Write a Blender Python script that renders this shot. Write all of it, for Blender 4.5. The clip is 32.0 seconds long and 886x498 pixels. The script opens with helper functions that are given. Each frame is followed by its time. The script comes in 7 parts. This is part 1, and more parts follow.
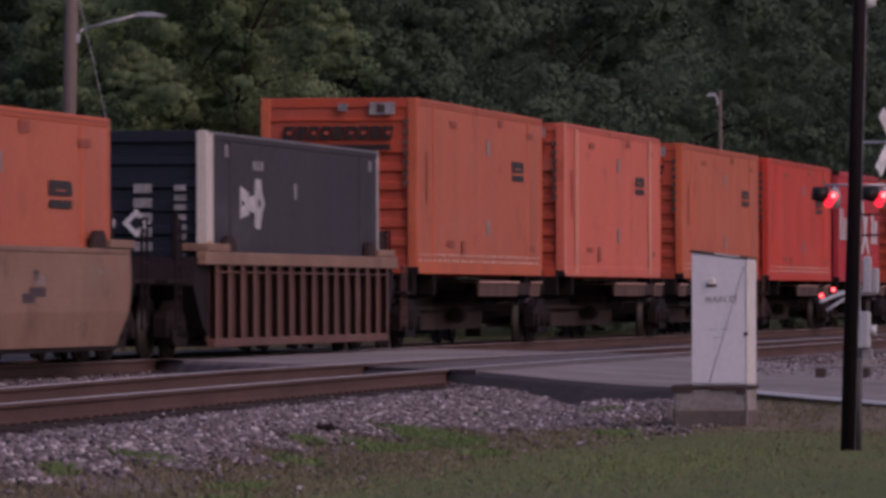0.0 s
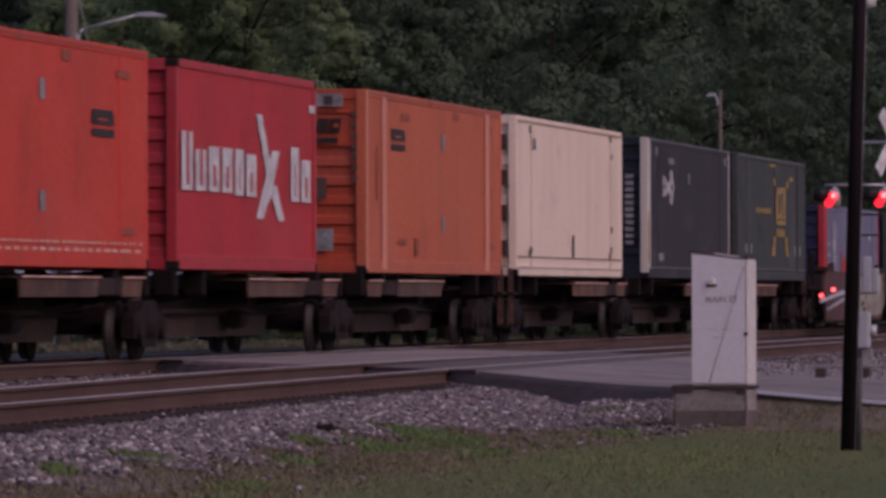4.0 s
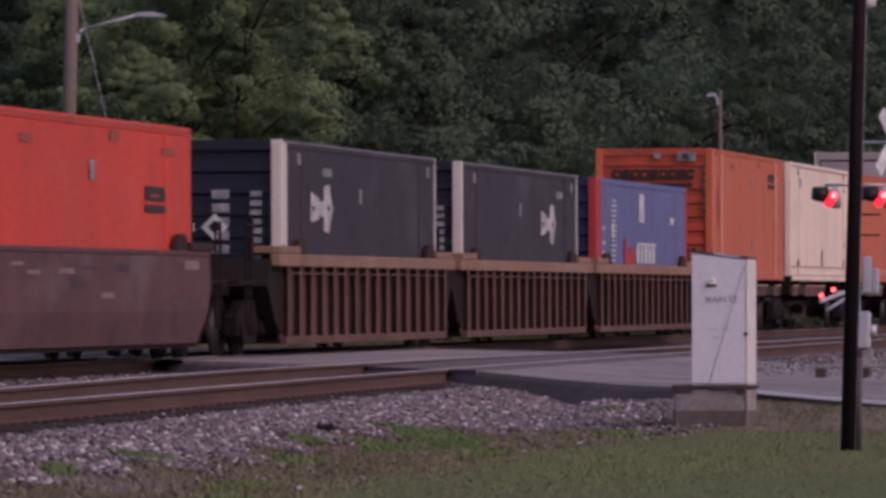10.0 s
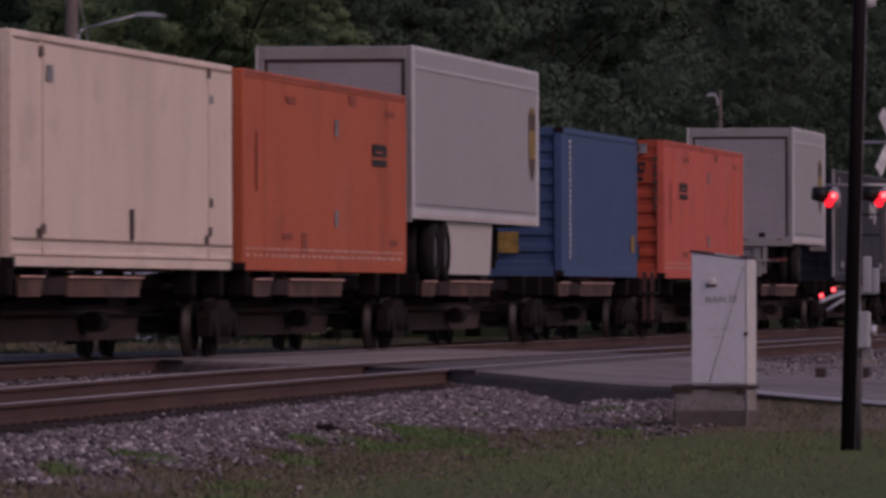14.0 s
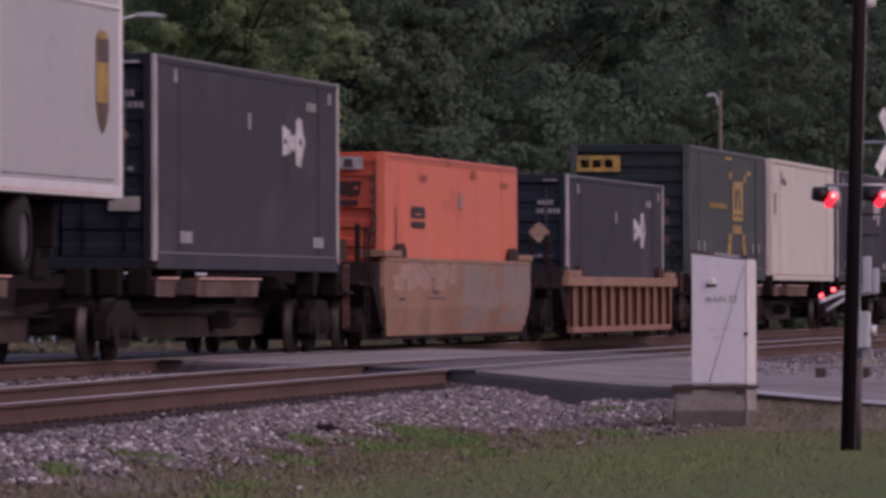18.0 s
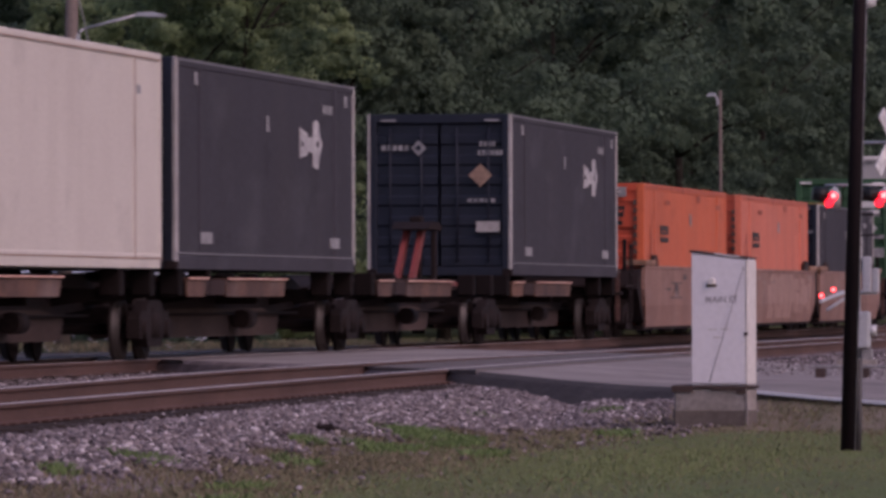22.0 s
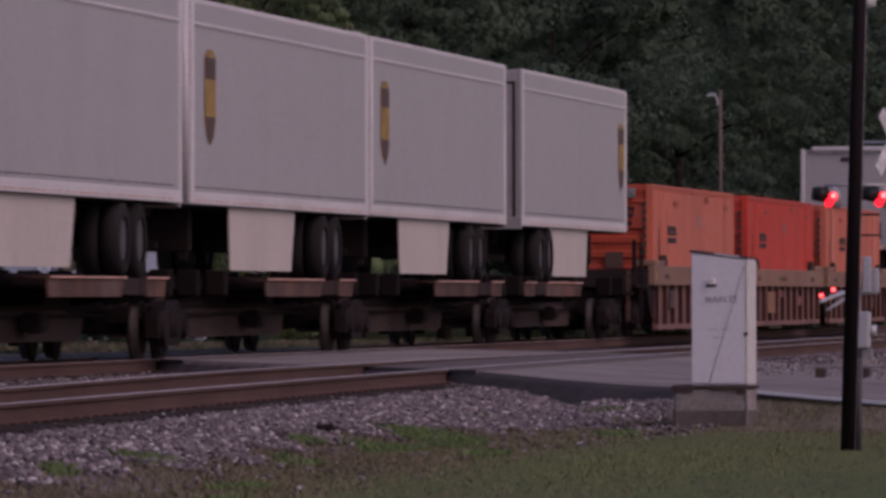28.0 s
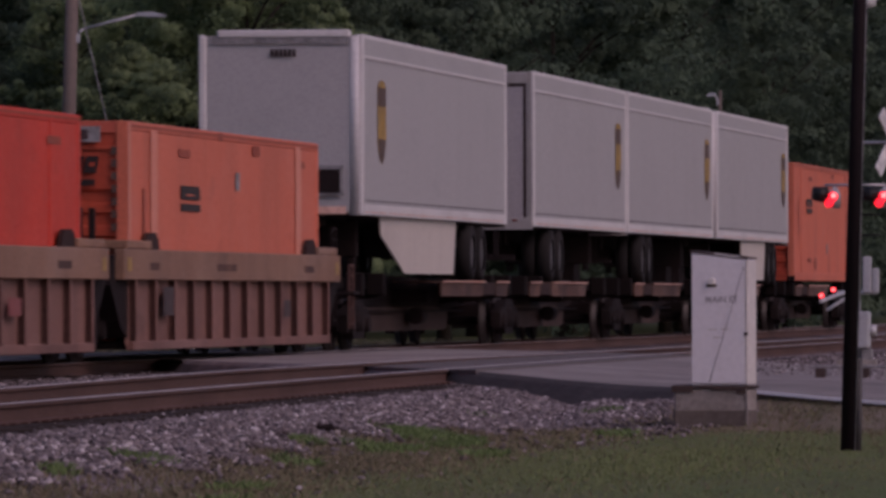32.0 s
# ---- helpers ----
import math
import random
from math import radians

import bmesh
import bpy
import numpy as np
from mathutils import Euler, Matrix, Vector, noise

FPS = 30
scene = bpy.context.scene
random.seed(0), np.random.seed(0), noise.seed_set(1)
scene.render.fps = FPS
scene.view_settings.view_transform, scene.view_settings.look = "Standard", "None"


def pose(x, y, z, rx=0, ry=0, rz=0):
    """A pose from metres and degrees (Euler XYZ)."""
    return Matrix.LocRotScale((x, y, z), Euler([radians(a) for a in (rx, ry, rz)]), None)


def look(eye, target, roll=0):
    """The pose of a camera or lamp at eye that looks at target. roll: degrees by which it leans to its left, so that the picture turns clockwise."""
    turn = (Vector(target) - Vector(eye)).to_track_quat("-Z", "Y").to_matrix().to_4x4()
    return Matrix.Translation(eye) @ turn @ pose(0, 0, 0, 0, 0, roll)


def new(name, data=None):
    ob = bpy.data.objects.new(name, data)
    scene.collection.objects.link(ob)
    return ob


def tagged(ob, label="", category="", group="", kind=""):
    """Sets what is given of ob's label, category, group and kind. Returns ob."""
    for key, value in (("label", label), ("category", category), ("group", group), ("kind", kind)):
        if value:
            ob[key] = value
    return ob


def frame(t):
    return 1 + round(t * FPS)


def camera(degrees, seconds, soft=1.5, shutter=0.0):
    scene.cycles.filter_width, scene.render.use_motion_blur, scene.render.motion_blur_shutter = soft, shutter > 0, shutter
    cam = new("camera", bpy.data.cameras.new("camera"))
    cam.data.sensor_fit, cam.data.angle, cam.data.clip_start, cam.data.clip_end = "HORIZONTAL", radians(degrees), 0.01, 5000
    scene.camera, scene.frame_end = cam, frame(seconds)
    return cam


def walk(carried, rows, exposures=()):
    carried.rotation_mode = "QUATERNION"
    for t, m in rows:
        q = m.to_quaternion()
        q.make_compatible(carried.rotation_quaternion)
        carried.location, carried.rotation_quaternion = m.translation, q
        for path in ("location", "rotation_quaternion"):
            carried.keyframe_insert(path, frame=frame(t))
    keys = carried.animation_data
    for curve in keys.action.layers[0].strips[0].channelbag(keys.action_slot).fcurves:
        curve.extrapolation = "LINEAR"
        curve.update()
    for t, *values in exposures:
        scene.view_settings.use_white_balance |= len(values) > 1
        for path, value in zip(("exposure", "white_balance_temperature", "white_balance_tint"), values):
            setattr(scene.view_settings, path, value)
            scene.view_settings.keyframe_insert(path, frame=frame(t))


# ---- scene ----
# World: y runs along the railway, away from the camera; z = 0 is the top of the rails; the train's track is at x = 0.
cam = camera(6.334, 32.0, soft=3.3, shutter=0.25)
EYE = pose(19.90, 0.0, 0.83, 90.347, 0, 7.986) @ pose(0, 0, 0, 0, 0, -0.14)
# the clip's camera opens and closes its iris as pale or dark cars pass
IRIS = [(0, 0.15), (1, -0.05), (2, -0.13), (3, -0.11), (3.5, -0.08), (5.5, 0.27), (6, 0.34), (7, 0.57), (8, 0.41), (9, 0.37), (10, 0.42), (11, 0.31), (12, -0.04), (13, -0.31), (14, -0.38), (14.5, -0.28), (16.5, 0.17), (17, 0.26),
        (18, 0.44), (19, 0.29), (20, 0.43), (21, 0.39), (22, 0.49), (23, 0.61), (24, 0.16), (25, -0.08), (25.5, -0.12), (28, -0.06), (29, -0.02), (30, -0.15), (31, -0.15), (32, -0.15)]
walk(cam, [(0, EYE), (32, EYE)], exposures=[(t, e, 6430, 37) for t, e in IRIS])

# ------------------------------------------------------------------ light
world = bpy.data.worlds.new("dusk_sky")
scene.world = world
world.use_nodes = True
wn = world.node_tree
sky = wn.nodes.new("ShaderNodeTexSky")
sky.sky_type, sky.sun_disc = "NISHITA", False
SUN_EL, SUN_AZ = radians(40), radians(122)
sky.sun_elevation, sky.sun_rotation = SUN_EL, SUN_AZ
sky.air_density, sky.dust_density = 1.0, 2.0
wn.links.new(sky.outputs[0], wn.nodes["Background"].inputs[0])
wn.nodes["Background"].inputs[1].default_value = 0.095
sun = new("sun", bpy.data.lights.new("sun", "SUN"))
sun.data.energy, sun.data.angle, sun.data.color = 0.75, radians(40), (1.0, 0.80, 0.74)
sun.matrix_basis = look((0, 0, 0), (-math.sin(SUN_AZ) * math.cos(SUN_EL), -math.cos(SUN_AZ) * math.cos(SUN_EL), -math.sin(SUN_EL)))


# ------------------------------------------------------------------ materials
def surface(name, base, second=None, rough=0.6, metal=0.0, big=0.5, fine=18.0, amount=0.5, streak=0.0, bump=0.15, bump_scale=None, vary=0.0, dirt=(0.06, 0.045, 0.035), glow=0.0, shine=0.28, scuff=0.0):
    """A weathered surface: two scales of mottling, streaks that run down, fine relief."""
    m = bpy.data.materials.new(name)
    m.use_nodes = True
    nt = m.node_tree
    n, link = nt.nodes, nt.links.new
    bs = n["Principled BSDF"]
    second = second or tuple(c * 0.7 for c in base)
    tc, info = n.new("ShaderNodeTexCoord"), n.new("ShaderNodeObjectInfo")
    add = n.new("ShaderNodeVectorMath")
    add.operation = "ADD"
    mul = n.new("ShaderNodeMath")
    mul.operation, mul.inputs[1].default_value = "MULTIPLY", 37.0
    link(info.outputs["Random"], mul.inputs[0])
    link(tc.outputs["Object"], add.inputs[0])
    link(mul.outputs[0], add.inputs[1])

    def tex(scale, detail=4.0, stretch=None):
        t = n.new("ShaderNodeTexNoise")
        t.inputs["Scale"].default_value, t.inputs["Detail"].default_value = scale, detail
        src = add.outputs[0]
        if stretch:
            mp = n.new("ShaderNodeMapping")
            mp.inputs["Scale"].default_value = stretch
            link(src, mp.inputs["Vector"])
            src = mp.outputs[0]
        link(src, t.inputs["Vector"])
        return t.outputs["Fac"]

    def ramp(fac, a, b):
        r = n.new("ShaderNodeMapRange")
        r.inputs["From Min"].default_value, r.inputs["From Max"].default_value = a, b
        link(fac, r.inputs["Value"])
        return r.outputs["Result"]

    def mix(fac, a, b):
        x = n.new("ShaderNodeMix")
        x.data_type = "RGBA"
        for sock, v in ((x.inputs["Factor"], fac), (x.inputs[6], a), (x.inputs[7], b)):
            if isinstance(v, tuple):
                sock.default_value = (*v, 1)
            elif isinstance(v, float):
                sock.default_value = v
            else:
                link(v, sock)
        return x.outputs[2]

    def scaled(fac, k):
        s = n.new("ShaderNodeMath")
        s.operation, s.inputs[1].default_value = "MULTIPLY", k
        link(fac, s.inputs[0])
        return s.outputs[0]

    col = mix(scaled(ramp(tex(big), 0.35, 0.7), amount), base, second)
    col = mix(scaled(ramp(tex(fine), 0.4, 0.75), amount * 0.6), col, tuple(c * 0.6 for c in second))
    if streak:
        col = mix(scaled(ramp(tex(1.0, 5.0, (0.7, 0.7, 0.22)), 0.48, 0.78), streak), col, dirt)
    if scuff:
        spots = scaled(ramp(tex(1.1, 9.0, (0.55, 0.55, 1.0)), 0.60, 0.68), scuff)
        col = mix(spots, col, tuple(min(1.0, c * 0.45) for c in second))
        wear = scaled(ramp(tex(0.9, 8.0, (0.35, 0.35, 0.9)), 0.56, 0.72), scuff * 0.8)
        col = mix(wear, col, tuple(0.75 * c + 0.10 for c in base))
    if vary:
        hsv = n.new("ShaderNodeHueSaturation")
        link(col, hsv.inputs["Color"])
        link(info.outputs["Random"], hsv.inputs["Fac"])
        hsv.inputs["Value"].default_value, hsv.inputs["Saturation"].default_value = 1.0 - vary, 1.0 - vary * 0.4
        col = hsv.outputs[0]
    link(col, bs.inputs["Base Color"])
    rr = n.new("ShaderNodeMapRange")
    rr.inputs["To Min"].default_value, rr.inputs["To Max"].default_value = max(0.05, rough - 0.12), min(1.0, rough + 0.12)
    link(tex(fine * 0.5), rr.inputs["Value"])
    link(rr.outputs["Result"], bs.inputs["Roughness"])
    bs.inputs["Metallic"].default_value = metal
    bs.inputs["Specular IOR Level"].default_value = shine
    if bump:
        bp = n.new("ShaderNodeBump")
        bp.inputs["Strength"].default_value, bp.inputs["Distance"].default_value = bump, 0.02
        link(tex(bump_scale or fine), bp.inputs["Height"])
        link(bp.outputs[0], bs.inputs["Normal"])
    if glow:
        bs.inputs["Emission Color"].default_value = (*base, 1)
        bs.inputs["Emission Strength"].default_value = glow
    return m


ORANGE = surface("orange_paint", (0.58, 0.119, 0.044), (0.47, 0.093, 0.040), streak=0.25, amount=0.6, vary=0.12, scuff=0.3)
# Orange for the container ends, darkened and reddened to carry their shade
SHADED_END_ORANGE = surface("shaded_end_orange", (0.50, 0.076, 0.034), (0.38, 0.058, 0.030), streak=0.4, amount=0.7, scuff=0.4)
PALE_ORANGE = surface("faded_orange_paint", (0.65, 0.152, 0.082), (0.55, 0.125, 0.066), streak=0.24, amount=0.6, vary=0.1, scuff=0.3)
PINK_ORANGE = surface("pinkish_orange_paint", (0.66, 0.140, 0.086), (0.56, 0.118, 0.072), streak=0.2, amount=0.6, scuff=0.3)
RED_ORANGE = surface("red_orange_paint", (0.62, 0.052, 0.026), (0.47, 0.043, 0.025), streak=0.22, amount=0.6, scuff=0.25)
CORAL = surface("coral_paint", (0.67, 0.125, 0.080), (0.57, 0.11, 0.068), streak=0.2, amount=0.6, scuff=0.3)
RED = surface("red_paint", (0.44, 0.032, 0.04), (0.35, 0.028, 0.035), streak=0.2, scuff=0.2)
CREAM = surface("cream_paint", (0.83, 0.65, 0.52), (0.74, 0.575, 0.455), streak=0.22, dirt=(0.25, 0.17, 0.11), vary=0.06, scuff=0.18)
GREY_CREAM = surface("grey_white_paint", (0.56, 0.50, 0.44), (0.48, 0.42, 0.37), streak=0.2, dirt=(0.2, 0.15, 0.11), scuff=0.18)
SLATE = surface("slate_grey_paint", (0.055, 0.050, 0.060), (0.045, 0.040, 0.048), rough=0.8, shine=0.1, streak=0.28, dirt=(0.07, 0.062, 0.062), vary=0.15, scuff=0.3)
# NAVY, DARK_TEAL and DARK_BLUE colour container ends, far darker than the sides
NAVY = surface("navy_black_ends", (0.010, 0.013, 0.025), (0.014, 0.015, 0.022), rough=0.5, streak=0.2, dirt=(0.04, 0.034, 0.036))
GREEN_GREY = surface("green_grey_paint", (0.064, 0.071, 0.069), (0.052, 0.058, 0.057), rough=0.8, shine=0.12, streak=0.25, dirt=(0.09, 0.08, 0.075), scuff=0.3)
DARK_TEAL = surface("dark_teal_ends", (0.012, 0.018, 0.023), (0.015, 0.020, 0.024), streak=0.2)
GREEN = surface("green_paint", (0.032, 0.088, 0.042), (0.025, 0.08, 0.037), streak=0.2, scuff=0.25)
BLUE = surface("blue_paint", (0.055, 0.095, 0.20), (0.045, 0.08, 0.165), streak=0.2, scuff=0.2)
VIOLET_BLUE = surface("violet_blue_paint", (0.165, 0.158, 0.240), (0.135, 0.128, 0.20), streak=0.2, vary=0.06, scuff=0.35)
BRIGHT_VIOLET = surface("bright_violet_blue_paint", (0.115, 0.125, 0.270), (0.095, 0.102, 0.22), streak=0.2, scuff=0.3)
DARK_BLUE = surface("dark_blue_ends", (0.022, 0.024, 0.065), (0.018, 0.020, 0.052), streak=0.3)
TRAILER = surface("pale_grey_trailer_skin", (0.388, 0.366, 0.370), (0.358, 0.337, 0.342), rough=0.45, streak=0.14, dirt=(0.24, 0.21, 0.21), scuff=0.08)
PALE_POST = surface("pale_pinkish_post_paint", (0.70, 0.27, 0.19), (0.60, 0.21, 0.14), streak=0.25, amount=0.7, scuff=0.3)
TRAILER_TRIM = surface("brushed_trailer_trim", (0.66, 0.62, 0.61), (0.52, 0.48, 0.48), rough=0.5, metal=0.1, streak=0.15)
REAR_FRAME = surface("grimy_rear_frame", (0.33, 0.305, 0.30), (0.25, 0.225, 0.22), rough=0.6, streak=0.4, dirt=(0.10, 0.08, 0.075), scuff=0.3)
SHUTTER = surface("grey_shutter_door", (0.35, 0.318, 0.33), (0.29, 0.262, 0.272), streak=0.3, dirt=(0.09, 0.075, 0.07), scuff=0.15)
SKIRT = surface("off_white_skirt", (0.56, 0.495, 0.44), (0.48, 0.42, 0.375), big=0.4, streak=0.2, dirt=(0.22, 0.17, 0.14), scuff=0.1)
WHITE = surface("white_marking", (0.72, 0.70, 0.69), (0.34, 0.32, 0.33), big=4.0, fine=22, amount=0.9, bump=0.05)
PALE_GREY = surface("pale_grey_marking", (0.34, 0.32, 0.325), (0.15, 0.14, 0.145), big=5.0, fine=22, amount=1.0, bump=0.05)
YELLOW = surface("yellow_marking", (0.46, 0.27, 0.06), (0.22, 0.14, 0.05), big=4.0, fine=22, amount=1.0, bump=0.05)
LETTER_GREY = surface("faded_dark_lettering", (0.41, 0.37, 0.38), bump=0.05)
EMBLEM_GREY = surface("weathered_white_emblem", (0.58, 0.54, 0.535), (0.26, 0.24, 0.245), big=2.6, fine=14, amount=1.0, bump=0.05)
TAN_SEAM = surface("rust_stained_seam", (0.34, 0.22, 0.16), (0.20, 0.12, 0.09), big=1.5, amount=1.0, bump=0.05)
PORCH_GREY = surface("grey_porch_roof", (0.19, 0.18, 0.20), (0.14, 0.13, 0.15), rough=0.7)
PORCH_TAN = surface("weathered_rake_board", (0.34, 0.28, 0.25), rough=0.7)
BROWN_MARK = surface("brown_marking", (0.10, 0.055, 0.045), bump=0.05)
BLACK_MARK = surface("black_marking", (0.022, 0.014, 0.014), (0.04, 0.02, 0.018), big=3.0, amount=0.8, bump=0.05)
DARK_ORANGE_MARK = surface("dull_orange_marking", (0.33, 0.07, 0.04), bump=0.05)
TAN_STEEL = surface("tan_painted_steel", (0.33, 0.18, 0.115), (0.24, 0.12, 0.075), rough=0.7, big=0.9, amount=0.9, streak=0.35, dirt=(0.08, 0.055, 0.05), vary=0.2, scuff=0.4)
DECK_STEEL = surface("rusty_gold_deck_steel", (0.185, 0.088, 0.056), (0.065, 0.031, 0.026), rough=0.8, big=1.1, amount=1.0, streak=0.6, dirt=(0.05, 0.03, 0.026), vary=0.3, scuff=0.8)
BROWN_STEEL = surface("brown_painted_steel", (0.130, 0.062, 0.060), (0.085, 0.042, 0.041), rough=0.75, big=0.8, amount=0.9, streak=0.35, dirt=(0.045, 0.03, 0.03), shine=0.2, scuff=0.6)
PINK_TAN_STEEL = surface("pinkish_tan_steel", (0.29, 0.160, 0.122), (0.21, 0.108, 0.086), rough=0.7, amount=0.9, streak=0.5, scuff=0.6)
RIB_STEEL = surface("rusty_ribbed_steel", (0.155, 0.070, 0.054), (0.095, 0.045, 0.036), rough=0.75, amount=0.9, streak=0.4, dirt=(0.04, 0.025, 0.022), scuff=0.3)
DEEP_RIB = surface("brown_pink_ribbed_steel", (0.25, 0.125, 0.10), (0.17, 0.082, 0.066), rough=0.75, amount=0.9, streak=0.45, dirt=(0.05, 0.03, 0.028), scuff=0.35)
RIB_TAN = surface("ochre_ribbed_steel", (0.29, 0.145, 0.098), (0.2, 0.1, 0.07), rough=0.75, amount=0.9, streak=0.45, dirt=(0.05, 0.03, 0.025))
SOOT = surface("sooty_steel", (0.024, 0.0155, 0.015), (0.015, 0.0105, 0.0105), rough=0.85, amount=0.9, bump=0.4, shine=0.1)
BLACK_STEEL = surface("near_black_steel", (0.011, 0.0082, 0.008), (0.016, 0.011, 0.0105), rough=0.9, amount=0.8, bump=0.4, shine=0.05)
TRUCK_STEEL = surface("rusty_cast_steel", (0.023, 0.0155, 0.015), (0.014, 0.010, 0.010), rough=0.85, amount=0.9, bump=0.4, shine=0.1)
BELLY_STEEL = surface("dusty_belly_steel", (0.085, 0.055, 0.048), (0.046, 0.030, 0.027), rough=0.85, amount=0.9, streak=0.3, shine=0.1)
# On rib sides these darker colours carry the shade; elsewhere they are rust
RIB_WEB = surface("dark_rust_and_rib_shade", (0.042, 0.020, 0.017), (0.028, 0.015, 0.014), rough=0.85, amount=0.9, streak=0.3, shine=0.2)
RIB_SIDE = surface("rusty_steel_and_rib_shade", (0.115, 0.055, 0.045), (0.065, 0.033, 0.028), rough=0.85, amount=0.9, streak=0.3, shine=0.2)
DEEP_SIDE = surface("brown_rib_side_shade", (0.135, 0.066, 0.055), (0.085, 0.042, 0.036), rough=0.85, amount=0.9, streak=0.3, shine=0.2)
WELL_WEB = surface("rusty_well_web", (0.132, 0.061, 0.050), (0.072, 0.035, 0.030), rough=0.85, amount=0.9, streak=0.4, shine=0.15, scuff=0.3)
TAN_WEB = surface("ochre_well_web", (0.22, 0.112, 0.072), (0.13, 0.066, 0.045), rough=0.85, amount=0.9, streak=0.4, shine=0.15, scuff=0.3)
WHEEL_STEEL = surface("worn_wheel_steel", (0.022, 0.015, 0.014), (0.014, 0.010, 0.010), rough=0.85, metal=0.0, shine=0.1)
TREAD_STEEL = surface("polished_tread", (0.065, 0.054, 0.051), rough=0.5, metal=0.5, amount=0.4)
RUBBER = surface("tyre_rubber", (0.016, 0.014, 0.014), (0.050, 0.044, 0.044), rough=0.95, bump=0.3, shine=0.08)
RIM = surface("dull_grey_rim", (0.085, 0.078, 0.078), rough=0.7)
GRAFFITI_PALE = surface("pale_sprayed_paint", (0.40, 0.37, 0.30), (0.2, 0.13, 0.11), big=1.6, amount=1.0)
GRAFFITI_PINK = surface("pink_sprayed_paint", (0.40, 0.235, 0.19), (0.25, 0.14, 0.115), big=1.6, amount=1.0)
GRAFFITI_GREY = surface("grey_sprayed_paint", (0.17, 0.15, 0.15), (0.28, 0.17, 0.12), big=1.6, amount=1.0)
GRAFFITI_GREEN = surface("teal_sprayed_paint", (0.10, 0.20, 0.16), (0.13, 0.1, 0.09), big=1.6, amount=1.0)
YELLOW_STAIN = surface("rusty_yellow_plate", (0.36, 0.17, 0.07), (0.20, 0.09, 0.05), big=2.0, amount=1.0, streak=0.4)
HITCH_RED = surface("red_hitch_paint", (0.22, 0.045, 0.04), streak=0.4, scuff=0.4)
RAIL_RUST = surface("rusty_rail", (0.115, 0.064, 0.052), (0.074, 0.040, 0.033), rough=0.85, fine=30, amount=0.8, bump=0.3, shine=0.15)
# Pale, barely metallic base stands in for sky reflected in the polished heads
RAIL_HEAD = surface("polished_rail_head_sheen", (0.46, 0.395, 0.37), (0.32, 0.26, 0.24), rough=0.45, metal=0.25)
TIE = surface("creosoted_tie", (0.050, 0.036, 0.032), (0.03, 0.022, 0.02), rough=0.9, amount=0.9, bump=0.5, shine=0.15)
BALLAST = surface("ballast_bed", (0.24, 0.19, 0.195), (0.12, 0.095, 0.095), rough=0.95, big=2.0, fine=14, amount=1.0, bump=1.0, shine=0.15)
ASPHALT = surface("worn_asphalt", (0.295, 0.252, 0.238), (0.19, 0.162, 0.154), rough=0.9, big=0.22, fine=2.2, amount=0.9, bump=0.2, shine=0.1, scuff=0.3)
ASPHALT_DARK = surface("dark_asphalt_and_train_shade", (0.060, 0.052, 0.053), (0.090, 0.077, 0.076), rough=0.95, big=1.6, fine=14, amount=1.0, bump=1.0, shine=0.1)
ROAD_PAINT = surface("white_road_paint", (0.72, 0.67, 0.63), (0.55, 0.51, 0.48), rough=0.8, amount=0.5)
CROSSING_RUBBER = surface("crossing_panel", (0.15, 0.125, 0.12), (0.085, 0.07, 0.067), rough=0.9, bump=0.5, shine=0.15)
CABINET = surface("white_cabinet_paint", (0.70, 0.655, 0.68), (0.63, 0.585, 0.61), rough=0.6, amount=0.3, streak=0.25, dirt=(0.34, 0.29, 0.28), scuff=0.12)
CABINET_EDGE = surface("cream_cabinet_edge", (0.61, 0.565, 0.54), rough=0.6, streak=0.25, dirt=(0.36, 0.29, 0.22))
CONCRETE = surface("stained_concrete", (0.31, 0.27, 0.25), (0.19, 0.16, 0.14), rough=0.95, big=1.4, amount=0.9, streak=0.35, bump=0.5)
RUST_TRIM_SOIL = surface("damp_concrete", (0.155, 0.125, 0.108), (0.10, 0.08, 0.07), rough=0.95, big=1.8, amount=0.9, streak=0.3, bump=0.5)
RUST_TRIM = surface("rusted_trim", (0.07, 0.045, 0.04), (0.04, 0.028, 0.026), rough=0.9)
POLE_DARK = surface("tarred_pole_wood", (0.020, 0.013, 0.015), (0.013, 0.009, 0.010), rough=0.9, streak=0.3, dirt=(0.04, 0.028, 0.028), bump=0.6, shine=0.1)
POLE_WOOD = surface("grey_weathered_wood", (0.17, 0.13, 0.115), (0.11, 0.085, 0.075), rough=0.9, streak=0.4, bump=0.5)
GALV = surface("galvanised_steel", (0.48, 0.47, 0.49), (0.38, 0.37, 0.39), rough=0.45, metal=0.4)
SIGNAL_BLACK = surface("black_signal_paint", (0.012, 0.012, 0.013), rough=0.5)
RED_LAMP = surface("lit_red_lens", (1.0, 0.02, 0.03), (0.9, 0.03, 0.03), glow=1.6, bump=0)
RED_HOT = surface("red_lens_core", (1.0, 0.30, 0.26), (1.0, 0.35, 0.3), glow=1.5, bump=0)
DIRT = surface("brown_dirt", (0.23, 0.175, 0.14), (0.15, 0.125, 0.08), rough=0.95, big=0.9, fine=9, amount=1.0, bump=0.8, shine=0.1)
GRASS_SOIL = surface("grassy_soil", (0.095, 0.125, 0.045), (0.115, 0.105, 0.055), rough=0.95, big=0.45, fine=7, amount=1.0, bump=0.6, shine=0.1)
BARK = surface("tree_bark", (0.034, 0.027, 0.021), rough=0.95, bump=0.8, shine=0.1)
HOUSE_WALL = surface("white_house_siding", (0.55, 0.58, 0.68), rough=0.7, streak=0.1)
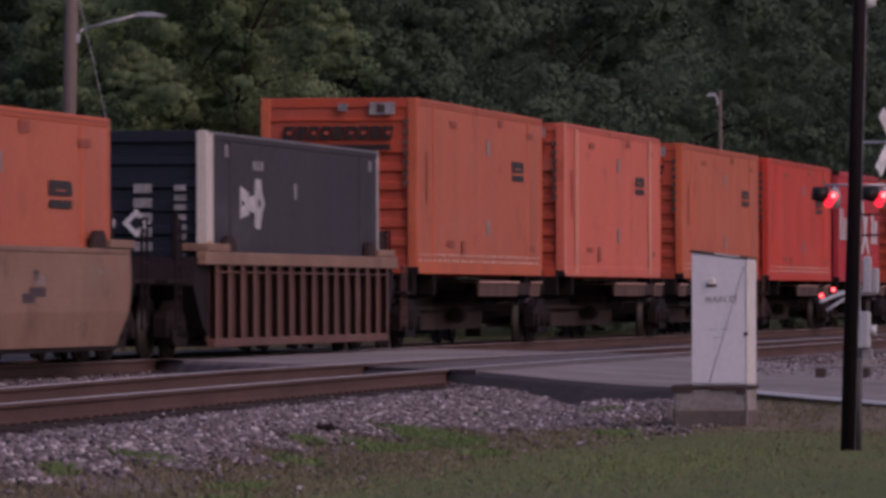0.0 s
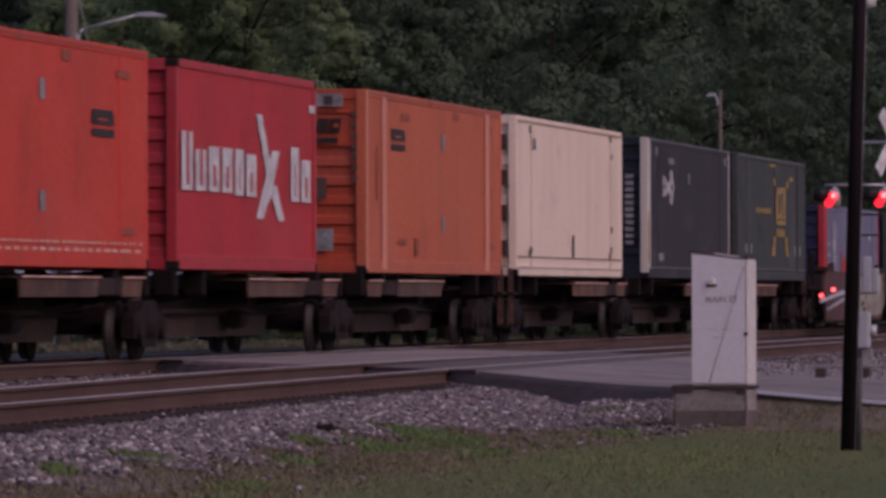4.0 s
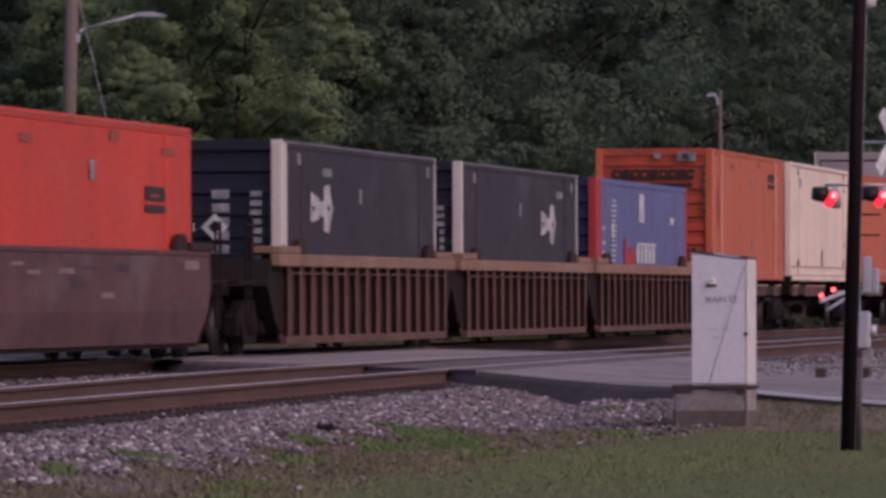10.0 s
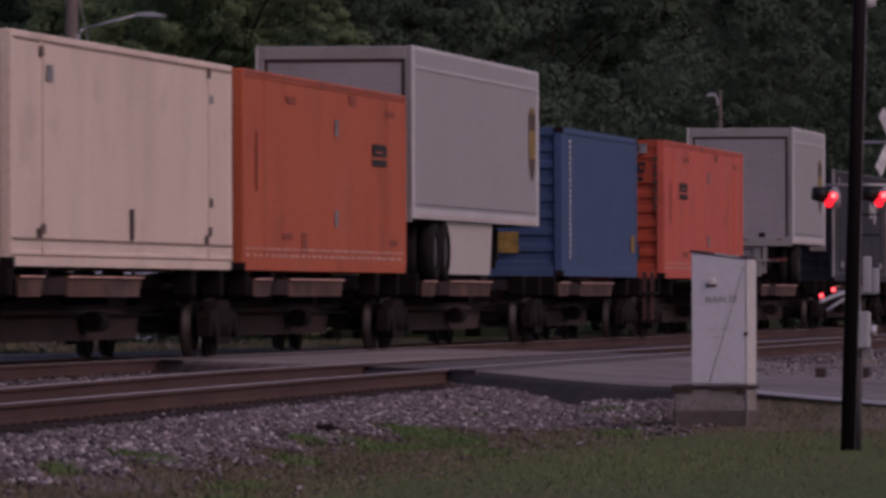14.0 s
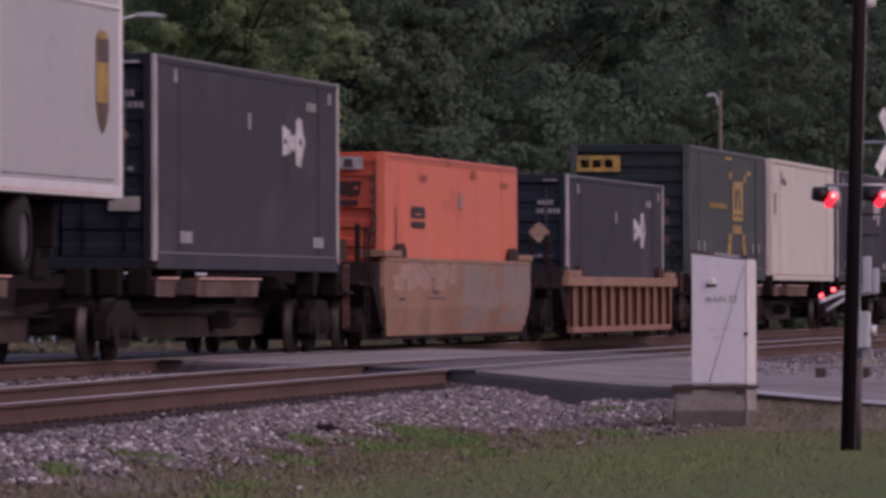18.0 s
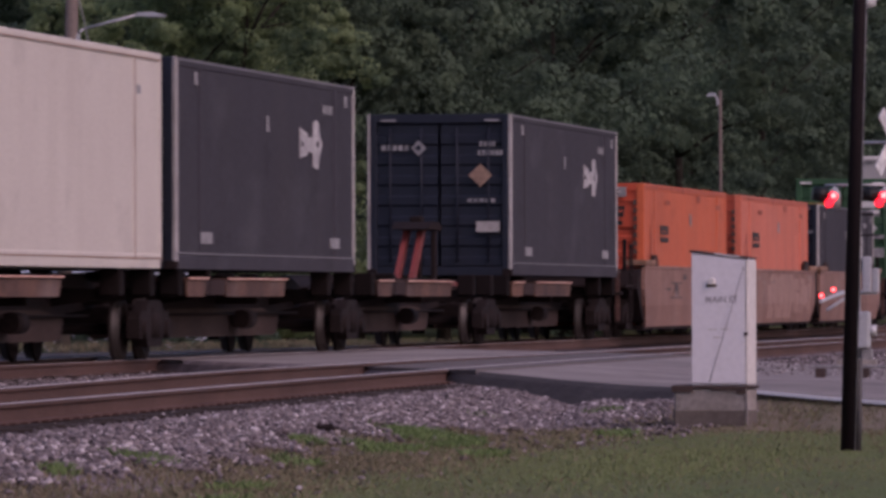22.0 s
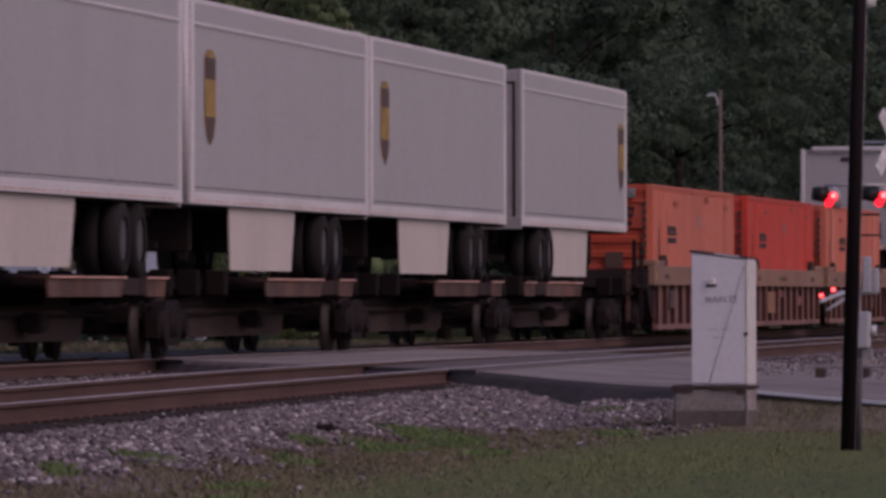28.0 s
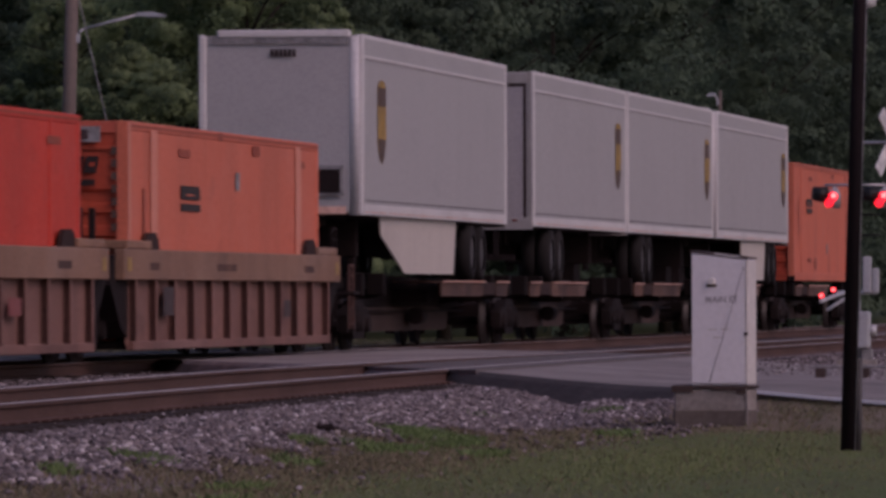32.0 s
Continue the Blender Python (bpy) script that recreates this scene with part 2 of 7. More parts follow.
HOUSE_ROOF = surface("pale_metal_roof", (0.42, 0.40, 0.42), rough=0.6)
HOUSE_DARK = surface("dark_door_and_eave_shade", (0.02, 0.02, 0.025), rough=0.1, bump=0)


def leaf_material(name, a, b):
    """Leaves: their shade drifts over the crown, and a little from leaf to leaf."""
    m = bpy.data.materials.new(name)
    m.use_nodes = True
    nt = m.node_tree
    n, link = nt.nodes, nt.links.new
    geo, info, tc = n.new("ShaderNodeNewGeometry"), n.new("ShaderNodeObjectInfo"), n.new("ShaderNodeTexCoord")
    tex = n.new("ShaderNodeTexNoise")
    tex.inputs["Scale"].default_value, tex.inputs["Detail"].default_value = 0.55, 3.0
    link(tc.outputs["Object"], tex.inputs["Vector"])
    mr = n.new("ShaderNodeMapRange")
    mr.inputs["From Min"].default_value, mr.inputs["From Max"].default_value, mr.inputs["To Min"].default_value, mr.inputs["To Max"].default_value = 0.36, 0.64, -0.12, 0.75
    link(tex.outputs["Fac"], mr.inputs["Value"])
    ad = n.new("ShaderNodeMath")
    ad.operation, ad.inputs[1].default_value = "MULTIPLY_ADD", 0.30
    link(geo.outputs["Random Per Island"], ad.inputs[0])
    link(mr.outputs["Result"], ad.inputs[2])
    mx = n.new("ShaderNodeMix")
    mx.data_type = "RGBA"
    mx.inputs[6].default_value, mx.inputs[7].default_value = (*a, 1), (*b, 1)
    link(ad.outputs[0], mx.inputs["Factor"])
    hsv = n.new("ShaderNodeHueSaturation")
    hsv.inputs["Value"].default_value = 0.72
    link(info.outputs["Random"], hsv.inputs["Fac"])
    link(mx.outputs[2], hsv.inputs["Color"])
    bs = n["Principled BSDF"]
    link(hsv.outputs[0], bs.inputs["Base Color"])
    bs.inputs["Roughness"].default_value, bs.inputs["Specular IOR Level"].default_value = 0.9, 0.08
    thin, both = n.new("ShaderNodeBsdfTranslucent"), n.new("ShaderNodeMixShader")
    link(hsv.outputs[0], thin.inputs["Color"])
    both.inputs[0].default_value = 0.45
    link(bs.outputs[0], both.inputs[1])
    link(thin.outputs[0], both.inputs[2])
    link(both.outputs[0], n["Material Output"].inputs["Surface"])
    return m


# Leaf colours are lifted and blued for haze; edge trees paler, as more lit
LEAF_DARK = leaf_material("dark_leaves", (0.080, 0.114, 0.084), (0.155, 0.210, 0.135))
LEAF_LIGHT = leaf_material("lit_edge_leaves", (0.085, 0.125, 0.075), (0.34, 0.415, 0.205))


# ------------------------------------------------------------------ mesh helpers
def mesh_of(name, bm, material):
    me = bpy.data.meshes.new(name)
    bm.to_mesh(me)
    bm.free()
    for m in (material if isinstance(material, (list, tuple)) else [material]):
        me.materials.append(m)
    return me


def part(name, bm, material, parent, label="", at=None):
    """One mesh object under a thing or a part; bm may be a ready mesh, which is then shared."""
    me = bm if isinstance(bm, bpy.types.Mesh) else mesh_of(name, bm, material)
    ob = new(name, me)
    if parent is not None:
        ob.parent = parent
    if at is not None:
        ob.matrix_basis = at
    return tagged(ob, label)


def thing(name, m, label, category, group="", kind=""):
    ob = new(name)
    ob.empty_display_size = 0.3
    ob.matrix_basis = m
    return tagged(ob, label, category, group, kind)


def box(bm, x0, x1, y0, y1, z0, z1, bevel=0.0, mat=0):
    vs = [bm.verts.new((x, y, z)) for x in (x0, x1) for y in (y0, y1) for z in (z0, z1)]
    fs = [bm.faces.new([vs[i] for i in q]) for q in ((0, 1, 3, 2), (4, 6, 7, 5), (0, 4, 5, 1), (2, 3, 7, 6), (0, 2, 6, 4), (1, 5, 7, 3))]
    for f in fs:
        f.material_index = mat
    if bevel:
        bmesh.ops.bevel(bm, geom=list({e for f in fs for e in f.edges}), offset=bevel, segments=1, affect="EDGES")
    return bm


def boxed(*a, bevel=0.0):
    return box(bmesh.new(), *a, bevel=bevel)


def cyl(bm, p, q, r0, r1=None, n=12, mat=0):
    """A tube with closed ends from p to q."""
    p, q = Vector(p), Vector(q)
    r1 = r0 if r1 is None else r1
    turn = (q - p).to_track_quat("Z", "Y").to_matrix()
    rings = []
    for c, r in ((p, r0), (q, r1)):
        rings.append([bm.verts.new(c + turn @ Vector((r * math.cos(2 * math.pi * i / n), r * math.sin(2 * math.pi * i / n), 0))) for i in range(n)])
    for i in range(n):
        f = bm.faces.new((rings[0][i], rings[0][(i + 1) % n], rings[1][(i + 1) % n], rings[1][i]))
        f.smooth, f.material_index = True, mat
    for r in (rings[0][::-1], rings[1]):
        bm.faces.new(r).material_index = mat
    return bm


def tube(*a, **k):
    return cyl(bmesh.new(), *a, **k)


def prism(bm, pts, x0, x1, axis="x", mat=0):
    """A flat outline (a, b) drawn out between two values of the axis."""
    def put(a, b, c):
        return (c, a, b) if axis == "x" else ((a, c, b) if axis == "y" else (a, b, c))
    lo, hi = [bm.verts.new(put(a, b, x0)) for a, b in pts], [bm.verts.new(put(a, b, x1)) for a, b in pts]
    fs = [bm.faces.new(lo[::-1]), bm.faces.new(hi)]
    for i in range(len(pts)):
        j = (i + 1) % len(pts)
        fs.append(bm.faces.new((lo[i], lo[j], hi[j], hi[i])))
    for f in fs:
        f.material_index = mat
    bmesh.ops.recalc_face_normals(bm, faces=fs)
    return bm


def prismed(*a, **k):
    return prism(bmesh.new(), *a, **k)


SHARED = {}


def shared(key, make, material):
    """Alike parts use one mesh."""
    if key not in SHARED:
        SHARED[key] = mesh_of(key if isinstance(key, str) else str(key[0]), make(), material)
    return SHARED[key]


def sheet_panel(length, height, period, depth, along="y", thick=0.03):
    """A pressed steel panel whose ribs run up (along y) or across (along x); it faces +x (along y) or -y (along x, z stacked)."""
    bm = bmesh.new()
    prof = []
    span = length if along == "y" else height
    n = max(1, int(round(span / period)))
    step = span / n
    a = -span / 2 if along == "y" else 0.0
    for i in range(n):
        for q, d in ((0.0, 0.0), (0.36, 0.0), (0.46, depth), (0.90, depth)):
            prof.append((a + (i + q) * step, -d))
    prof.append((a + span, 0.0))
    rows = []
    for s, d in prof:
        if along == "y":
            rows.append((bm.verts.new((d, s, 0)), bm.verts.new((d, s, height))))
        else:
            rows.append((bm.verts.new((length / 2, -d, s)), bm.verts.new((-length / 2, -d, s))))
    for p, q in zip(rows, rows[1:]):
        bm.faces.new((p[0], q[0], q[1], p[1]) if along == "y" else (p[0], p[1], q[1], q[0]))
    ex = bmesh.ops.extrude_face_region(bm, geom=bm.faces[:])
    shift = Vector((-thick, 0, 0)) if along == "y" else Vector((0, thick, 0))
    bmesh.ops.translate(bm, verts=[v for v in ex["geom"] if isinstance(v, bmesh.types.BMVert)], vec=shift)
    bmesh.ops.recalc_face_normals(bm, faces=bm.faces[:])
    return bm


# ------------------------------------------------------------------ ground, road, tracks
NEAR = 6.1               # the second track where it meets the road


def near_x(y):
    """The second track draws away from the first towards the camera."""
    ks, xs = [-900, -20, 20, 55, 92, 110, 140, 1100], [8.1, 8.1, 7.75, 7.08, 6.12, 6.04, 6.0, 6.0]
    return float(np.mean([np.interp(y + d, ks, xs) for d in (-12, -6, 0, 6, 12)]))

rng = np.random.default_rng(7)


def raw_mesh(name, verts, faces, material, smooth=False):
    """A mesh from arrays of vertices (n, 3) and equal-sided faces (m, k)."""
    me = bpy.data.meshes.new(name)
    v, f = np.asarray(verts, dtype=np.float32), np.asarray(faces, dtype=np.int32)
    me.vertices.add(len(v))
    me.vertices.foreach_set("co", v.ravel())
    me.loops.add(f.size)
    me.loops.foreach_set("vertex_index", f.ravel())
    me.polygons.add(len(f))
    me.polygons.foreach_set("loop_start", np.arange(0, f.size, f.shape[1], dtype=np.int32))
    me.polygons.foreach_set("loop_total", np.full(len(f), f.shape[1], dtype=np.int32))
    me.update(calc_edges=True)
    me.validate()
    me.materials.append(material)
    return me


def ground_height(x, y):
    """Level grass, a little uneven; it rises gently behind the tracks."""
    return -0.50 + 0.03 * math.sin(x * 0.7 + y * 0.13) * math.cos(y * 0.21 - x * 0.3)


def ground_sheet():
    xs = sorted(set([-4000, -1500, -600, -250, -120, -80] + [-60 + 2.0 * i for i in range(61)] + [80, 120, 250, 600, 1500, 4000]))
    ys = sorted(set([-4000, -1500, -900, -400, -150, -60] + [2.5 * i for i in range(161)] + [450, 600, 900, 1500, 4000]))
    verts = [(x, y, ground_height(x, y)) for y in ys for x in xs]
    w = len(xs)
    faces = [(j * w + i, j * w + i + 1, (j + 1) * w + i + 1, (j + 1) * w + i) for j in range(len(ys) - 1) for i in range(w - 1)]
    ob = new("ground", raw_mesh("ground", verts, faces, GRASS_SOIL))
    return tagged(ob, "short rough grass over brown soil", "ground", kind="structure")


ground_sheet()

TRACK_Y = [-780, -300, -60, -20, 0, 20] + [30 + 4 * i for i in range(36)] + [180, 220, 300, 500, 1080]


def bed_profile(y):
    n = near_x(y)
    return [-3.6, -2.4, -1.3, 1.3, n - 2.8, n - 1.3, n + 1.30, n + 1.8, n + 3.2, n + 3.25], [-0.60, -0.22, -0.21, -0.21, -0.26, -0.22, -0.24, -0.26, -0.54, -0.62]


def ballast_bed():
    bm = bmesh.new()
    rows = []
    for y in TRACK_Y:
        xs, zs = bed_profile(y)
        rows.append([bm.verts.new((x, y, z)) for x, z in zip(xs, zs)])
    for a, b in zip(rows, rows[1:]):
        for i in range(len(a) - 1):
            bm.faces.new((a[i], a[i + 1], b[i + 1], b[i]))
    return bm


tagged(part("ballast", ballast_bed(), BALLAST, None), "grey crushed-stone ballast under two tracks", "ballast", kind="structure")


def rail_profile():
    return [(-0.070, -0.172), (0.070, -0.172), (0.070, -0.160), (0.012, -0.140), (0.010, -0.048), (0.036, -0.036), (0.036, -0.005), (0.030, 0.0), (-0.030, 0.0), (-0.036, -0.005), (-0.036, -0.036), (-0.010, -0.048), (-0.012, -0.140), (-0.070, -0.160)]


def cant(y):
    """The second track leans towards the first where it curves."""
    return float(np.interp(y, [58, 73, 80, 87, 95, 101, 115, 130], [0.005, 0.026, 0.040, 0.048, 0.038, 0.034, 0.010, 0.0]))


def rail_mesh(path):
    """The rail's profile drawn along points (x, y, z)."""
    bm = bmesh.new()
    rows = [[bm.verts.new((x + a, y, z + b)) for a, b in rail_profile()] for x, y, z in path]
    n = len(rows[0])
    for p, q in zip(rows, rows[1:]):
        for i in range(n):
            f = bm.faces.new((p[i], p[(i + 1) % n], q[(i + 1) % n], q[i]))
            f.material_index = 1 if i in (6, 7, 8) else 0
    bm.faces.new(rows[0])
    bm.faces.new(rows[-1][::-1])
    bmesh.ops.recalc_face_normals(bm, faces=bm.faces[:])
    return bm


for second in (False, True):
    track = thing("track", pose(0, 0, 0), "rusty rails with worn heads on dark ties", "track", "tracks", "structure")
    centre = near_x if second else (lambda y: 0.0)
    for s in (-1, 1):
        part("rail", rail_mesh([(centre(y) + s * 0.753, y, cant(y) if second and s < 0 else 0.0) for y in TRACK_Y]), [RAIL_RUST, RAIL_HEAD], track)
    tie = shared("tie", lambda: boxed(-1.3, 1.3, -0.11, 0.11, -0.32, -0.166, bevel=0.012), TIE)
    plate = shared("tie_plate", lambda: boxed(-0.17, 0.17, -0.09, 0.09, -0.166, -0.150, bevel=0.004), RAIL_RUST)
    for k in range(110 if second else 60):
        y = 48 + k * 0.52 if second else 82 + k * 0.52
        turn = math.degrees(-math.atan((centre(y + 1) - centre(y - 1)) / 2))
        part("tie", tie, None, track, at=pose(centre(y) + rng.normal(0, 0.02), y, rng.normal(0, 0.006) + (cant(y) / 2 if second else 0), 0, math.degrees(cant(y) / 1.506) if second else 0, turn + rng.normal(0, 0.6)))
        if second:
            part("tie_plate", plate, None, track, at=pose(centre(y) + 0.753, y, 0.0, 0, 0, turn))


# ballast stones: loose angular lumps
def stones(name, count, x0, x1, y0, y1, size, height, thin=None, label="loose grey ballast stones"):
    ico = np.array([(0, 0, 1), (0.894, 0, 0.447), (0.276, 0.851, 0.447), (-0.724, 0.526, 0.447), (-0.724, -0.526, 0.447), (0.276, -0.851, 0.447), (0.724, 0.526, -0.447), (-0.276, 0.851, -0.447), (-0.894, 0, -0.447), (-0.276, -0.851, -0.447), (0.724, -0.526, -0.447), (0, 0, -1)])
    tri = np.array([(0, 1, 2), (0, 2, 3), (0, 3, 4), (0, 4, 5), (0, 5, 1), (1, 6, 2), (2, 7, 3), (3, 8, 4), (4, 9, 5), (5, 10, 1), (2, 6, 7), (3, 7, 8), (4, 8, 9), (5, 9, 10), (1, 10, 6), (6, 11, 7), (7, 11, 8), (8, 11, 9), (9, 11, 10), (10, 11, 6)])
    px, py = rng.uniform(x0, x1, count), rng.uniform(y0, y1, count)
    if thin is not None:
        keep = rng.uniform(0, 1, count) < thin(px, py)
        px, py = px[keep], py[keep]
    n = len(px)
    s = rng.uniform(size[0], size[1], n)
    shape = ico[None] * (1 + rng.uniform(-0.42, 0.42, (n, 12, 1))) * np.stack([rng.uniform(0.7, 1.3, n), rng.uniform(0.7, 1.3, n), rng.uniform(0.55, 0.95, n)], 1)[:, None]
    a = rng.uniform(0, 6.28, n)
    c, d = np.cos(a)[:, None], np.sin(a)[:, None]
    x = shape[..., 0] * c - shape[..., 1] * d
    y = shape[..., 0] * d + shape[..., 1] * c
    v = np.stack([x * s[:, None] + px[:, None], y * s[:, None] + py[:, None], shape[..., 2] * s[:, None] + (height(px, py) + s * 0.3 + rng.uniform(0, 0.03, n))[:, None]], 2)
    f = (tri[None] + (np.arange(n) * 12)[:, None, None]).reshape(-1, 3)
    ob = new(name, raw_mesh(name, v.reshape(-1, 3), f, STONE_MIX))
    return tagged(ob, label, "ballast", kind="stuff")


def island_material(name, cols, rough=0.9):
    """Each loose piece takes one of a few colours."""
    m = bpy.data.materials.new(name)
    m.use_nodes = True
    n, link = m.node_tree.nodes, m.node_tree.links.new
    geo, r = n.new("ShaderNodeNewGeometry"), n.new("ShaderNodeValToRGB")
    r.color_ramp.interpolation = "LINEAR"
    while len(r.color_ramp.elements) < len(cols):
        r.color_ramp.elements.new(0.5)
    for i, c in enumerate(cols):
        r.color_ramp.elements[i].position = i / (len(cols) - 1)
        r.color_ramp.elements[i].color = (*c, 1)
    link(geo.outputs["Random Per Island"], r.inputs[0])
    link(r.outputs[0], n["Principled BSDF"].inputs["Base Color"])
    n["Principled BSDF"].inputs["Roughness"].default_value = rough
    return m


STONE_MIX = island_material("mixed_ballast_stone", [(0.022, 0.017, 0.018), (0.09, 0.07, 0.074), (0.19, 0.154, 0.16), (0.07, 0.05, 0.05), (0.24, 0.195, 0.20), (0.11, 0.08, 0.078), (0.56, 0.49, 0.49)])


def bed_height(x, y):
    n = np.interp(y, TRACK_Y, [near_x(v) for v in TRACK_Y])
    return np.interp(x - n, [-5, -2.8, -1.3, 1.30, 1.8, 3.2, 9], [-0.21, -0.26, -0.22, -0.24, -0.26, -0.52, -0.52])


def beyond_rail(x, y):
    return x - np.interp(y, TRACK_Y, [near_x(v) for v in TRACK_Y])


def foot(y):
    """Where the ballast ends and the weeds begin, out from the second track."""
    return np.interp(y, [48, 55, 60, 66, 73, 80, 90], [2.25, 2.3, 2.65, 2.35, 2.3, 3.2, 3.3])


def crossing_edge(x):
    """The road's near edge, slanting over the tracks."""
    return np.interp(x, [-193.15, 0.0, 6.85, 106.85], [448.5, 110.5, 93.0, -82.0])


SHOULDER_X, SHOULDER_Z = [6.6, 6.9, 7.5, 8.0, 8.5, 9.0, 9.5, 10.0, 10.5, 11.2, 12.4], [-0.170, -0.187, -0.250, -0.325, -0.392, -0.402, -0.345, -0.312, -0.300, -0.305, -0.42]


def shoulder_height(x, y):
    """Dirt and gravel banked up against the road's edge, falling away towards the grass."""
    top = np.interp(x, SHOULDER_X, SHOULDER_Z)
    k = np.clip((crossing_edge(x) - 0.8 - y) / np.interp(x, [6.6, 8.5, 10.5], [9.0, 7.5, 7.0]), 0, 1)
    z = top + (-0.55 - top) * k ** 0.85 + 0.012 * np.sin(x * 5.1 + y * 2.3) * np.sin(y * 1.7 - x * 2.0)
    inside = (x > 6.6) & (x < 12.4) & (y < crossing_edge(x) - 0.3) & (y > crossing_edge(x) - 10)
    return np.where(inside, z, -9.0)


def shoulder():
    n, m = 44, 30
    xs = np.linspace(7.45, 12.4, n)
    verts = []
    for x in xs:
        for j in range(m):
            y = crossing_edge(x) - 0.42 - 8.6 * j / (m - 1)
            verts.append((x, y, float(shoulder_height(x, y))))
    faces = [(i * m + j, i * m + j + 1, (i + 1) * m + j + 1, (i + 1) * m + j) for i in range(n - 1) for j in range(m - 1)]
    me = raw_mesh("shoulder", verts, faces, DIRT)
    if me.polygons[0].normal.z < 0:
        me.flip_normals()
    return tagged(new("road_shoulder", me), "brown dirt and gravel banked against the road edge", "ground", kind="structure")


shoulder()


def banked(x, y):
    return np.maximum(bed_height(x, y), shoulder_height(x, y))


stones("ballast_stones", 125000, 6.9, 11.6, 50, 98, (0.012, 0.034), banked, lambda x, y: np.clip((foot(y) + 0.35 + 0.25 * np.sin(y * 2.1 + x * 3) - beyond_rail(x, y)) / 0.5, 0.008, 1) * (beyond_rail(x, y) > 1.08 - 0.3 * np.sin(y * 1.7) * np.sin(y * 0.6)) * (y < crossing_edge(x) + 0.3))
stones("ballast_stones", 22000, 1.0, 7.2, 72, 106, (0.014, 0.034), bed_height, lambda x, y: 1.0 * (y < crossing_edge(x) + 0.1) * (beyond_rail(x, y) < 0.62))
stones("ballast_stones", 9000, 5.8, 11.5, 106, 150, (0.015, 0.03), bed_height, lambda x, y: 1.0 * (y > crossing_edge(x) + 24) * (beyond_rail(x, y) > 0.8))


stones("ballast_stones", 30000, 8.2, 11.8, 74, 92, (0.010, 0.030), banked, lambda x, y: (y < crossing_edge(x) - 0.75) * (y > crossing_edge(x) - 7.5) * np.clip((11.5 - x) / 1.5, 0, 1) * (0.25 + 0.75 * (np.sin(x * 2.7 + y * 0.9) * np.sin(y * 1.3) > -0.2)) * (beyond_rail(x, y) > 2.2), "thin scatter of ballast stones on dirt")


# heights across the road, from the woods to the near side
ROAD_X = [-70, -20, -8, -3, 0, 6.6, 7.2, 8.0, 8.5, 9.0, 9.6, 10.4, 11.4, 12.5, 14.5, 17, 21, 28, 90]
ROAD_H = [-0.44, -0.40, -0.20, -0.06, -0.014, -0.010, -0.018, -0.062, -0.095, -0.120, -0.145, -0.158, -0.168, -0.220, -0.30, -0.38, -0.46, -0.50, -0.50]


def road_z(x):
    return float(np.interp(x, ROAD_X, ROAD_H))


# the road, raised to the rails, crossing at a slant
def road():
    bm = bmesh.new()
    xs = [-70, -40, -20, -8, -3, -1.5, 0, 3, 5.6, 6.6, 7.2, 8.0, 8.5, 9.0, 9.6, 10.4, 11.4, 12.5, 14.5, 17, 21, 28, 40, 60, 90]
    zs = [road_z(x) for x in xs]
    rows = []
    for x, z in zip(xs, zs):
        y = crossing_edge(x)
        w = float(np.interp(x, [10.4, 12.5], [1.5, 6.0]))
        rows.append([bm.verts.new((x, y + k, zz)) for k, zz in ((-w, -0.60), (-0.25, z - 0.05), (0.0, z), (12.0, z), (24.0, z), (24.3, z - 0.05), (27.0, -0.60))])
    for (a, x), b in zip(zip(rows, xs), rows[1:]):
        for i in range(6):
            f = bm.faces.new((a[i], b[i], b[i + 1], a[i + 1]))
            # Past the tracks the road top is darkened to stand for the train's shadow
            f.material_index = (1 if x < -1.5 else 0) if i in (2, 3) or (i == 1 and x >= 10.4) else (2 if x >= 10.4 else (1 if x >= 6.6 else 3))
    bmesh.ops.recalc_face_normals(bm, faces=bm.faces[:])
    if bm.faces[2].normal.z < 0:
        bmesh.ops.reverse_faces(bm, faces=bm.faces[:])
    return tagged(part("road", bm, [ASPHALT, ASPHALT_DARK, DIRT, BALLAST], None), "worn grey asphalt road with dark raised edges", "road", kind="structure")


ROAD = road()


def road_stripe(x0, x1, k0, k1):
    bm = bmesh.new()
    n = 24
    rows = []
    for i in range(n + 1):
        x = x0 + (x1 - x0) * i / n
        rows.append([bm.verts.new((x, crossing_edge(x) + k, road_z(x) + 0.005)) for k in (k0, k1)])
    for a, b in zip(rows, rows[1:]):
        bm.faces.new((a[0], b[0], b[1], a[1]))
    part("edge_line", bm, ROAD_PAINT, ROAD, "worn white painted line")


# a low pale kerb along the approach
def kerb(x0, x1):
    bm = bmesh.new()
    rows = []
    for i in range(31):
        x = x0 + (x1 - x0) * i / 30
        y, z = crossing_edge(x), float(np.interp(x, [11, 12.5, 14.5, 17, 21, 28], [-0.147, -0.2275, -0.31, -0.39, -0.47, -0.52]))
        rows.append([bm.verts.new((x, y + k, z + q)) for k, q in ((-0.58, -0.030), (-0.52, 0.0), (-0.44, 0.004), (-0.2, -0.04))])
    for a, b in zip(rows, rows[1:]):
        for i in range(4):
            bm.faces.new((a[i], b[i], b[(i + 1) % 4], a[(i + 1) % 4]))
    for r in (rows[0], rows[-1]):
        bm.faces.new(r)
    bmesh.ops.recalc_face_normals(bm, faces=bm.faces[:])
    part("kerb", bm, ROAD_PAINT, ROAD, "low white-painted kerb at the road's edge")


kerb(11.2, 40)
road_stripe(10.2, 40, 23.2, 23.6)

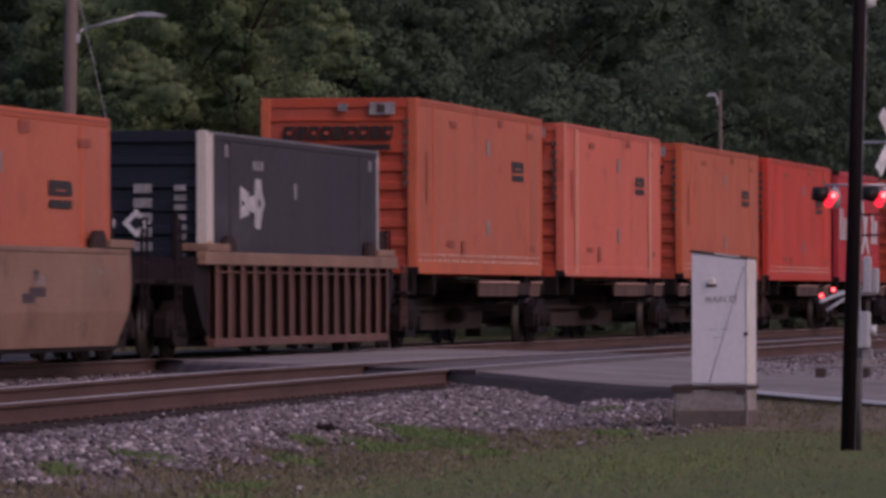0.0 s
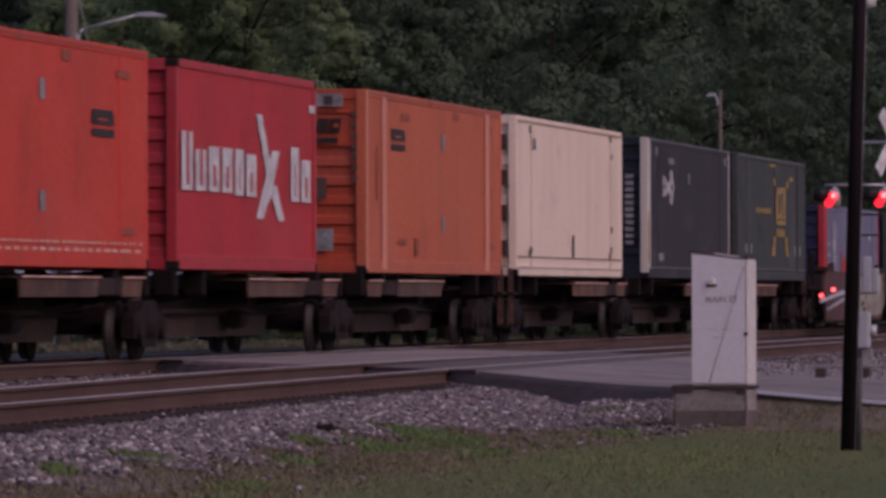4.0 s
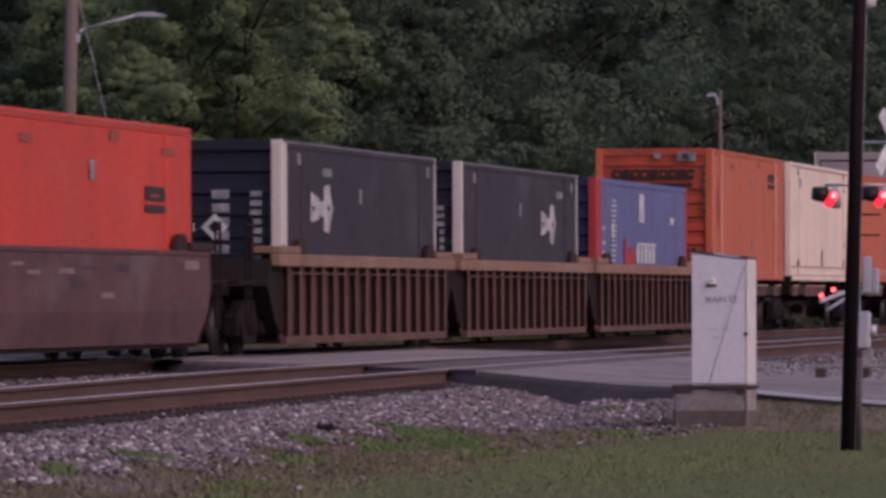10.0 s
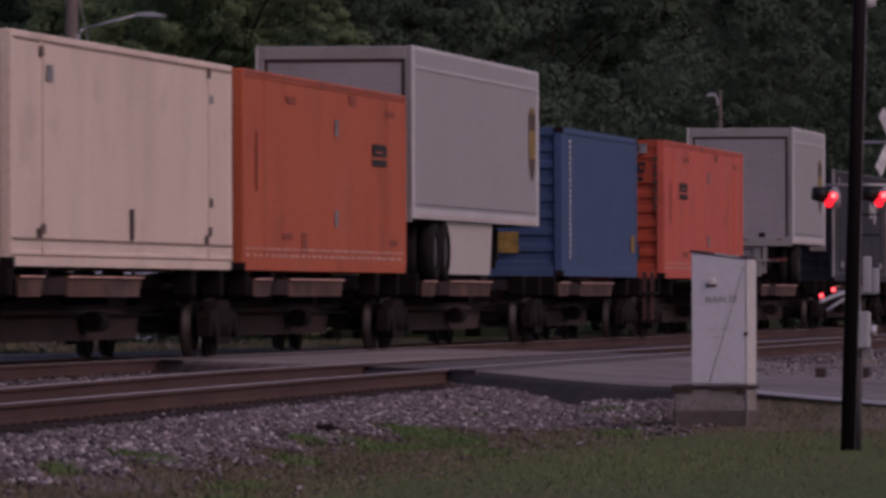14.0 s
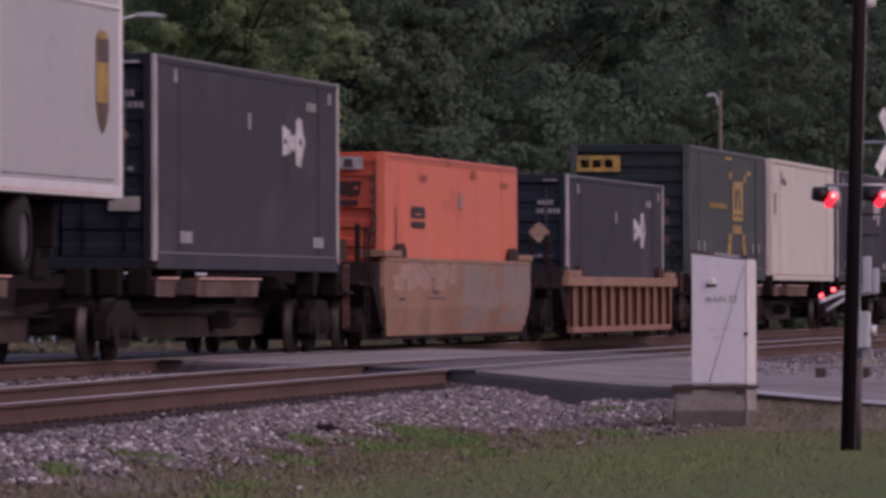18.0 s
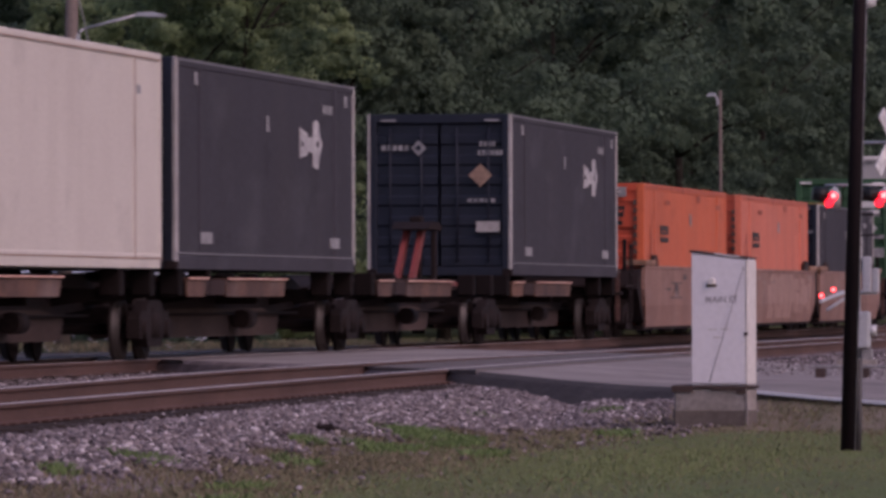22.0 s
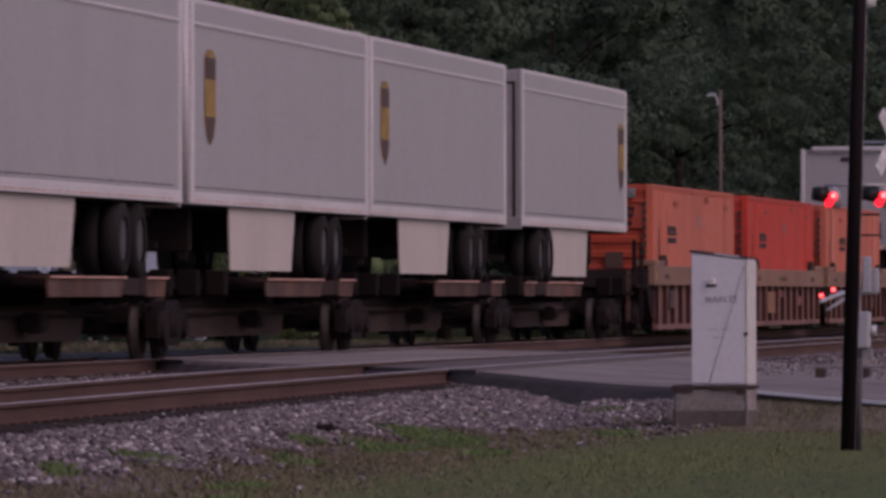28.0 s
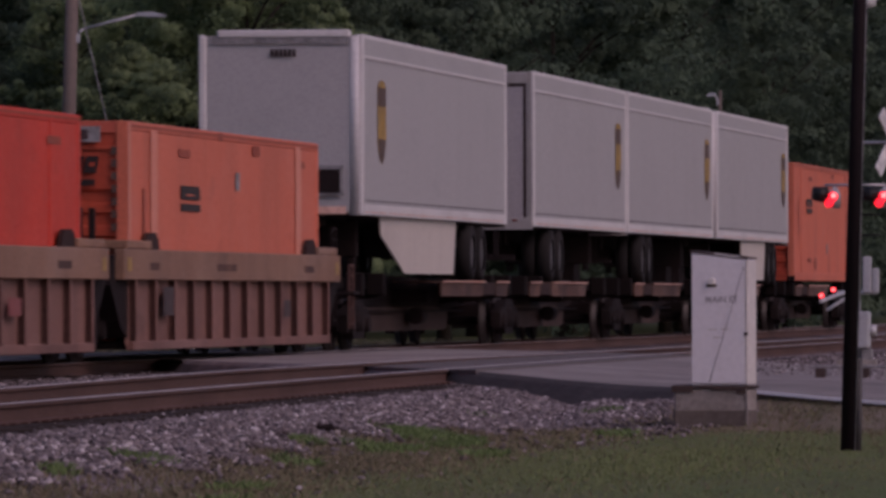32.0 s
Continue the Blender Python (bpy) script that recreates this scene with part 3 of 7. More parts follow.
def slope_height(x, y):
    """The dirt shoulder that runs up to the road."""
    w = np.interp(x, [10.4, 12.5], [1.5, 6.0])
    z = np.interp(x, ROAD_X, ROAD_H) - 0.05
    d = np.clip((crossing_edge(x) - 0.25 - y) / (w - 0.25), 0, 1)
    return z + (-0.62 - z) * d


# a strip of loose gravel along the far side of the road
def road_height(x, y):
    return np.interp(x, ROAD_X, ROAD_H) - 0.008


stones("ballast_stones", 2500, 8.2, 13.5, 86, 116, (0.008, 0.018), road_height, lambda x, y: (y > crossing_edge(x) + 12.5 + 1.5 * np.sin(x * 3.1)) * (y < crossing_edge(x) + 23.8) * np.clip((x - 8.2) / 1.2, 0, 1), "loose pale gravel beside the roadway")

# dark panels beside the rails in the crossing
for cx in (0.0, NEAR - 0.05):
    for x0, x1 in ((cx - 0.69, cx + 0.69), (cx - 1.35, cx - 0.81), (cx + 0.81, cx + 1.35)):
        bm = bmesh.new()
        lo, hi = [], []
        for x, y in ((x0, crossing_edge(x0) - 0.2), (x1, crossing_edge(x1) - 0.2), (x1, crossing_edge(x1) + 23.8), (x0, crossing_edge(x0) + 23.8)):
            lo.append(bm.verts.new((x, y, -0.25)))
            hi.append(bm.verts.new((x, y, -0.008)))
        bm.faces.new(lo[::-1])
        bm.faces.new(hi)
        for i in range(4):
            bm.faces.new((lo[i], lo[(i + 1) % 4], hi[(i + 1) % 4], hi[i]))
        part("crossing_panel", bm, CROSSING_RUBBER, ROAD, "dark rubber crossing panel between rails")


# ------------------------------------------------------------------ grass and weeds
def blades(name, count, x0, x1, y0, y1, hgt, material, keep, label, lean=0.5):
    px, py = rng.uniform(x0, x1, count), rng.uniform(y0, y1, count)
    k = rng.uniform(0, 1, count) < keep(px, py)
    px, py = px[k], py[k]
    n = len(px)
    h = rng.uniform(hgt[0], hgt[1], n)
    a = rng.uniform(0, 6.28, n)
    w = 0.004 + 0.05 * h * rng.uniform(0.3, 1, n)
    gz = np.maximum(-0.50 + 0.03 * np.sin(px * 0.7 + py * 0.13) * np.cos(py * 0.21 - px * 0.3), np.maximum(banked(px, py), np.where((px > 10.4) & (py < crossing_edge(px)), slope_height(px, py), -9))) - 0.01
    lx, ly = rng.normal(0, lean, n) * h, rng.normal(0, lean, n) * h
    c, s = np.cos(a) * w, np.sin(a) * w
    v = np.stack([np.stack([px - c, py - s, gz], 1), np.stack([px + c, py + s, gz], 1), np.stack([px + lx * 0.4 + c * 0.7, py + ly * 0.4 + s * 0.7, gz + h * 0.6], 1), np.stack([px + lx, py + ly, gz + h], 1)], 1)
    ob = new(name, raw_mesh(name, v.reshape(-1, 3), np.arange(n * 4).reshape(n, 4), material))
    return tagged(ob, label, "grass", kind="stuff")


GRASS_MIX = island_material("mixed_grass", [(0.130, 0.163, 0.058), (0.145, 0.182, 0.065), (0.160, 0.198, 0.075), (0.170, 0.166, 0.082)], 0.8)
WEED_MIX = island_material("mixed_weeds", [(0.12, 0.092, 0.06), (0.16, 0.125, 0.08), (0.20, 0.16, 0.10), (0.115, 0.125, 0.055)], 0.85)
TUFT_MIX = island_material("green_tufts", [(0.075, 0.125, 0.035), (0.11, 0.17, 0.05), (0.14, 0.20, 0.065)], 0.8)


def off_road(x, y):
    return ((y < crossing_edge(x) - 0.4) & ((x > 10.4) | (y < crossing_edge(x) - 2.2)) | (y > crossing_edge(x) + 25.5)) * 1.0


def patchy(x, y, f, c):
    return 0.5 + 0.5 * np.sin(x * f + 1.3 * np.sin(y * 0.31)) * np.cos(y * f * 0.37 + c + np.sin(x * 1.1))


blades("mown_grass", 300000, 9.0, 16.5, 50, 86, (0.010, 0.030), GRASS_MIX, lambda x, y: off_road(x, y) * np.clip((beyond_rail(x, y) - foot(y) - 0.5) / 1.6, 0, 1) * (0.45 + 0.55 * patchy(x, y, 0.9, 0.2)) * (1 - 0.85 * (y > crossing_edge(x) - 5.0)), "short mown grass beside the tracks")
blades("mown_grass", 20000, 9.0, 18.0, 110, 170, (0.03, 0.10), GRASS_MIX, lambda x, y: off_road(x, y), "short grass beyond the road")
blades("dry_weeds", 260000, 8.7, 15.0, 48, 88, (0.015, 0.065), WEED_MIX, lambda x, y: off_road(x, y) * np.maximum(np.clip((beyond_rail(x, y) - foot(y) + 0.2) / 0.5, 0, 1) * np.clip((foot(y) + 2.5 - beyond_rail(x, y)) / 1.8, 0.03, 1), 0.4 * (y > crossing_edge(x) - 6.0)) * (0.2 + 0.8 * patchy(x, y, 1.9, 0.4)), "dry brown weeds at the ballast edge")
blades("weed_tufts", 90000, 8.4, 11.6, 48, 92, (0.03, 0.10), TUFT_MIX, lambda x, y: off_road(x, y) * (patchy(x, y, 2.3, 1.1) > 0.93) * np.clip((x - 8.6) / 1.2, 0, 1), "green weed tufts growing in the ballast")
TUFTS = [(9.48, 54.9, 0.12, 0.5), (9.52, 58.6, 0.18, 0.6), (9.36, 58.4, 0.10, 0.3), (9.31, 67.1, 0.14, 0.6), (9.51, 68.4, 0.12, 0.6), (9.41, 73.2, 0.26, 1.6), (9.85, 68.4, 0.28, 1.0), (10.1, 71.0, 0.22, 1.0), (9.75, 73.5, 0.2, 0.9)]


def in_tufts(x, y):
    k = np.zeros(len(x))
    for cx, cy, rx, ry in TUFTS:
        k = np.maximum(k, np.clip(1.2 - ((x - cx) / rx) ** 2 - ((y - cy) / ry) ** 2, 0, 1))
    return k


blades("weed_tufts", 170000, 8.9, 10.5, 53, 77, (0.03, 0.085), TUFT_MIX, lambda x, y: in_tufts(x, y) * (0.3 + 0.7 * patchy(x, y, 7.0, 0.3)), "clumps of green weeds at the ballast foot", 0.45)
blades("far_grass", 60000, -60, -3.5, 112, 185, (0.04, 0.15), WEED_MIX, lambda x, y: off_road(x, y), "rough olive grass behind the tracks", 0.4)


# ------------------------------------------------------------------ trees
def crown_mesh(name, seed, height, radius, leaves, leaf, material, low=0.06):
    """Boughs set out over the crown, each a ragged heap of leaves that hang like its outer skin."""
    r = np.random.default_rng(seed)
    boughs = 95
    t = r.uniform(low, 1.0, boughs)
    prof = np.interp(t, [0.0, 0.15, 0.4, 0.7, 0.9, 1.0], [0.5, 0.82, 1.0, 0.85, 0.52, 0.15]) * radius
    ang = r.uniform(0, 2 * math.pi, boughs)
    rad = prof * np.sqrt(r.uniform(0.2, 1.0, boughs)) * (1 + 0.22 * np.sin(ang * 3 + t * 9 + seed))
    cen = np.stack([rad * np.cos(ang), rad * np.sin(ang), t * height], 1)
    size = r.uniform(0.45, 1.0, boughs) ** 1.5 * radius * 0.34
    # smaller sprigs on each bough
    sprigs = boughs * 9
    own = r.integers(0, boughs, sprigs)
    e = r.normal(0, 1, (sprigs, 3))
    e /= np.linalg.norm(e, axis=1)[:, None]
    e[:, 2] = np.where(e[:, 2] < -0.2, e[:, 2] * 0.4, e[:, 2])
    tip = cen[own] + e * (size[own] * r.uniform(0.75, 1.0, sprigs))[:, None] * np.array([1, 1, 0.75])
    small = size[own] * r.uniform(0.22, 0.5, sprigs)
    which = r.integers(0, sprigs, leaves)
    d = r.normal(0, 1, (leaves, 3))
    d /= np.linalg.norm(d, axis=1)[:, None]
    p = tip[which] + d * (small[which] * r.uniform(0.4, 1.0, leaves) ** 0.4)[:, None] * np.array([1, 1, 0.7])
    p[:, 2] = np.maximum(p[:, 2], 0.1)
    nrm = d * 0.45 + e[which] * 0.7 + r.normal(0, 0.32, (leaves, 3)) + np.array([0, 0, 0.15])
    nrm /= np.linalg.norm(nrm, axis=1)[:, None]
    up = r.normal(0, 1, (leaves, 3))
    a = np.cross(nrm, up)
    a /= np.linalg.norm(a, axis=1)[:, None]
    b = np.cross(nrm, a)
    s = (leaf * r.uniform(0.5, 1.5, leaves))[:, None]
    v = np.stack([p - a * s * 0.5, p - b * s * 0.34, p + a * s * 0.5, p + b * s * 0.34], 1)
    return raw_mesh(name, v.reshape(-1, 3), np.arange(leaves * 4).reshape(leaves, 4), material)


def trunk_mesh(seed, height, radius):
    r = random.Random(seed)
    bm = bmesh.new()
    p = Vector((0, 0, -0.3))
    for i in range(6):
        q = Vector((r.uniform(-0.15, 0.15) * i * 0.4, r.uniform(-0.15, 0.15) * i * 0.4, height * 0.85 * (i + 1) / 6))
        cyl(bm, p, q, 0.17 * (1 - i / 7), 0.17 * (1 - (i + 1) / 7), n=8)
        if i > 0:
            for k in range(3):
                a = r.uniform(0, 6.28)
                e = q + Vector((math.cos(a), math.sin(a), r.uniform(0.3, 0.8))) * radius * r.uniform(0.4, 0.75)
                m = q.lerp(e, 0.5) + Vector((0, 0, 0.2))
                cyl(bm, q, m, 0.05, 0.035, n=6)
                cyl(bm, m, e, 0.035, 0.012, n=6)
        p = q
    return mesh_of("trunk", bm, BARK)


CROWNS = {"dark": [crown_mesh("crown", 11 + i, 11.0, 3.8 + 0.3 * i, 80000, 0.115, LEAF_DARK) for i in range(4)],
          "light": [crown_mesh("crown", 31 + i, 11.0, 3.2 + 0.3 * i, 95000, 0.105, LEAF_LIGHT) for i in range(2)]}
TRUNKS = [trunk_mesh(5 + i, 10.5, 3.4) for i in range(2)]


def tree(x, y, k, kind="dark", turn=0.0):
    label = {"dark": "tall dark green broadleaf tree in the woods", "light": "leafy light green tree at the edge of the woods"}[kind]
    t = thing("tree", Matrix.Translation((x, y, -0.5)) @ pose(0, 0, 0, 0, 0, turn), label, "tree", "trees behind the railway")
    t.scale = (k, k, k)
    part("trunk", random.choice(TRUNKS), None, t)
    part("crown", random.choice(CROWNS[kind]), None, t)


def view_x(px, y):
    """Where a sight line to the woods lies at a distance."""
    return 19.9 + y * math.tan(math.atan((px - 784) / 14169) - radians(7.986))


for px, y, k in ((215, 193, 0.66), (335, 196, 0.88), (430, 195, 1.02), (385, 204, 1.2), (120, 200, 0.8)):
    tree(view_x(px, y), y, k, "light", px)
for px, y, k in ((-60, 205, 1.0), (40, 212, 1.1), (-10, 222, 1.25), (180, 212, 1.15), (270, 214, 1.2), (90, 222, 1.3), (350, 224, 1.3)):
    tree(view_x(px, y), y, k, "dark", px)
for row, (y0, k0, step) in enumerate(((228, 1.25, 190), (252, 1.45, 180), (285, 1.7, 170), (330, 2.0, 160))):
    px = 380 - 60 * row
    while px < 1760:
        y = y0 + random.uniform(-8, 8) + max(0, px - 700) * 0.085
        x = view_x(px, y)
        if x < -7.5:
            tree(x, y, k0 * random.uniform(0.9, 1.12), "dark", random.uniform(0, 360))
        px += step * random.uniform(0.75, 1.15)
for i in range(16):
    tree(-13 - random.uniform(0, 14), 430 + i * 16, 2.0 * random.uniform(0.9, 1.2), "dark", random.uniform(0, 360))


# ------------------------------------------------------------------ poles, lamps, house
def lamp_pole(x, y, h, r, reach, z, head_len, label, lean=0.0):
    p = thing("street_lamp", pose(x, y, -0.55), label, "street lamp", "lamp poles")
    part("pole", tube((0, 0, 0), (lean * h, 0, h), r, r * 0.8, n=14), POLE_WOOD, p)
    z += 0.55
    f = 1 if reach > 0 else -1
    off = Matrix.Translation((lean * z, 0, 0))
    bm = bmesh.new()
    pts = [Vector((f * r * 0.7, -0.02, z - 0.06)), Vector((f * (r * 0.8 + 0.03), -0.02, z + 0.08)), Vector((f * (r + 0.10), -0.02, z + 0.17)), Vector((f * r + reach, -0.02, z + 0.17 + 0.23 * abs(reach)))]
    for a, b in zip(pts, pts[1:]):
        cyl(bm, a, b, 0.03, n=8)
    part("arm", bm, GALV, p, at=off)
    part("bracket", boxed(*sorted((f * r * 0.7, f * (r * 0.8 + 0.06))), -0.06, 0.02, z - 0.12, z + 0.06, bevel=0.01), GALV, p, at=off)
    e, k = pts[-1], f * head_len
    head = part("lamp_head", prismed([(e.x - k * 0.06, e.z - 0.03), (e.x, e.z + 0.05), (e.x + k * 0.5, e.z + 0.06), (e.x + k, e.z - 0.02), (e.x + k * 0.9, e.z - 0.05)], -0.12, 0.10, axis="y"), GALV, p, at=off)
    part("lens", boxed(*sorted((e.x + k * 0.3, e.x + k * 0.75)), -0.1, 0.06, e.z - 0.065, e.z - 0.041, bevel=0.008), PALE_GREY, head)
    return p


LP = lamp_pole(-11.31, 165, 10.5, 0.16, 1.27, 6.30, 0.62, "weathered wooden pole with a slanting grey lamp arm", 0.030)
part("guy_wire", tube((0.034, -0.05, 9.2), (2.12, -0.05, 0.0), 0.012, n=6), PALE_GREY, LP, "thin sloping guy wire")
lamp_pole(-3.75, 225, 7.2, 0.060, -0.08, 6.35, 0.26, "far grey wooden pole beside the woods")


def house():
    """A white cottage behind the tracks: gabled main part, a wing under a pale roof, a porch and a small gabled portico."""
    h = thing("house", pose(-16.6, 186, -0.52), "white cottage with a pale metal roof and porch", "house")

    def gable(name, x0, x1, z, xp, zp, y0, y1, m, label=""):
        return part(name, prismed([(x0, 0.0), (x1, 0.0), (x1, z), (xp, zp), (x0, z)], y0, y1, axis="y"), m, h, label)

    gable("gable_wall", -0.10, 1.50, 3.72, 0.70, 4.56, 0.0, 5.0, HOUSE_WALL)
    for a, b in (((0.66, 4.72), (1.58, 3.70)), ((-0.22, 3.70), (0.74, 4.72))):
        part("roof", prismed([a, b, (b[0], b[1] - 0.10), (a[0], a[1] - 0.10)], -0.45, 5.2, axis="y"), HOUSE_ROOF, h)
    # Shadow below the rake, modelled as a dark strip on the wall
    part("rake_shadow_board", prismed([(0.66, 4.58), (1.42, 3.76), (1.34, 3.72), (0.62, 4.44)], -0.06, -0.002, axis="y"), HOUSE_DARK, h, "dark board under the eave")
    part("chimney", boxed(0.30, 0.56, 0.3, 0.8, 4.2, 4.80, bevel=0.01), HOUSE_WALL, h)
    part("wing_wall", boxed(1.504, 4.02, 0.5, 4.5, 0, 2.70), HOUSE_WALL, h)
    part("wing_roof", prismed([(0.15, 2.58), (0.15, 2.68), (2.5, 3.76), (4.8, 2.68), (4.8, 2.58)], 1.506, 3.42, axis="x"), HOUSE_ROOF, h, "pale metal wing roof")
    # low sloping porch roof on white posts
    part("porch_roof", prismed([(1.62, 3.00), (2.42, 2.84), (2.92, 2.78), (2.92, 2.68), (1.62, 2.78)], -1.6, 0.14, axis="y"), PORCH_GREY, h, "grey porch roof")
    for x0, x1 in ((1.60, 1.84), (2.14, 2.42), (3.08, 3.22)):
        part("porch_post", boxed(x0, x1, -1.55, -1.35, 0, 2.69, bevel=0.015), HOUSE_WALL, h)
    part("porch_floor", boxed(1.56, 3.3, -1.6, 0.496, 0, 0.25, bevel=0.02), PORCH_GREY, h)
    door = part("door", boxed(2.50, 2.98, 0.44, 0.498, 0.26, 2.3, bevel=0.01), HOUSE_DARK, h)
    part("door_frame", boxed(2.44, 3.04, 0.47, 0.499, 0.25, 2.38), WHITE, door)
    # gabled portico in front
    part("portico_roof", prismed([(-0.05, 2.62), (0.30, 3.30), (1.24, 3.28), (0.82, 2.50)], -2.2, -1.0, axis="y"), PORCH_GREY, h, "grey portico roof")
    for a, b in (((1.26, 3.30), (0.80, 2.50)), ((1.20, 3.30), (1.64, 2.34))):
        part("rake_board", prismed([a, b, (b[0] + 0.09, b[1]), (a[0] + 0.07, a[1])], -2.30, -2.21, axis="y"), PORCH_TAN, h)
    # The dark fill stands for shade inside the portico gable
    part("portico_gable", prismed([(0.86, 2.36), (1.62, 2.36), (1.26, 3.20)], -2.20, -2.12, axis="y"), HOUSE_DARK, h, "shaded portico gable")
    for x0, x1 in ((1.26, 1.42),):
        part("portico_post", boxed(x0, x1, -2.18, -2.0, 0, 2.355, bevel=0.015), HOUSE_WALL, h)
    part("portico_wall", boxed(0.50, 1.08, -1.9, -1.0, 0, 2.34), HOUSE_WALL, h)
    for x in (0.35, 0.85):
        w = part("window", boxed(x, x + 0.30, -0.03, -0.004, 3.82, 4.06), HOUSE_WALL, h)
        part("sill", boxed(x - 0.03, x + 0.33, -0.06, -0.004, 3.78, 3.82), WHITE, w)


house()

# low white fence in front of the cottage
fence = thing("fence", pose(-16.6, 178, -0.52), "low white board fence before the cottage", "fence")
for x0, x1, top in ((-0.3, 0.26, 1.98), (0.50, 1.02, 1.97), (1.10, 1.30, 1.98), (1.50, 2.06, 1.97), (2.66, 2.86, 1.88), (2.94, 3.42, 1.96), (3.52, 4.12, 1.95)):
    part("panel", boxed(x0, x1, -0.02, 0.02, 0.9, top, bevel=0.008), HOUSE_WALL, fence)
    for x in (x0 - 0.03, x1 - 0.03):
        part("post", boxed(x, x + 0.06, 0.022, 0.08, 0.0, top + 0.02, bevel=0.008), HOUSE_WALL, fence)
part("rail", boxed(-0.4, 4.2, 0.082, 0.11, 0.9, 1.0, bevel=0.005), HOUSE_WALL, fence)

# Row of shrubs added to cover the pale foot of the cottage
SHRUB = crown_mesh("crown", 71, 1.0, 0.62, 7000, 0.06, LEAF_DARK, 0.02)
for i in range(11):
    b = thing("shrub", Matrix.Translation((-17.2 + 0.78 * i, 176.4 + 0.4 * ((i * 3) % 4), -0.52)) @ pose(0, 0, 0, 0, 0, 47 * i), "low dark green shrub before the cottage", "shrub", "shrubs before the cottage")
    b.scale = (0.9 + 0.05 * ((i * 5) % 4),) * 3
    part("crown", SHRUB, None, b)
    part("stem", shared("shrub_stem", lambda: tube((0, 0, -0.05), (0, 0, 0.5), 0.04, 0.02, n=6), BARK), None, b)

# ------------------------------------------------------------------ relay cabinet
CX, CY = 11.52, 80.0
cab = thing("relay_cabinet", pose(CX, CY, -0.055, 0, 0, -5.5), "white metal trackside cabinet with street name lettering", "cabinet")
part("body", prismed([(-0.285, 0.0), (0.285, 0.0), (0.285, 1.265), (-0.285, 1.335)], -0.20, 0.20, axis="y"), CABINET, cab)
part("lid", prismed([(-0.30, 1.335), (0.30, 1.264), (0.30, 1.279), (-0.30, 1.352)], -0.225, 0.215, axis="y"), RUST_TRIM, cab, "thin sloping lid with a dark rusted rim")
part("lid_patch", prismed([(-0.05, 1.310), (0.21, 1.280), (0.21, 1.292), (-0.05, 1.324)], -0.229, -0.225, axis="y"), CABINET, cab, "worn pale stretch of the rim")
door = part("door", prismed([(-0.278, 0.02), (0.262, 0.02), (0.262, 1.25), (-0.278, 1.315)], -0.222, -0.20, axis="y"), CABINET, cab)
part("edge_strip", boxed(0.264, 0.293, -0.222, -0.18, 0.0, 1.25, bevel=0.008), CABINET_EDGE, cab)
part("side_panel", boxed(0.285, 0.297, -0.18, 0.19, 0.01, 1.245, bevel=0.004), CABINET_EDGE, cab)
part("lamp", tube((-0.075, -0.262, 1.04), (-0.075, -0.21, 1.04), 0.03, 0.042, n=14), ROAD_PAINT, door, "small white bulkhead lamp")
part("lamp_base", boxed(-0.125, -0.025, -0.236, -0.222, 0.985, 1.01, bevel=0.004), RUST_TRIM, door)
part("latch", boxed(0.255, 0.292, -0.24, -0.215, 0.50, 0.53, bevel=0.006), RUST_TRIM, door)
part("hanging_wire", tube((0.255, -0.228, 1.19), (-0.10, -0.228, 0.03), 0.0022, n=6), RUST_TRIM, cab)
for x, w, z in ((-0.12, 0.10, 0.55), (0.01, 0.09, 0.555), (-0.06, 0.08, 0.47)):
    part("writing_bar", boxed(x, x + w, -0.2255, -0.222, z, z + 0.014), CABINET_EDGE, door)
txt = bpy.data.curves.new("lettering", "FONT")
txt.body, txt.size, txt.extrude, txt.align_x = "MAIN ST", 0.088, 0.001, "CENTER"
txt.offset = 0.002
txt.materials.append(LETTER_GREY)
tob = new("lettering", txt)
tob.parent = door
tob.matrix_basis = pose(0.025, -0.2245, 0.83, 90, 0, 0)
tagged(tob, "faded dark street name lettering")
pad = thing("cabinet_plinth", pose(CX - 0.055, CY, -0.55, 0, 0, -5.5), "stained concrete plinth with a rusted top edge", "plinth")
part("block", boxed(-0.405, 0.345, -0.27, 0.27, 0.0, 0.465, bevel=0.025), CONCRETE, pad)
part("stain", boxed(-0.408, 0.348, -0.274, 0.274, 0.0, 0.26, bevel=0.02), RUST_TRIM_SOIL, pad, "damp dark-stained foot of the plinth")
part("cap", boxed(-0.42, 0.36, -0.285, 0.285, 0.46, 0.495, bevel=0.008), RUST_TRIM, pad)
for x, w, q in ((-0.42, 0.22, 0.035), (-0.02, 0.30, 0.02), (0.24, 0.10, 0.05)):
    part("rust_run", boxed(x, x + w, -0.289, -0.2855, 0.462 - q, 0.475), RUST_TRIM, pad)
part("corner_angle", boxed(0.335, 0.352, -0.282, -0.262, 0.0, 0.46), CONCRETE, pad)

# ------------------------------------------------------------------ dark pole beside the road
pole = thing("utility_pole", pose(13.79, 68.5, -0.52), "dark tarred wooden utility pole in the grass", "pole")
part("shaft", tube((0, 0, 0), (0.23, 0, 7.5), 0.064, 0.052, n=16), POLE_DARK, pole)
part("conduit", tube((0.088, 0.03, 0.0), (0.104, 0.03, 0.82), 0.028, n=10), RIM, pole, "grey metal conduit up the pole")
part("ground_wire", tube((0.066, -0.03, 0.0), (0.266, -0.03, 7.0), 0.006, n=6), PALE_GREY, pole)

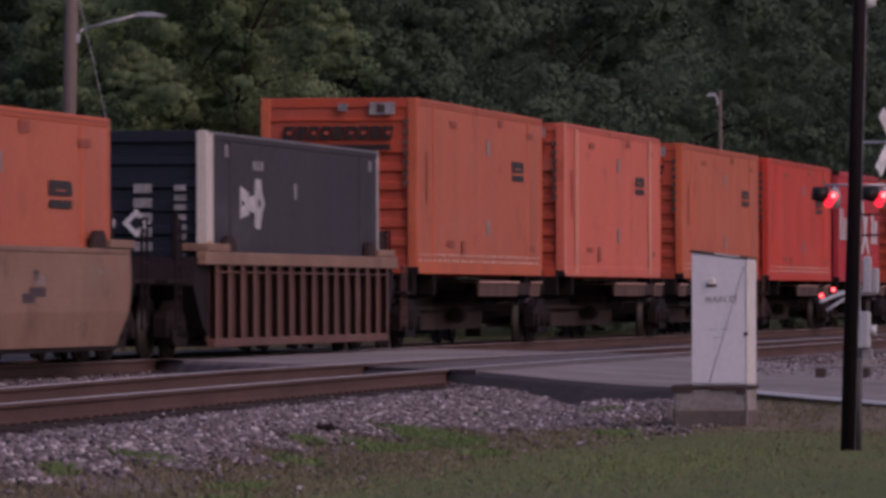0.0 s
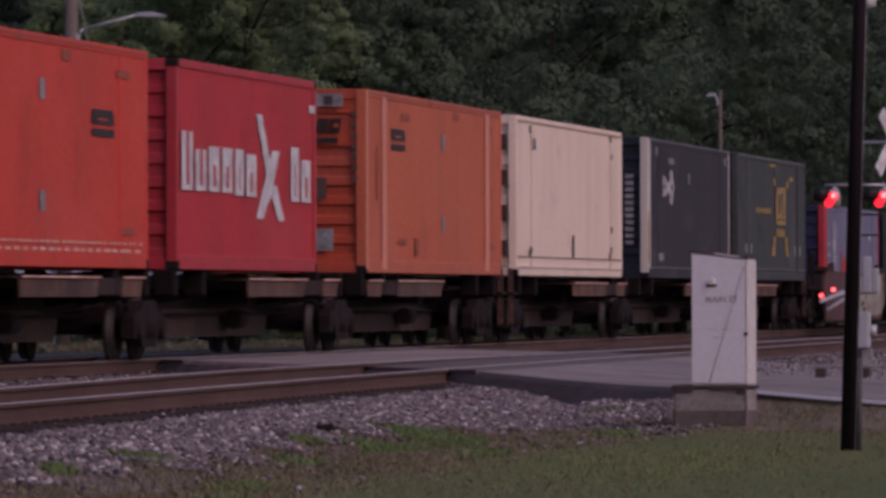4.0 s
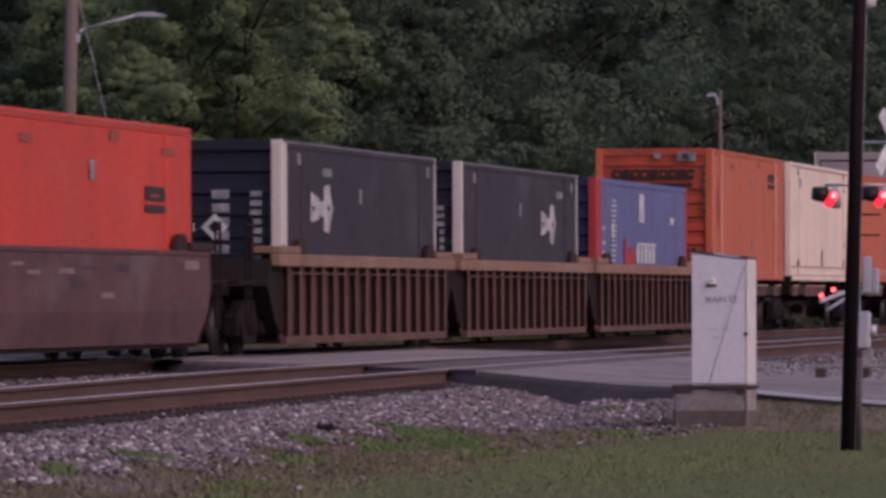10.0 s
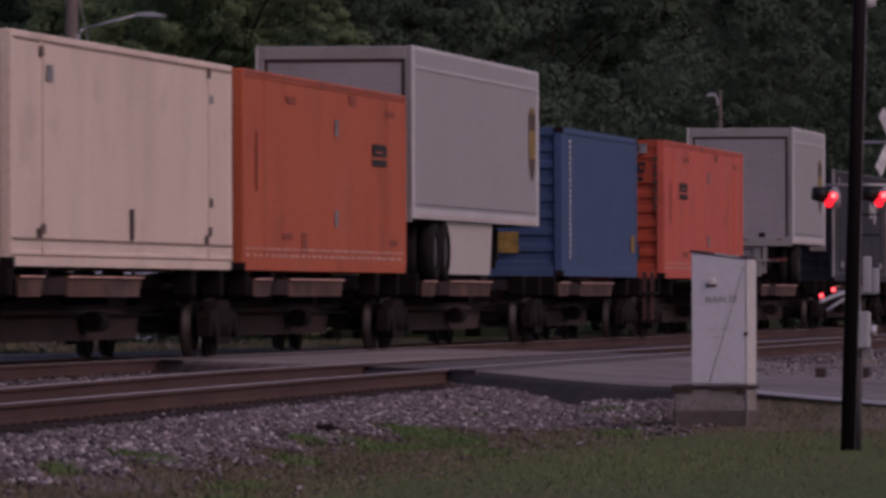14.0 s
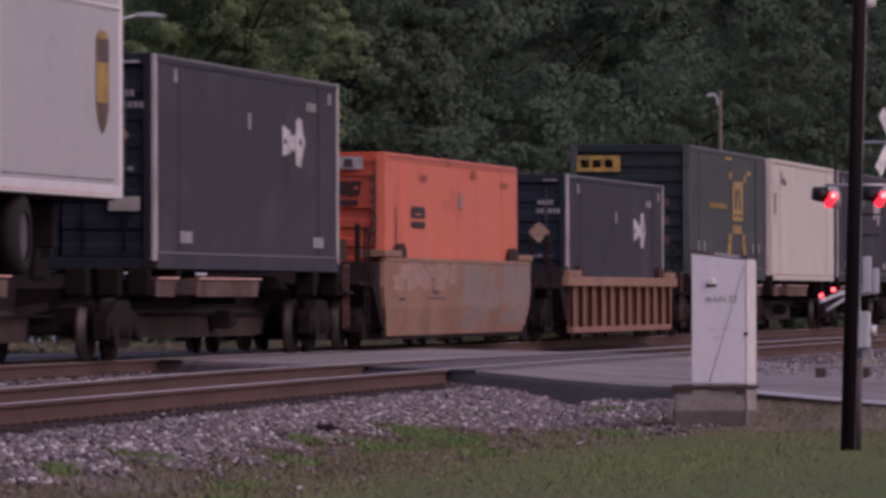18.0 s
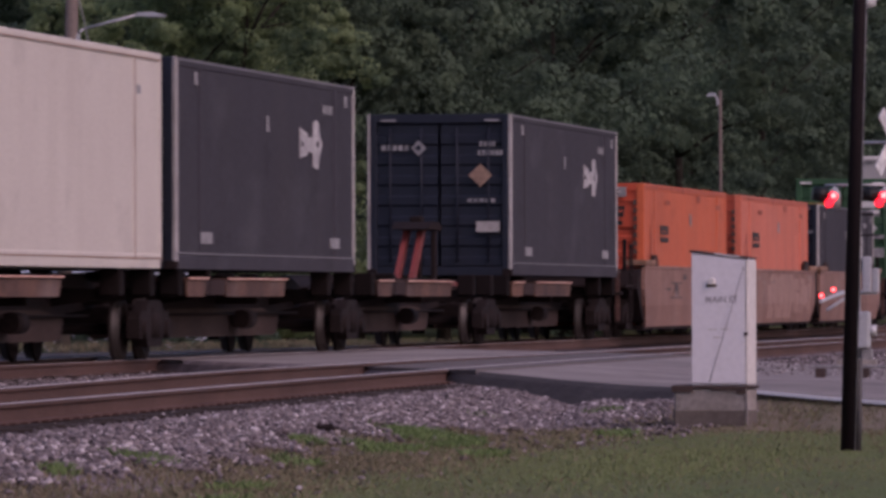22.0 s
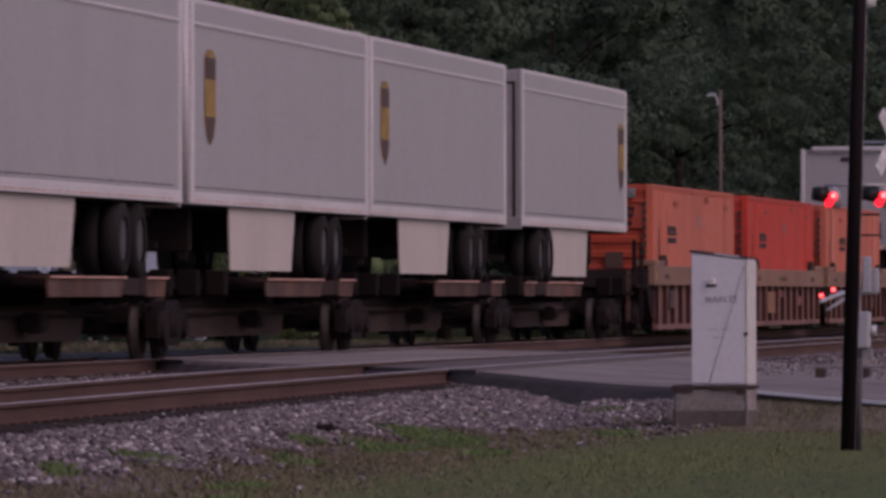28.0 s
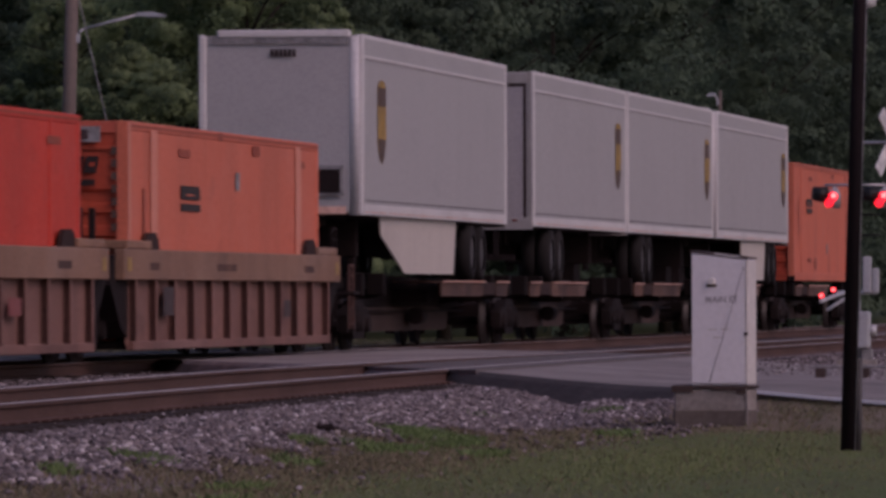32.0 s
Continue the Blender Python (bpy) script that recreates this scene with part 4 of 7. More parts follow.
# ------------------------------------------------------------------ crossing signal
MX, MY = 9.0, 124.0
sig = thing("crossing_signal", pose(MX, MY, -0.5), "silver crossing signal mast with lit red flashers", "crossing signal")
part("mast", tube((0, 0, 0), (0, 0, 5.9), 0.05, n=14), GALV, sig)
part("bell", tube((0.10, -0.02, 5.92), (0.30, -0.05, 5.90), 0.17, 0.06, n=18), WHITE, sig, "white crossing bell on the mast top")
part("base", prismed([(-0.3, 0.0), (0.3, 0.0), (0.2, 0.35), (-0.2, 0.35)], -0.3, 0.3), CONCRETE, sig)
for s in (-1, 1):
    blade = boxed(-0.62, 0.62, -0.012, 0.012, -0.115, 0.115, bevel=0.004)
    part("crossbuck_blade", blade, WHITE, sig, at=pose(0.56, -0.08 - 0.02 * s, 3.72, 0, 0, 66) @ pose(0, -0.03 * s, 0, 0, s * 48, 0))
part("bracket", tube((0.0, -0.02, 3.72), (0.56, -0.08, 3.72), 0.025, n=8), GALV, sig)
cross = part("cross_arm", tube((-0.50, -0.06, 3.06), (0.45, -0.06, 3.06), 0.022, n=10), GALV, sig)
for x in (-0.40, 0.38):
    fl = part("flasher", tube((x + 0.10, -0.06, 2.86), (x - 0.05, -0.12, 2.84), 0.17, 0.13, n=20), GALV, sig, "silver flasher housing with a black hood")
    part("hood", tube((x - 0.28, -0.18, 2.93), (x - 0.06, -0.12, 2.91), 0.10, 0.13, n=16), SIGNAL_BLACK, fl)
    part("lens", tube((x - 0.015, -0.30, 2.78), (x - 0.015, -0.27, 2.78), 0.07, n=20), RED_LAMP, fl, "glowing red lens")
    part("lens", tube((x + 0.05, -0.29, 2.88), (x + 0.05, -0.26, 2.88), 0.075, n=20), RED_LAMP, fl, "glowing red lens")
    part("lens_core", tube((x + 0.06, -0.305, 2.895), (x + 0.06, -0.292, 2.895), 0.042, n=16), RED_HOT, fl)
    part("drop_pipe", tube((x + 0.05, -0.06, 2.95), (x + 0.05, -0.06, 3.06), 0.02, n=8), GALV, fl)
part("gate_box", boxed(-0.02, 0.20, -0.2, 0.16, 0.52, 1.10, bevel=0.03), GALV, sig, "silver gate motor housing")
part("motor_cap", tube((0.18, -0.05, 0.80), (0.30, -0.05, 0.80), 0.09, n=14), GALV, sig)
part("junction_box", boxed(0.06, 0.24, -0.14, 0.1, 0.10, 0.52, bevel=0.02), PALE_GREY, sig)
for k in (0, 1):
    part("counterweight", boxed(0.10 + 0.15 * k, 0.24 + 0.12 * k, -0.28, -0.2, 1.38, 1.95 - 0.18 * k, bevel=0.02), GALV, sig)
part("support_arm", boxed(-0.30, 0.34, -0.24, -0.18, 1.36, 1.42, bevel=0.01), GALV, sig)
for z in (2.28, 2.60):
    part("step", tube((0.05, -0.05, z), (0.36, -0.05, z), 0.016, n=6), SIGNAL_BLACK, sig)
arm = part("gate_arm", tube((-0.10, -0.25, 1.42), (-0.24, -3.6, 1.26), 0.035, 0.03, n=8), GALV, sig, "grey gate arm lowered across the road")
part("arm_brace", tube((-0.10, -0.25, 1.35), (-0.42, -0.6, 1.12), 0.03, 0.025, n=8), GALV, arm)
for x, y, z in ((-0.245, -3.4, 1.345), (-0.19, -2.0, 1.435)):
    part("arm_lamp", tube((x, y - 0.05, z), (x, y + 0.02, z), 0.040, n=16), RED_LAMP, arm, "small lit red arm lamp")
    part("lamp_core", tube((x, y - 0.06, z), (x, y - 0.052, z), 0.026, n=12), RED_HOT, arm)
# low concrete barrier on blocks
bar = thing("concrete_bumper", pose(11.08, 97.9, -0.120), "low grey concrete bar on dark blocks", "barrier")
part("beam", boxed(-0.32, 0.95, -0.08, 0.08, 0.07, 0.115, bevel=0.01), PALE_GREY, bar, "pale top beam")
for s in (-0.24, 0.30, 0.84):
    part("block", boxed(s - 0.06, s + 0.06, -0.08, 0.08, -0.06, 0.072, bevel=0.008), RUST_TRIM, bar)
# a dark lump of debris on the ballast
for x, y, k in ((9.08, 69.6, 0.75), (9.21, 81.2, 0.42)):
    clod = thing("debris_block", pose(x, y, float(banked(x, y)) - 0.01, 0, 0, 20 * k), "small dark lump of debris on the ballast", "debris")
    part("lump", boxed(-0.09 * k / 0.75, 0.09 * k / 0.75, -0.06, 0.06, 0.0, 0.13 * k, bevel=0.025), SOOT, clod)


# ------------------------------------------------------------------ the train: cargo
RIVET = surface("dull_rivets", (0.17, 0.15, 0.155), bump=0.05)
STENCIL = surface("faded_stencil_paint", (0.30, 0.20, 0.17), (0.14, 0.08, 0.07), big=3.0, amount=1.0, bump=0.05)
SMUDGE = surface("dark_smudge", (0.06, 0.035, 0.035), bump=0.05)
DULL_POST = surface("dull_pale_post", (0.42, 0.385, 0.37), (0.28, 0.25, 0.24), big=1.5, amount=0.9, streak=0.3, scuff=0.3)
SEAM = surface("pale_seam_strip", (0.16, 0.15, 0.16), (0.09, 0.085, 0.09), bump=0.05)
SCRAPED = surface("scraped_pinkish_paint", (0.74, 0.46, 0.38), (0.58, 0.28, 0.2), big=2.0, amount=1.0)
MOVING = []          # (thing, place along the train)
WIDE = 1.295


def mark(parent, face, y0, y1, z0, z1, L, H, m, name="marking", label="", off=0.006):
    """A painted patch: on the side (along the length, from the leading end) or on the leading end (across)."""
    if face == "side":
        bm = boxed(WIDE + 0.002, WIDE + off, -L / 2 + y0 * L, -L / 2 + y1 * L, z0 * H, z1 * H)
    else:
        bm = boxed(-WIDE + y0 * 2 * WIDE, -WIDE + y1 * 2 * WIDE, -L / 2 - off, -L / 2 - 0.002, z0 * H, z1 * H)
    return part(name, bm, m, parent, label)


def letters(parent, face, y0, y1, z0, z1, L, H, m, count, gap=0.25):
    """Unreadable writing: a row of plain bars."""
    w = (y1 - y0) / count
    for i in range(count):
        mark(parent, face, y0 + i * w, y0 + (i + 1 - gap) * w, z0, z1, L, H, m, "writing_bar")


def container(u, L, base, H, m, label, style="sheet", end="ribs", end_m=None, post_m=None, lead_post=None, posts=True, rail_m=None, post_w=0.10):
    """A box container: side panels, roof, floor, ends, posts, rails, corner castings; door leaves with lock rods."""
    c = thing("intermodal_container", pose(0, u + L / 2, base), label, "container", "containers on the train")
    end_m, post_m, rail_m = end_m or m, post_m or m, rail_m or m
    per, dep = (0.28, 0.036) if style == "iso" else ((1.22, 0.0018) if style == "sheet" else (1.22, 0.004))
    hp = H - 0.32
    for s in (1, -1):
        me = shared(("side_panel", L, hp, style, m.name), lambda: sheet_panel(L - 0.30, hp, per, dep), m)
        part("side_panel", me, m, c, at=pose(s * (WIDE - 0.012), 0, 0.20, 0, 0, 0 if s > 0 else 180))
        me = shared(("bottom_rail", L, rail_m.name), lambda: boxed(-0.05, 0.05, -L / 2 + 0.15, L / 2 - 0.15, 0, 0.20, bevel=0.012), rail_m)
        part("bottom_rail", me, rail_m, c, at=pose(s * (WIDE - 0.045), 0, 0))
        me = shared(("top_rail", L, rail_m.name), lambda: boxed(-0.05, 0.05, -L / 2 + 0.15, L / 2 - 0.15, 0, 0.12, bevel=0.012), rail_m)
        part("top_rail", me, rail_m, c, at=pose(s * (WIDE - 0.05), 0, H - 0.12))
        if posts and L > 13:
            for e in (1, -1):
                me = shared(("stacking_post", H, post_m.name), lambda: boxed(-0.06, 0.06, -0.11, 0.11, 0.19, H - 0.10, bevel=0.01), m)
                part("stacking_post", me, m, c, at=pose(s * (WIDE - 0.055), e * (L / 2 - 1.98), 0))
    for e in (1, -1):
        pm = lead_post if (lead_post and e < 0) else post_m
        w = post_w if e < 0 else 0.10
        for s in (1, -1):
            if pm is DULL_POST:
                part("corner_post", shared(("slim_post", H, pm.name, w), lambda: boxed(-0.026, 0.026, -w, w, 0.0, H, bevel=0.01), pm), pm, c, at=pose(s * (WIDE - 0.026), e * (L / 2 - w), 0))
                part("inner_post", shared(("inner_post", H, end_m.name, w), lambda: boxed(-0.055, 0.055, -w + 0.004, w - 0.004, 0.0, H, bevel=0.01), end_m), end_m, c, at=pose(s * (WIDE - 0.109), e * (L / 2 - w), 0))
            else:
                me = shared(("corner_post", H, pm.name, w), lambda: boxed(-0.08, 0.08, -w, w, 0.0, H, bevel=0.015), pm)
                part("corner_post", me, pm, c, at=pose(s * (WIDE - 0.08), e * (L / 2 - w), 0))
            for z in (0.0, H - 0.12):
                me = shared("corner_casting", lambda: boxed(-0.085, 0.085, -0.09, 0.09, 0.0, 0.122, bevel=0.012), SOOT)
                if z == 0.0 or L < 13:
                    part("corner_casting", me, SOOT, c, at=pose(s * (WIDE - 0.078), e * (L / 2 - 0.085), z - 0.001 if z == 0 else z))
    me = shared(("roof", L, m.name), lambda: boxed(-WIDE + 0.1, WIDE - 0.1, -L / 2 + 0.1, L / 2 - 0.1, -0.04, 0.0), m)
    part("roof", me, m, c, at=pose(0, 0, H - 0.015))
    me = shared(("floor_frame", L), lambda: boxed(-WIDE + 0.1, WIDE - 0.1, -L / 2 + 0.1, L / 2 - 0.1, 0.0, 0.15), SOOT)
    part("floor_frame", me, SOOT, c, at=pose(0, 0, 0.03))
    for e in (-1, 1):
        style_e = end if e < 0 else ("ribs" if end == "door" else "door")
        turn = pose(0, e * (L / 2 - 0.06), 0, 0, 0, 0 if e < 0 else 180)
        if style_e == "louvre":
            top = round(H * 0.69, 2)
            part("end_wall", shared(("end_louvre", H, end_m.name), lambda: sheet_panel(2 * WIDE - 0.3, top - 0.16, 0.30, 0.05, "x"), end_m), end_m, c, at=turn @ pose(0, 0, 0.16))
            part("end_head", shared(("end_head", H, end_m.name), lambda: boxed(-WIDE + 0.15, WIDE - 0.15, -0.012, 0.03, top, H - 0.14), end_m), end_m, c, at=turn)
            part("head_lip", shared(("head_lip", end_m.name), lambda: boxed(-WIDE + 0.15, WIDE - 0.15, -0.05, -0.004, -0.02, 0.03, bevel=0.008), end_m), end_m, c, at=turn @ pose(0, 0, H - 0.36))
        elif style_e == "ribs":
            me = shared(("end_wall", H, end_m.name), lambda: sheet_panel(2 * WIDE - 0.3, H - 0.30, 0.32, 0.045, "x"), end_m)
            part("end_wall", me, end_m, c, at=turn @ pose(0, 0, 0.16))
        else:
            for s in (-1, 1):
                leaf = part("door_leaf", shared(("door_leaf", H, end_m.name), lambda: sheet_panel(WIDE - 0.14, H - 0.34, 0.36, 0.03, "x"), end_m), end_m, c, at=turn @ pose(s * (WIDE / 2 - 0.045), 0, 0.18))
                for k in (-0.28, 0.28):
                    part("lock_rod", shared(("lock_rod", H, end_m.name), lambda: tube((0, -0.055, 0.05), (0, -0.055, H - 0.42), 0.02, n=8), end_m), None, leaf, at=pose(k, 0, 0))
        for z in (0.0, H - 0.16):
            me = shared(("end_sill", end_m.name), lambda: boxed(-WIDE + 0.15, WIDE - 0.15, -0.04, 0.05, 0, 0.16, bevel=0.01), end_m)
            part("end_sill", me, end_m, c, at=turn @ pose(0, 0, z))
    MOVING.append((c, u + L / 2))
    return c


def rivet_row(parent, L, z, m, h=0.03, pitch=0.42, x=WIDE):
    """A broken pale line of rivets and scraped paint along a sill."""
    def make():
        bm = bmesh.new()
        r = random.Random(int(L * 100))
        n = int((L - 0.6) / pitch)
        for i in range(n):
            y = -L / 2 + 0.3 + i * pitch + r.uniform(-0.05, 0.05)
            box(bm, 0.0, 0.006, y, y + pitch * r.uniform(0.35, 0.8), -h / 2, h / 2)
        return bm
    tagged(part("rivet_strip", shared(("rivet_strip", L, m.name, h, pitch), make, m), None, parent, at=pose(x + 0.001, 0, z)), "broken row of rivets and scraped paint", kind="stuff")


def orange_box(u, base, m=None, logo_at=0.79, label="orange steel container with dark lettering blocks", lead=True, pale_rail=False, pale_posts=False, L=16.15, logo_z=0.64):
    m = m or ORANGE
    H = 2.88
    c = container(u, L, base, H, m, label, style="sheet", end="louvre", rail_m=m, post_m=m, end_m=RED_ORANGE if m is RED_ORANGE else SHADED_END_ORANGE)
    if pale_rail:
        rivet_row(c, L, 0.225, SCRAPED, 0.045, 0.55)
        rivet_row(c, L, 0.32, SCRAPED, 0.035, 0.36)
    mark(c, "side", logo_at - 0.05, logo_at + 0.045, logo_z, logo_z + 0.05, L, H, BLACK_MARK)
    mark(c, "side", logo_at - 0.05, logo_at + 0.045, logo_z - 0.055, logo_z - 0.02, L, H, BLACK_MARK)
    mark(c, "side", logo_at - 0.05, logo_at + 0.04, logo_z + 0.05, logo_z + 0.065, L, H, BLACK_MARK)
    mark(c, "side", logo_at - 0.025, logo_at + 0.015, logo_z + 0.018, logo_z + 0.026, L, H, m, "marking_gap", off=0.009)
    mark(c, "side", 0.004, 0.996, 0.975, 0.985, L, H, DARK_ORANGE_MARK, "top_seam", off=0.007)
    for y, z, w, q in ((0.33, 0.10, 0.03, 0.10), (0.62, 0.90, 0.04, 0.05), (0.44, 0.955, 0.02, 0.04), (0.07, 0.40, 0.008, 0.30)):
        mark(c, "side", y, y + w, z, z + q, L, H, DARK_ORANGE_MARK, "scrape")
    for y, z in ((0.53, 0.72), (0.53, 0.24)):
        mark(c, "side", y, y + 0.02, z, z + 0.09, L, H, PALE_GREY, "reflector")
    for y, z in ((0.22, 0.16), (0.88, 0.15), (0.24, 0.86), (0.86, 0.86)):
        mark(c, "side", y, y + 0.055, z, z + 0.035, L, H, DARK_ORANGE_MARK)
    if pale_posts:
        for y in (0.105, 0.862):
            mark(c, "side", y, y + 0.03, 0.02, 0.97, L, H, PALE_POST, "pale_post", off=0.012)
        mark(c, "side", 0.0, 0.012, 0.02, 0.99, L, H, PALE_POST, "pale_post", off=0.008)
    if lead:
        # the maker's mark: a row of slanting dark blocks with a line beneath
        for i in range(9):
            a = -WIDE + 0.36 + i * 0.205
            part("writing_bar", prismed([(a, 2.20), (a + 0.165, 2.20), (a + 0.205, 2.42), (a + 0.04, 2.42)], -L / 2 - 0.006, -L / 2 + 0.05, axis="y"), BLACK_MARK, c)
            if i % 3 != 1:
                part("writing_gap", prismed([(a + 0.075, 2.285), (a + 0.15, 2.285), (a + 0.16, 2.335), (a + 0.085, 2.335)], -L / 2 - 0.010, -L / 2 - 0.004, axis="y"), SHADED_END_ORANGE, c)
        mark(c, "end", 0.13, 0.83, 0.705, 0.735, L, H, BLACK_MARK)
        mark(c, "end", 0.70, 0.86, 0.905, 0.975, L, H, PALE_GREY, "placard", off=0.055)
        mark(c, "end", 0.745, 0.80, 0.915, 0.962, L, H, SMUDGE, "placard_print", off=0.060)
        mark(c, "end", 0.50, 0.56, 0.925, 0.97, L, H, PALE_GREY, "placard", off=0.055)
        for i in range(7):
            mark(c, "end", 0.915, 0.945, 0.50 + i * 0.058, 0.535 + i * 0.058, L, H, BROWN_MARK, "writing_bar")
        mark(c, "end", 0.60, 0.80, 0.12, 0.24, L, H, PALE_GREY if m is PALE_ORANGE or -260 < u < -170 else SMUDGE, "placard", off=0.012)
        mark(c, "end", 0.62, 0.76, 0.40, 0.52, L, H, BROWN_MARK, "placard", off=0.012)
    return c


def dark_box(u, base, logo="front", end="ribs", lead_white=True, label="dark grey container with white posts and white emblem"):
    L, H = 16.15, 2.88
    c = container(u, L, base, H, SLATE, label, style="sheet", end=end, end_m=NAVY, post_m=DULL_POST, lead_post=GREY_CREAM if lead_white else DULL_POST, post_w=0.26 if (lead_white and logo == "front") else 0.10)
    a, b = (0.17, 0.31) if logo == "front" else (0.66, 0.80)
    w = b - a

    def shape(pts, m, name, off=0.006):
        part(name, prismed([(-L / 2 + (a + w * y) * L, z * H) for y, z in pts], WIDE + off - 0.004, WIDE + off), m, c)

    shape([(0.0, 0.585), (0.0, 0.745), (0.34, 0.715), (0.34, 0.605)], EMBLEM_GREY, "emblem")
    shape([(0.34, 0.625), (0.34, 0.695), (0.60, 0.705), (0.60, 0.615)], EMBLEM_GREY, "emblem")
    shape([(0.56, 0.545), (0.56, 0.77), (0.64, 0.79), (0.80, 0.785), (0.84, 0.73), (0.95, 0.665), (0.84, 0.60), (0.78, 0.535)], EMBLEM_GREY, "emblem")
    shape([(0.69, 0.665), (0.75, 0.69), (0.81, 0.665), (0.75, 0.64)], SLATE, "emblem_gap", 0.010)
    shape([(0.06, 0.645), (0.06, 0.675), (0.16, 0.67), (0.16, 0.65)], SLATE, "emblem_gap", 0.010)
    k = 0.24 if logo == "front" else 0.80
    letters(c, "side", k, k + 0.06, 0.83, 0.875, L, H, PALE_GREY, 3)
    for y in (0.09, 0.93):
        mark(c, "side", y, y + 0.018, 0.88, 0.94, L, H, PALE_GREY, "placard")
    mark(c, "side", 0.47, 0.485, 0.70, 0.78, L, H, PALE_GREY, "reflector")
    for y in (0.12, 0.84):
        mark(c, "side", y, y + 0.06, 0.125, 0.18, L, H, PALE_GREY, "placard")
    # Thin strip along the top edge, paler than the side
    mark(c, "side", 0.012, 0.988, 0.985, 0.996, L, H, SEAM, "dusty_top_edge", off=0.007)
    mark(c, "side", 0.0, 1.0, 0.072, 0.080, L, H, SEAM, "seam_strip", off=0.008)
    if end == "door":
        letters(c, "end", 0.10, 0.30, 0.775, 0.808, L, H, PALE_GREY, 5, 0.3)
        part("end_emblem", prismed([(-0.50, 0.79 * H), (-0.36, 0.79 * H - 0.14), (-0.22, 0.79 * H), (-0.36, 0.79 * H + 0.14)], -L / 2 - 0.055, -L / 2 - 0.045, axis="y"), PALE_GREY, c)
        part("emblem_gap", prismed([(-0.42, 0.79 * H), (-0.36, 0.79 * H - 0.06), (-0.30, 0.79 * H), (-0.36, 0.79 * H + 0.06)], -L / 2 - 0.06, -L / 2 - 0.05, axis="y"), NAVY, c)
        for y0, y1, z0, z1, k in ((0.78, 0.90, 0.80, 0.83, 4), (0.77, 0.95, 0.745, 0.775, 6), (0.70, 0.90, 0.455, 0.475, 5)):
            letters(c, "end", y0, y1, z0, z1, L, H, PALE_GREY, k, 0.3)
        mark(c, "end", 0.76, 0.92, 0.27, 0.335, L, H, DULL_POST, "placard", off=0.05)
        for y in (0.10, 0.82):
            mark(c, "end", y, y + 0.10, 0.955, 0.967, L, H, PALE_GREY, "placard", off=0.05)
        bm = prismed([(-0.21 + 0.75, 0.62 * H), (0.75, 0.62 * H - 0.21), (0.96, 0.62 * H), (0.75, 0.62 * H + 0.21)], -L / 2 - 0.055, -L / 2 - 0.045, axis="y")
        part("hazard_diamond", bm, TAN_SEAM, c, "faded tan diamond placard")
    else:
        for i in range(5):
            mark(c, "end", 0.60, 0.70, 0.42 + i * 0.07, 0.465 + i * 0.07, L, H, PALE_GREY, "writing_bar")
        for i in range(11):
            mark(c, "end", 0.82, 0.885, 0.24 + i * 0.047, 0.268 + i * 0.047, L, H, PALE_GREY, "writing_bar")
        bm = prismed([(0.10, 1.6), (0.30, 1.40), (0.50, 1.6), (0.30, 1.80)], -L / 2 - 0.008, -L / 2 - 0.002, axis="y")
        part("end_emblem", bm, WHITE, c)
        part("emblem_gap", prismed([(0.20, 1.6), (0.30, 1.50), (0.40, 1.6), (0.30, 1.70)], -L / 2 - 0.012, -L / 2 - 0.006, axis="y"), NAVY, c)
        mark(c, "end", 0.28, 0.50, 0.535, 0.575, L, H, WHITE, "emblem")
        if logo == "front":
            mark(c, "side", 0.002, 0.016, 0.10, 0.47, L, H, YELLOW, "placard", off=0.01)
    return c


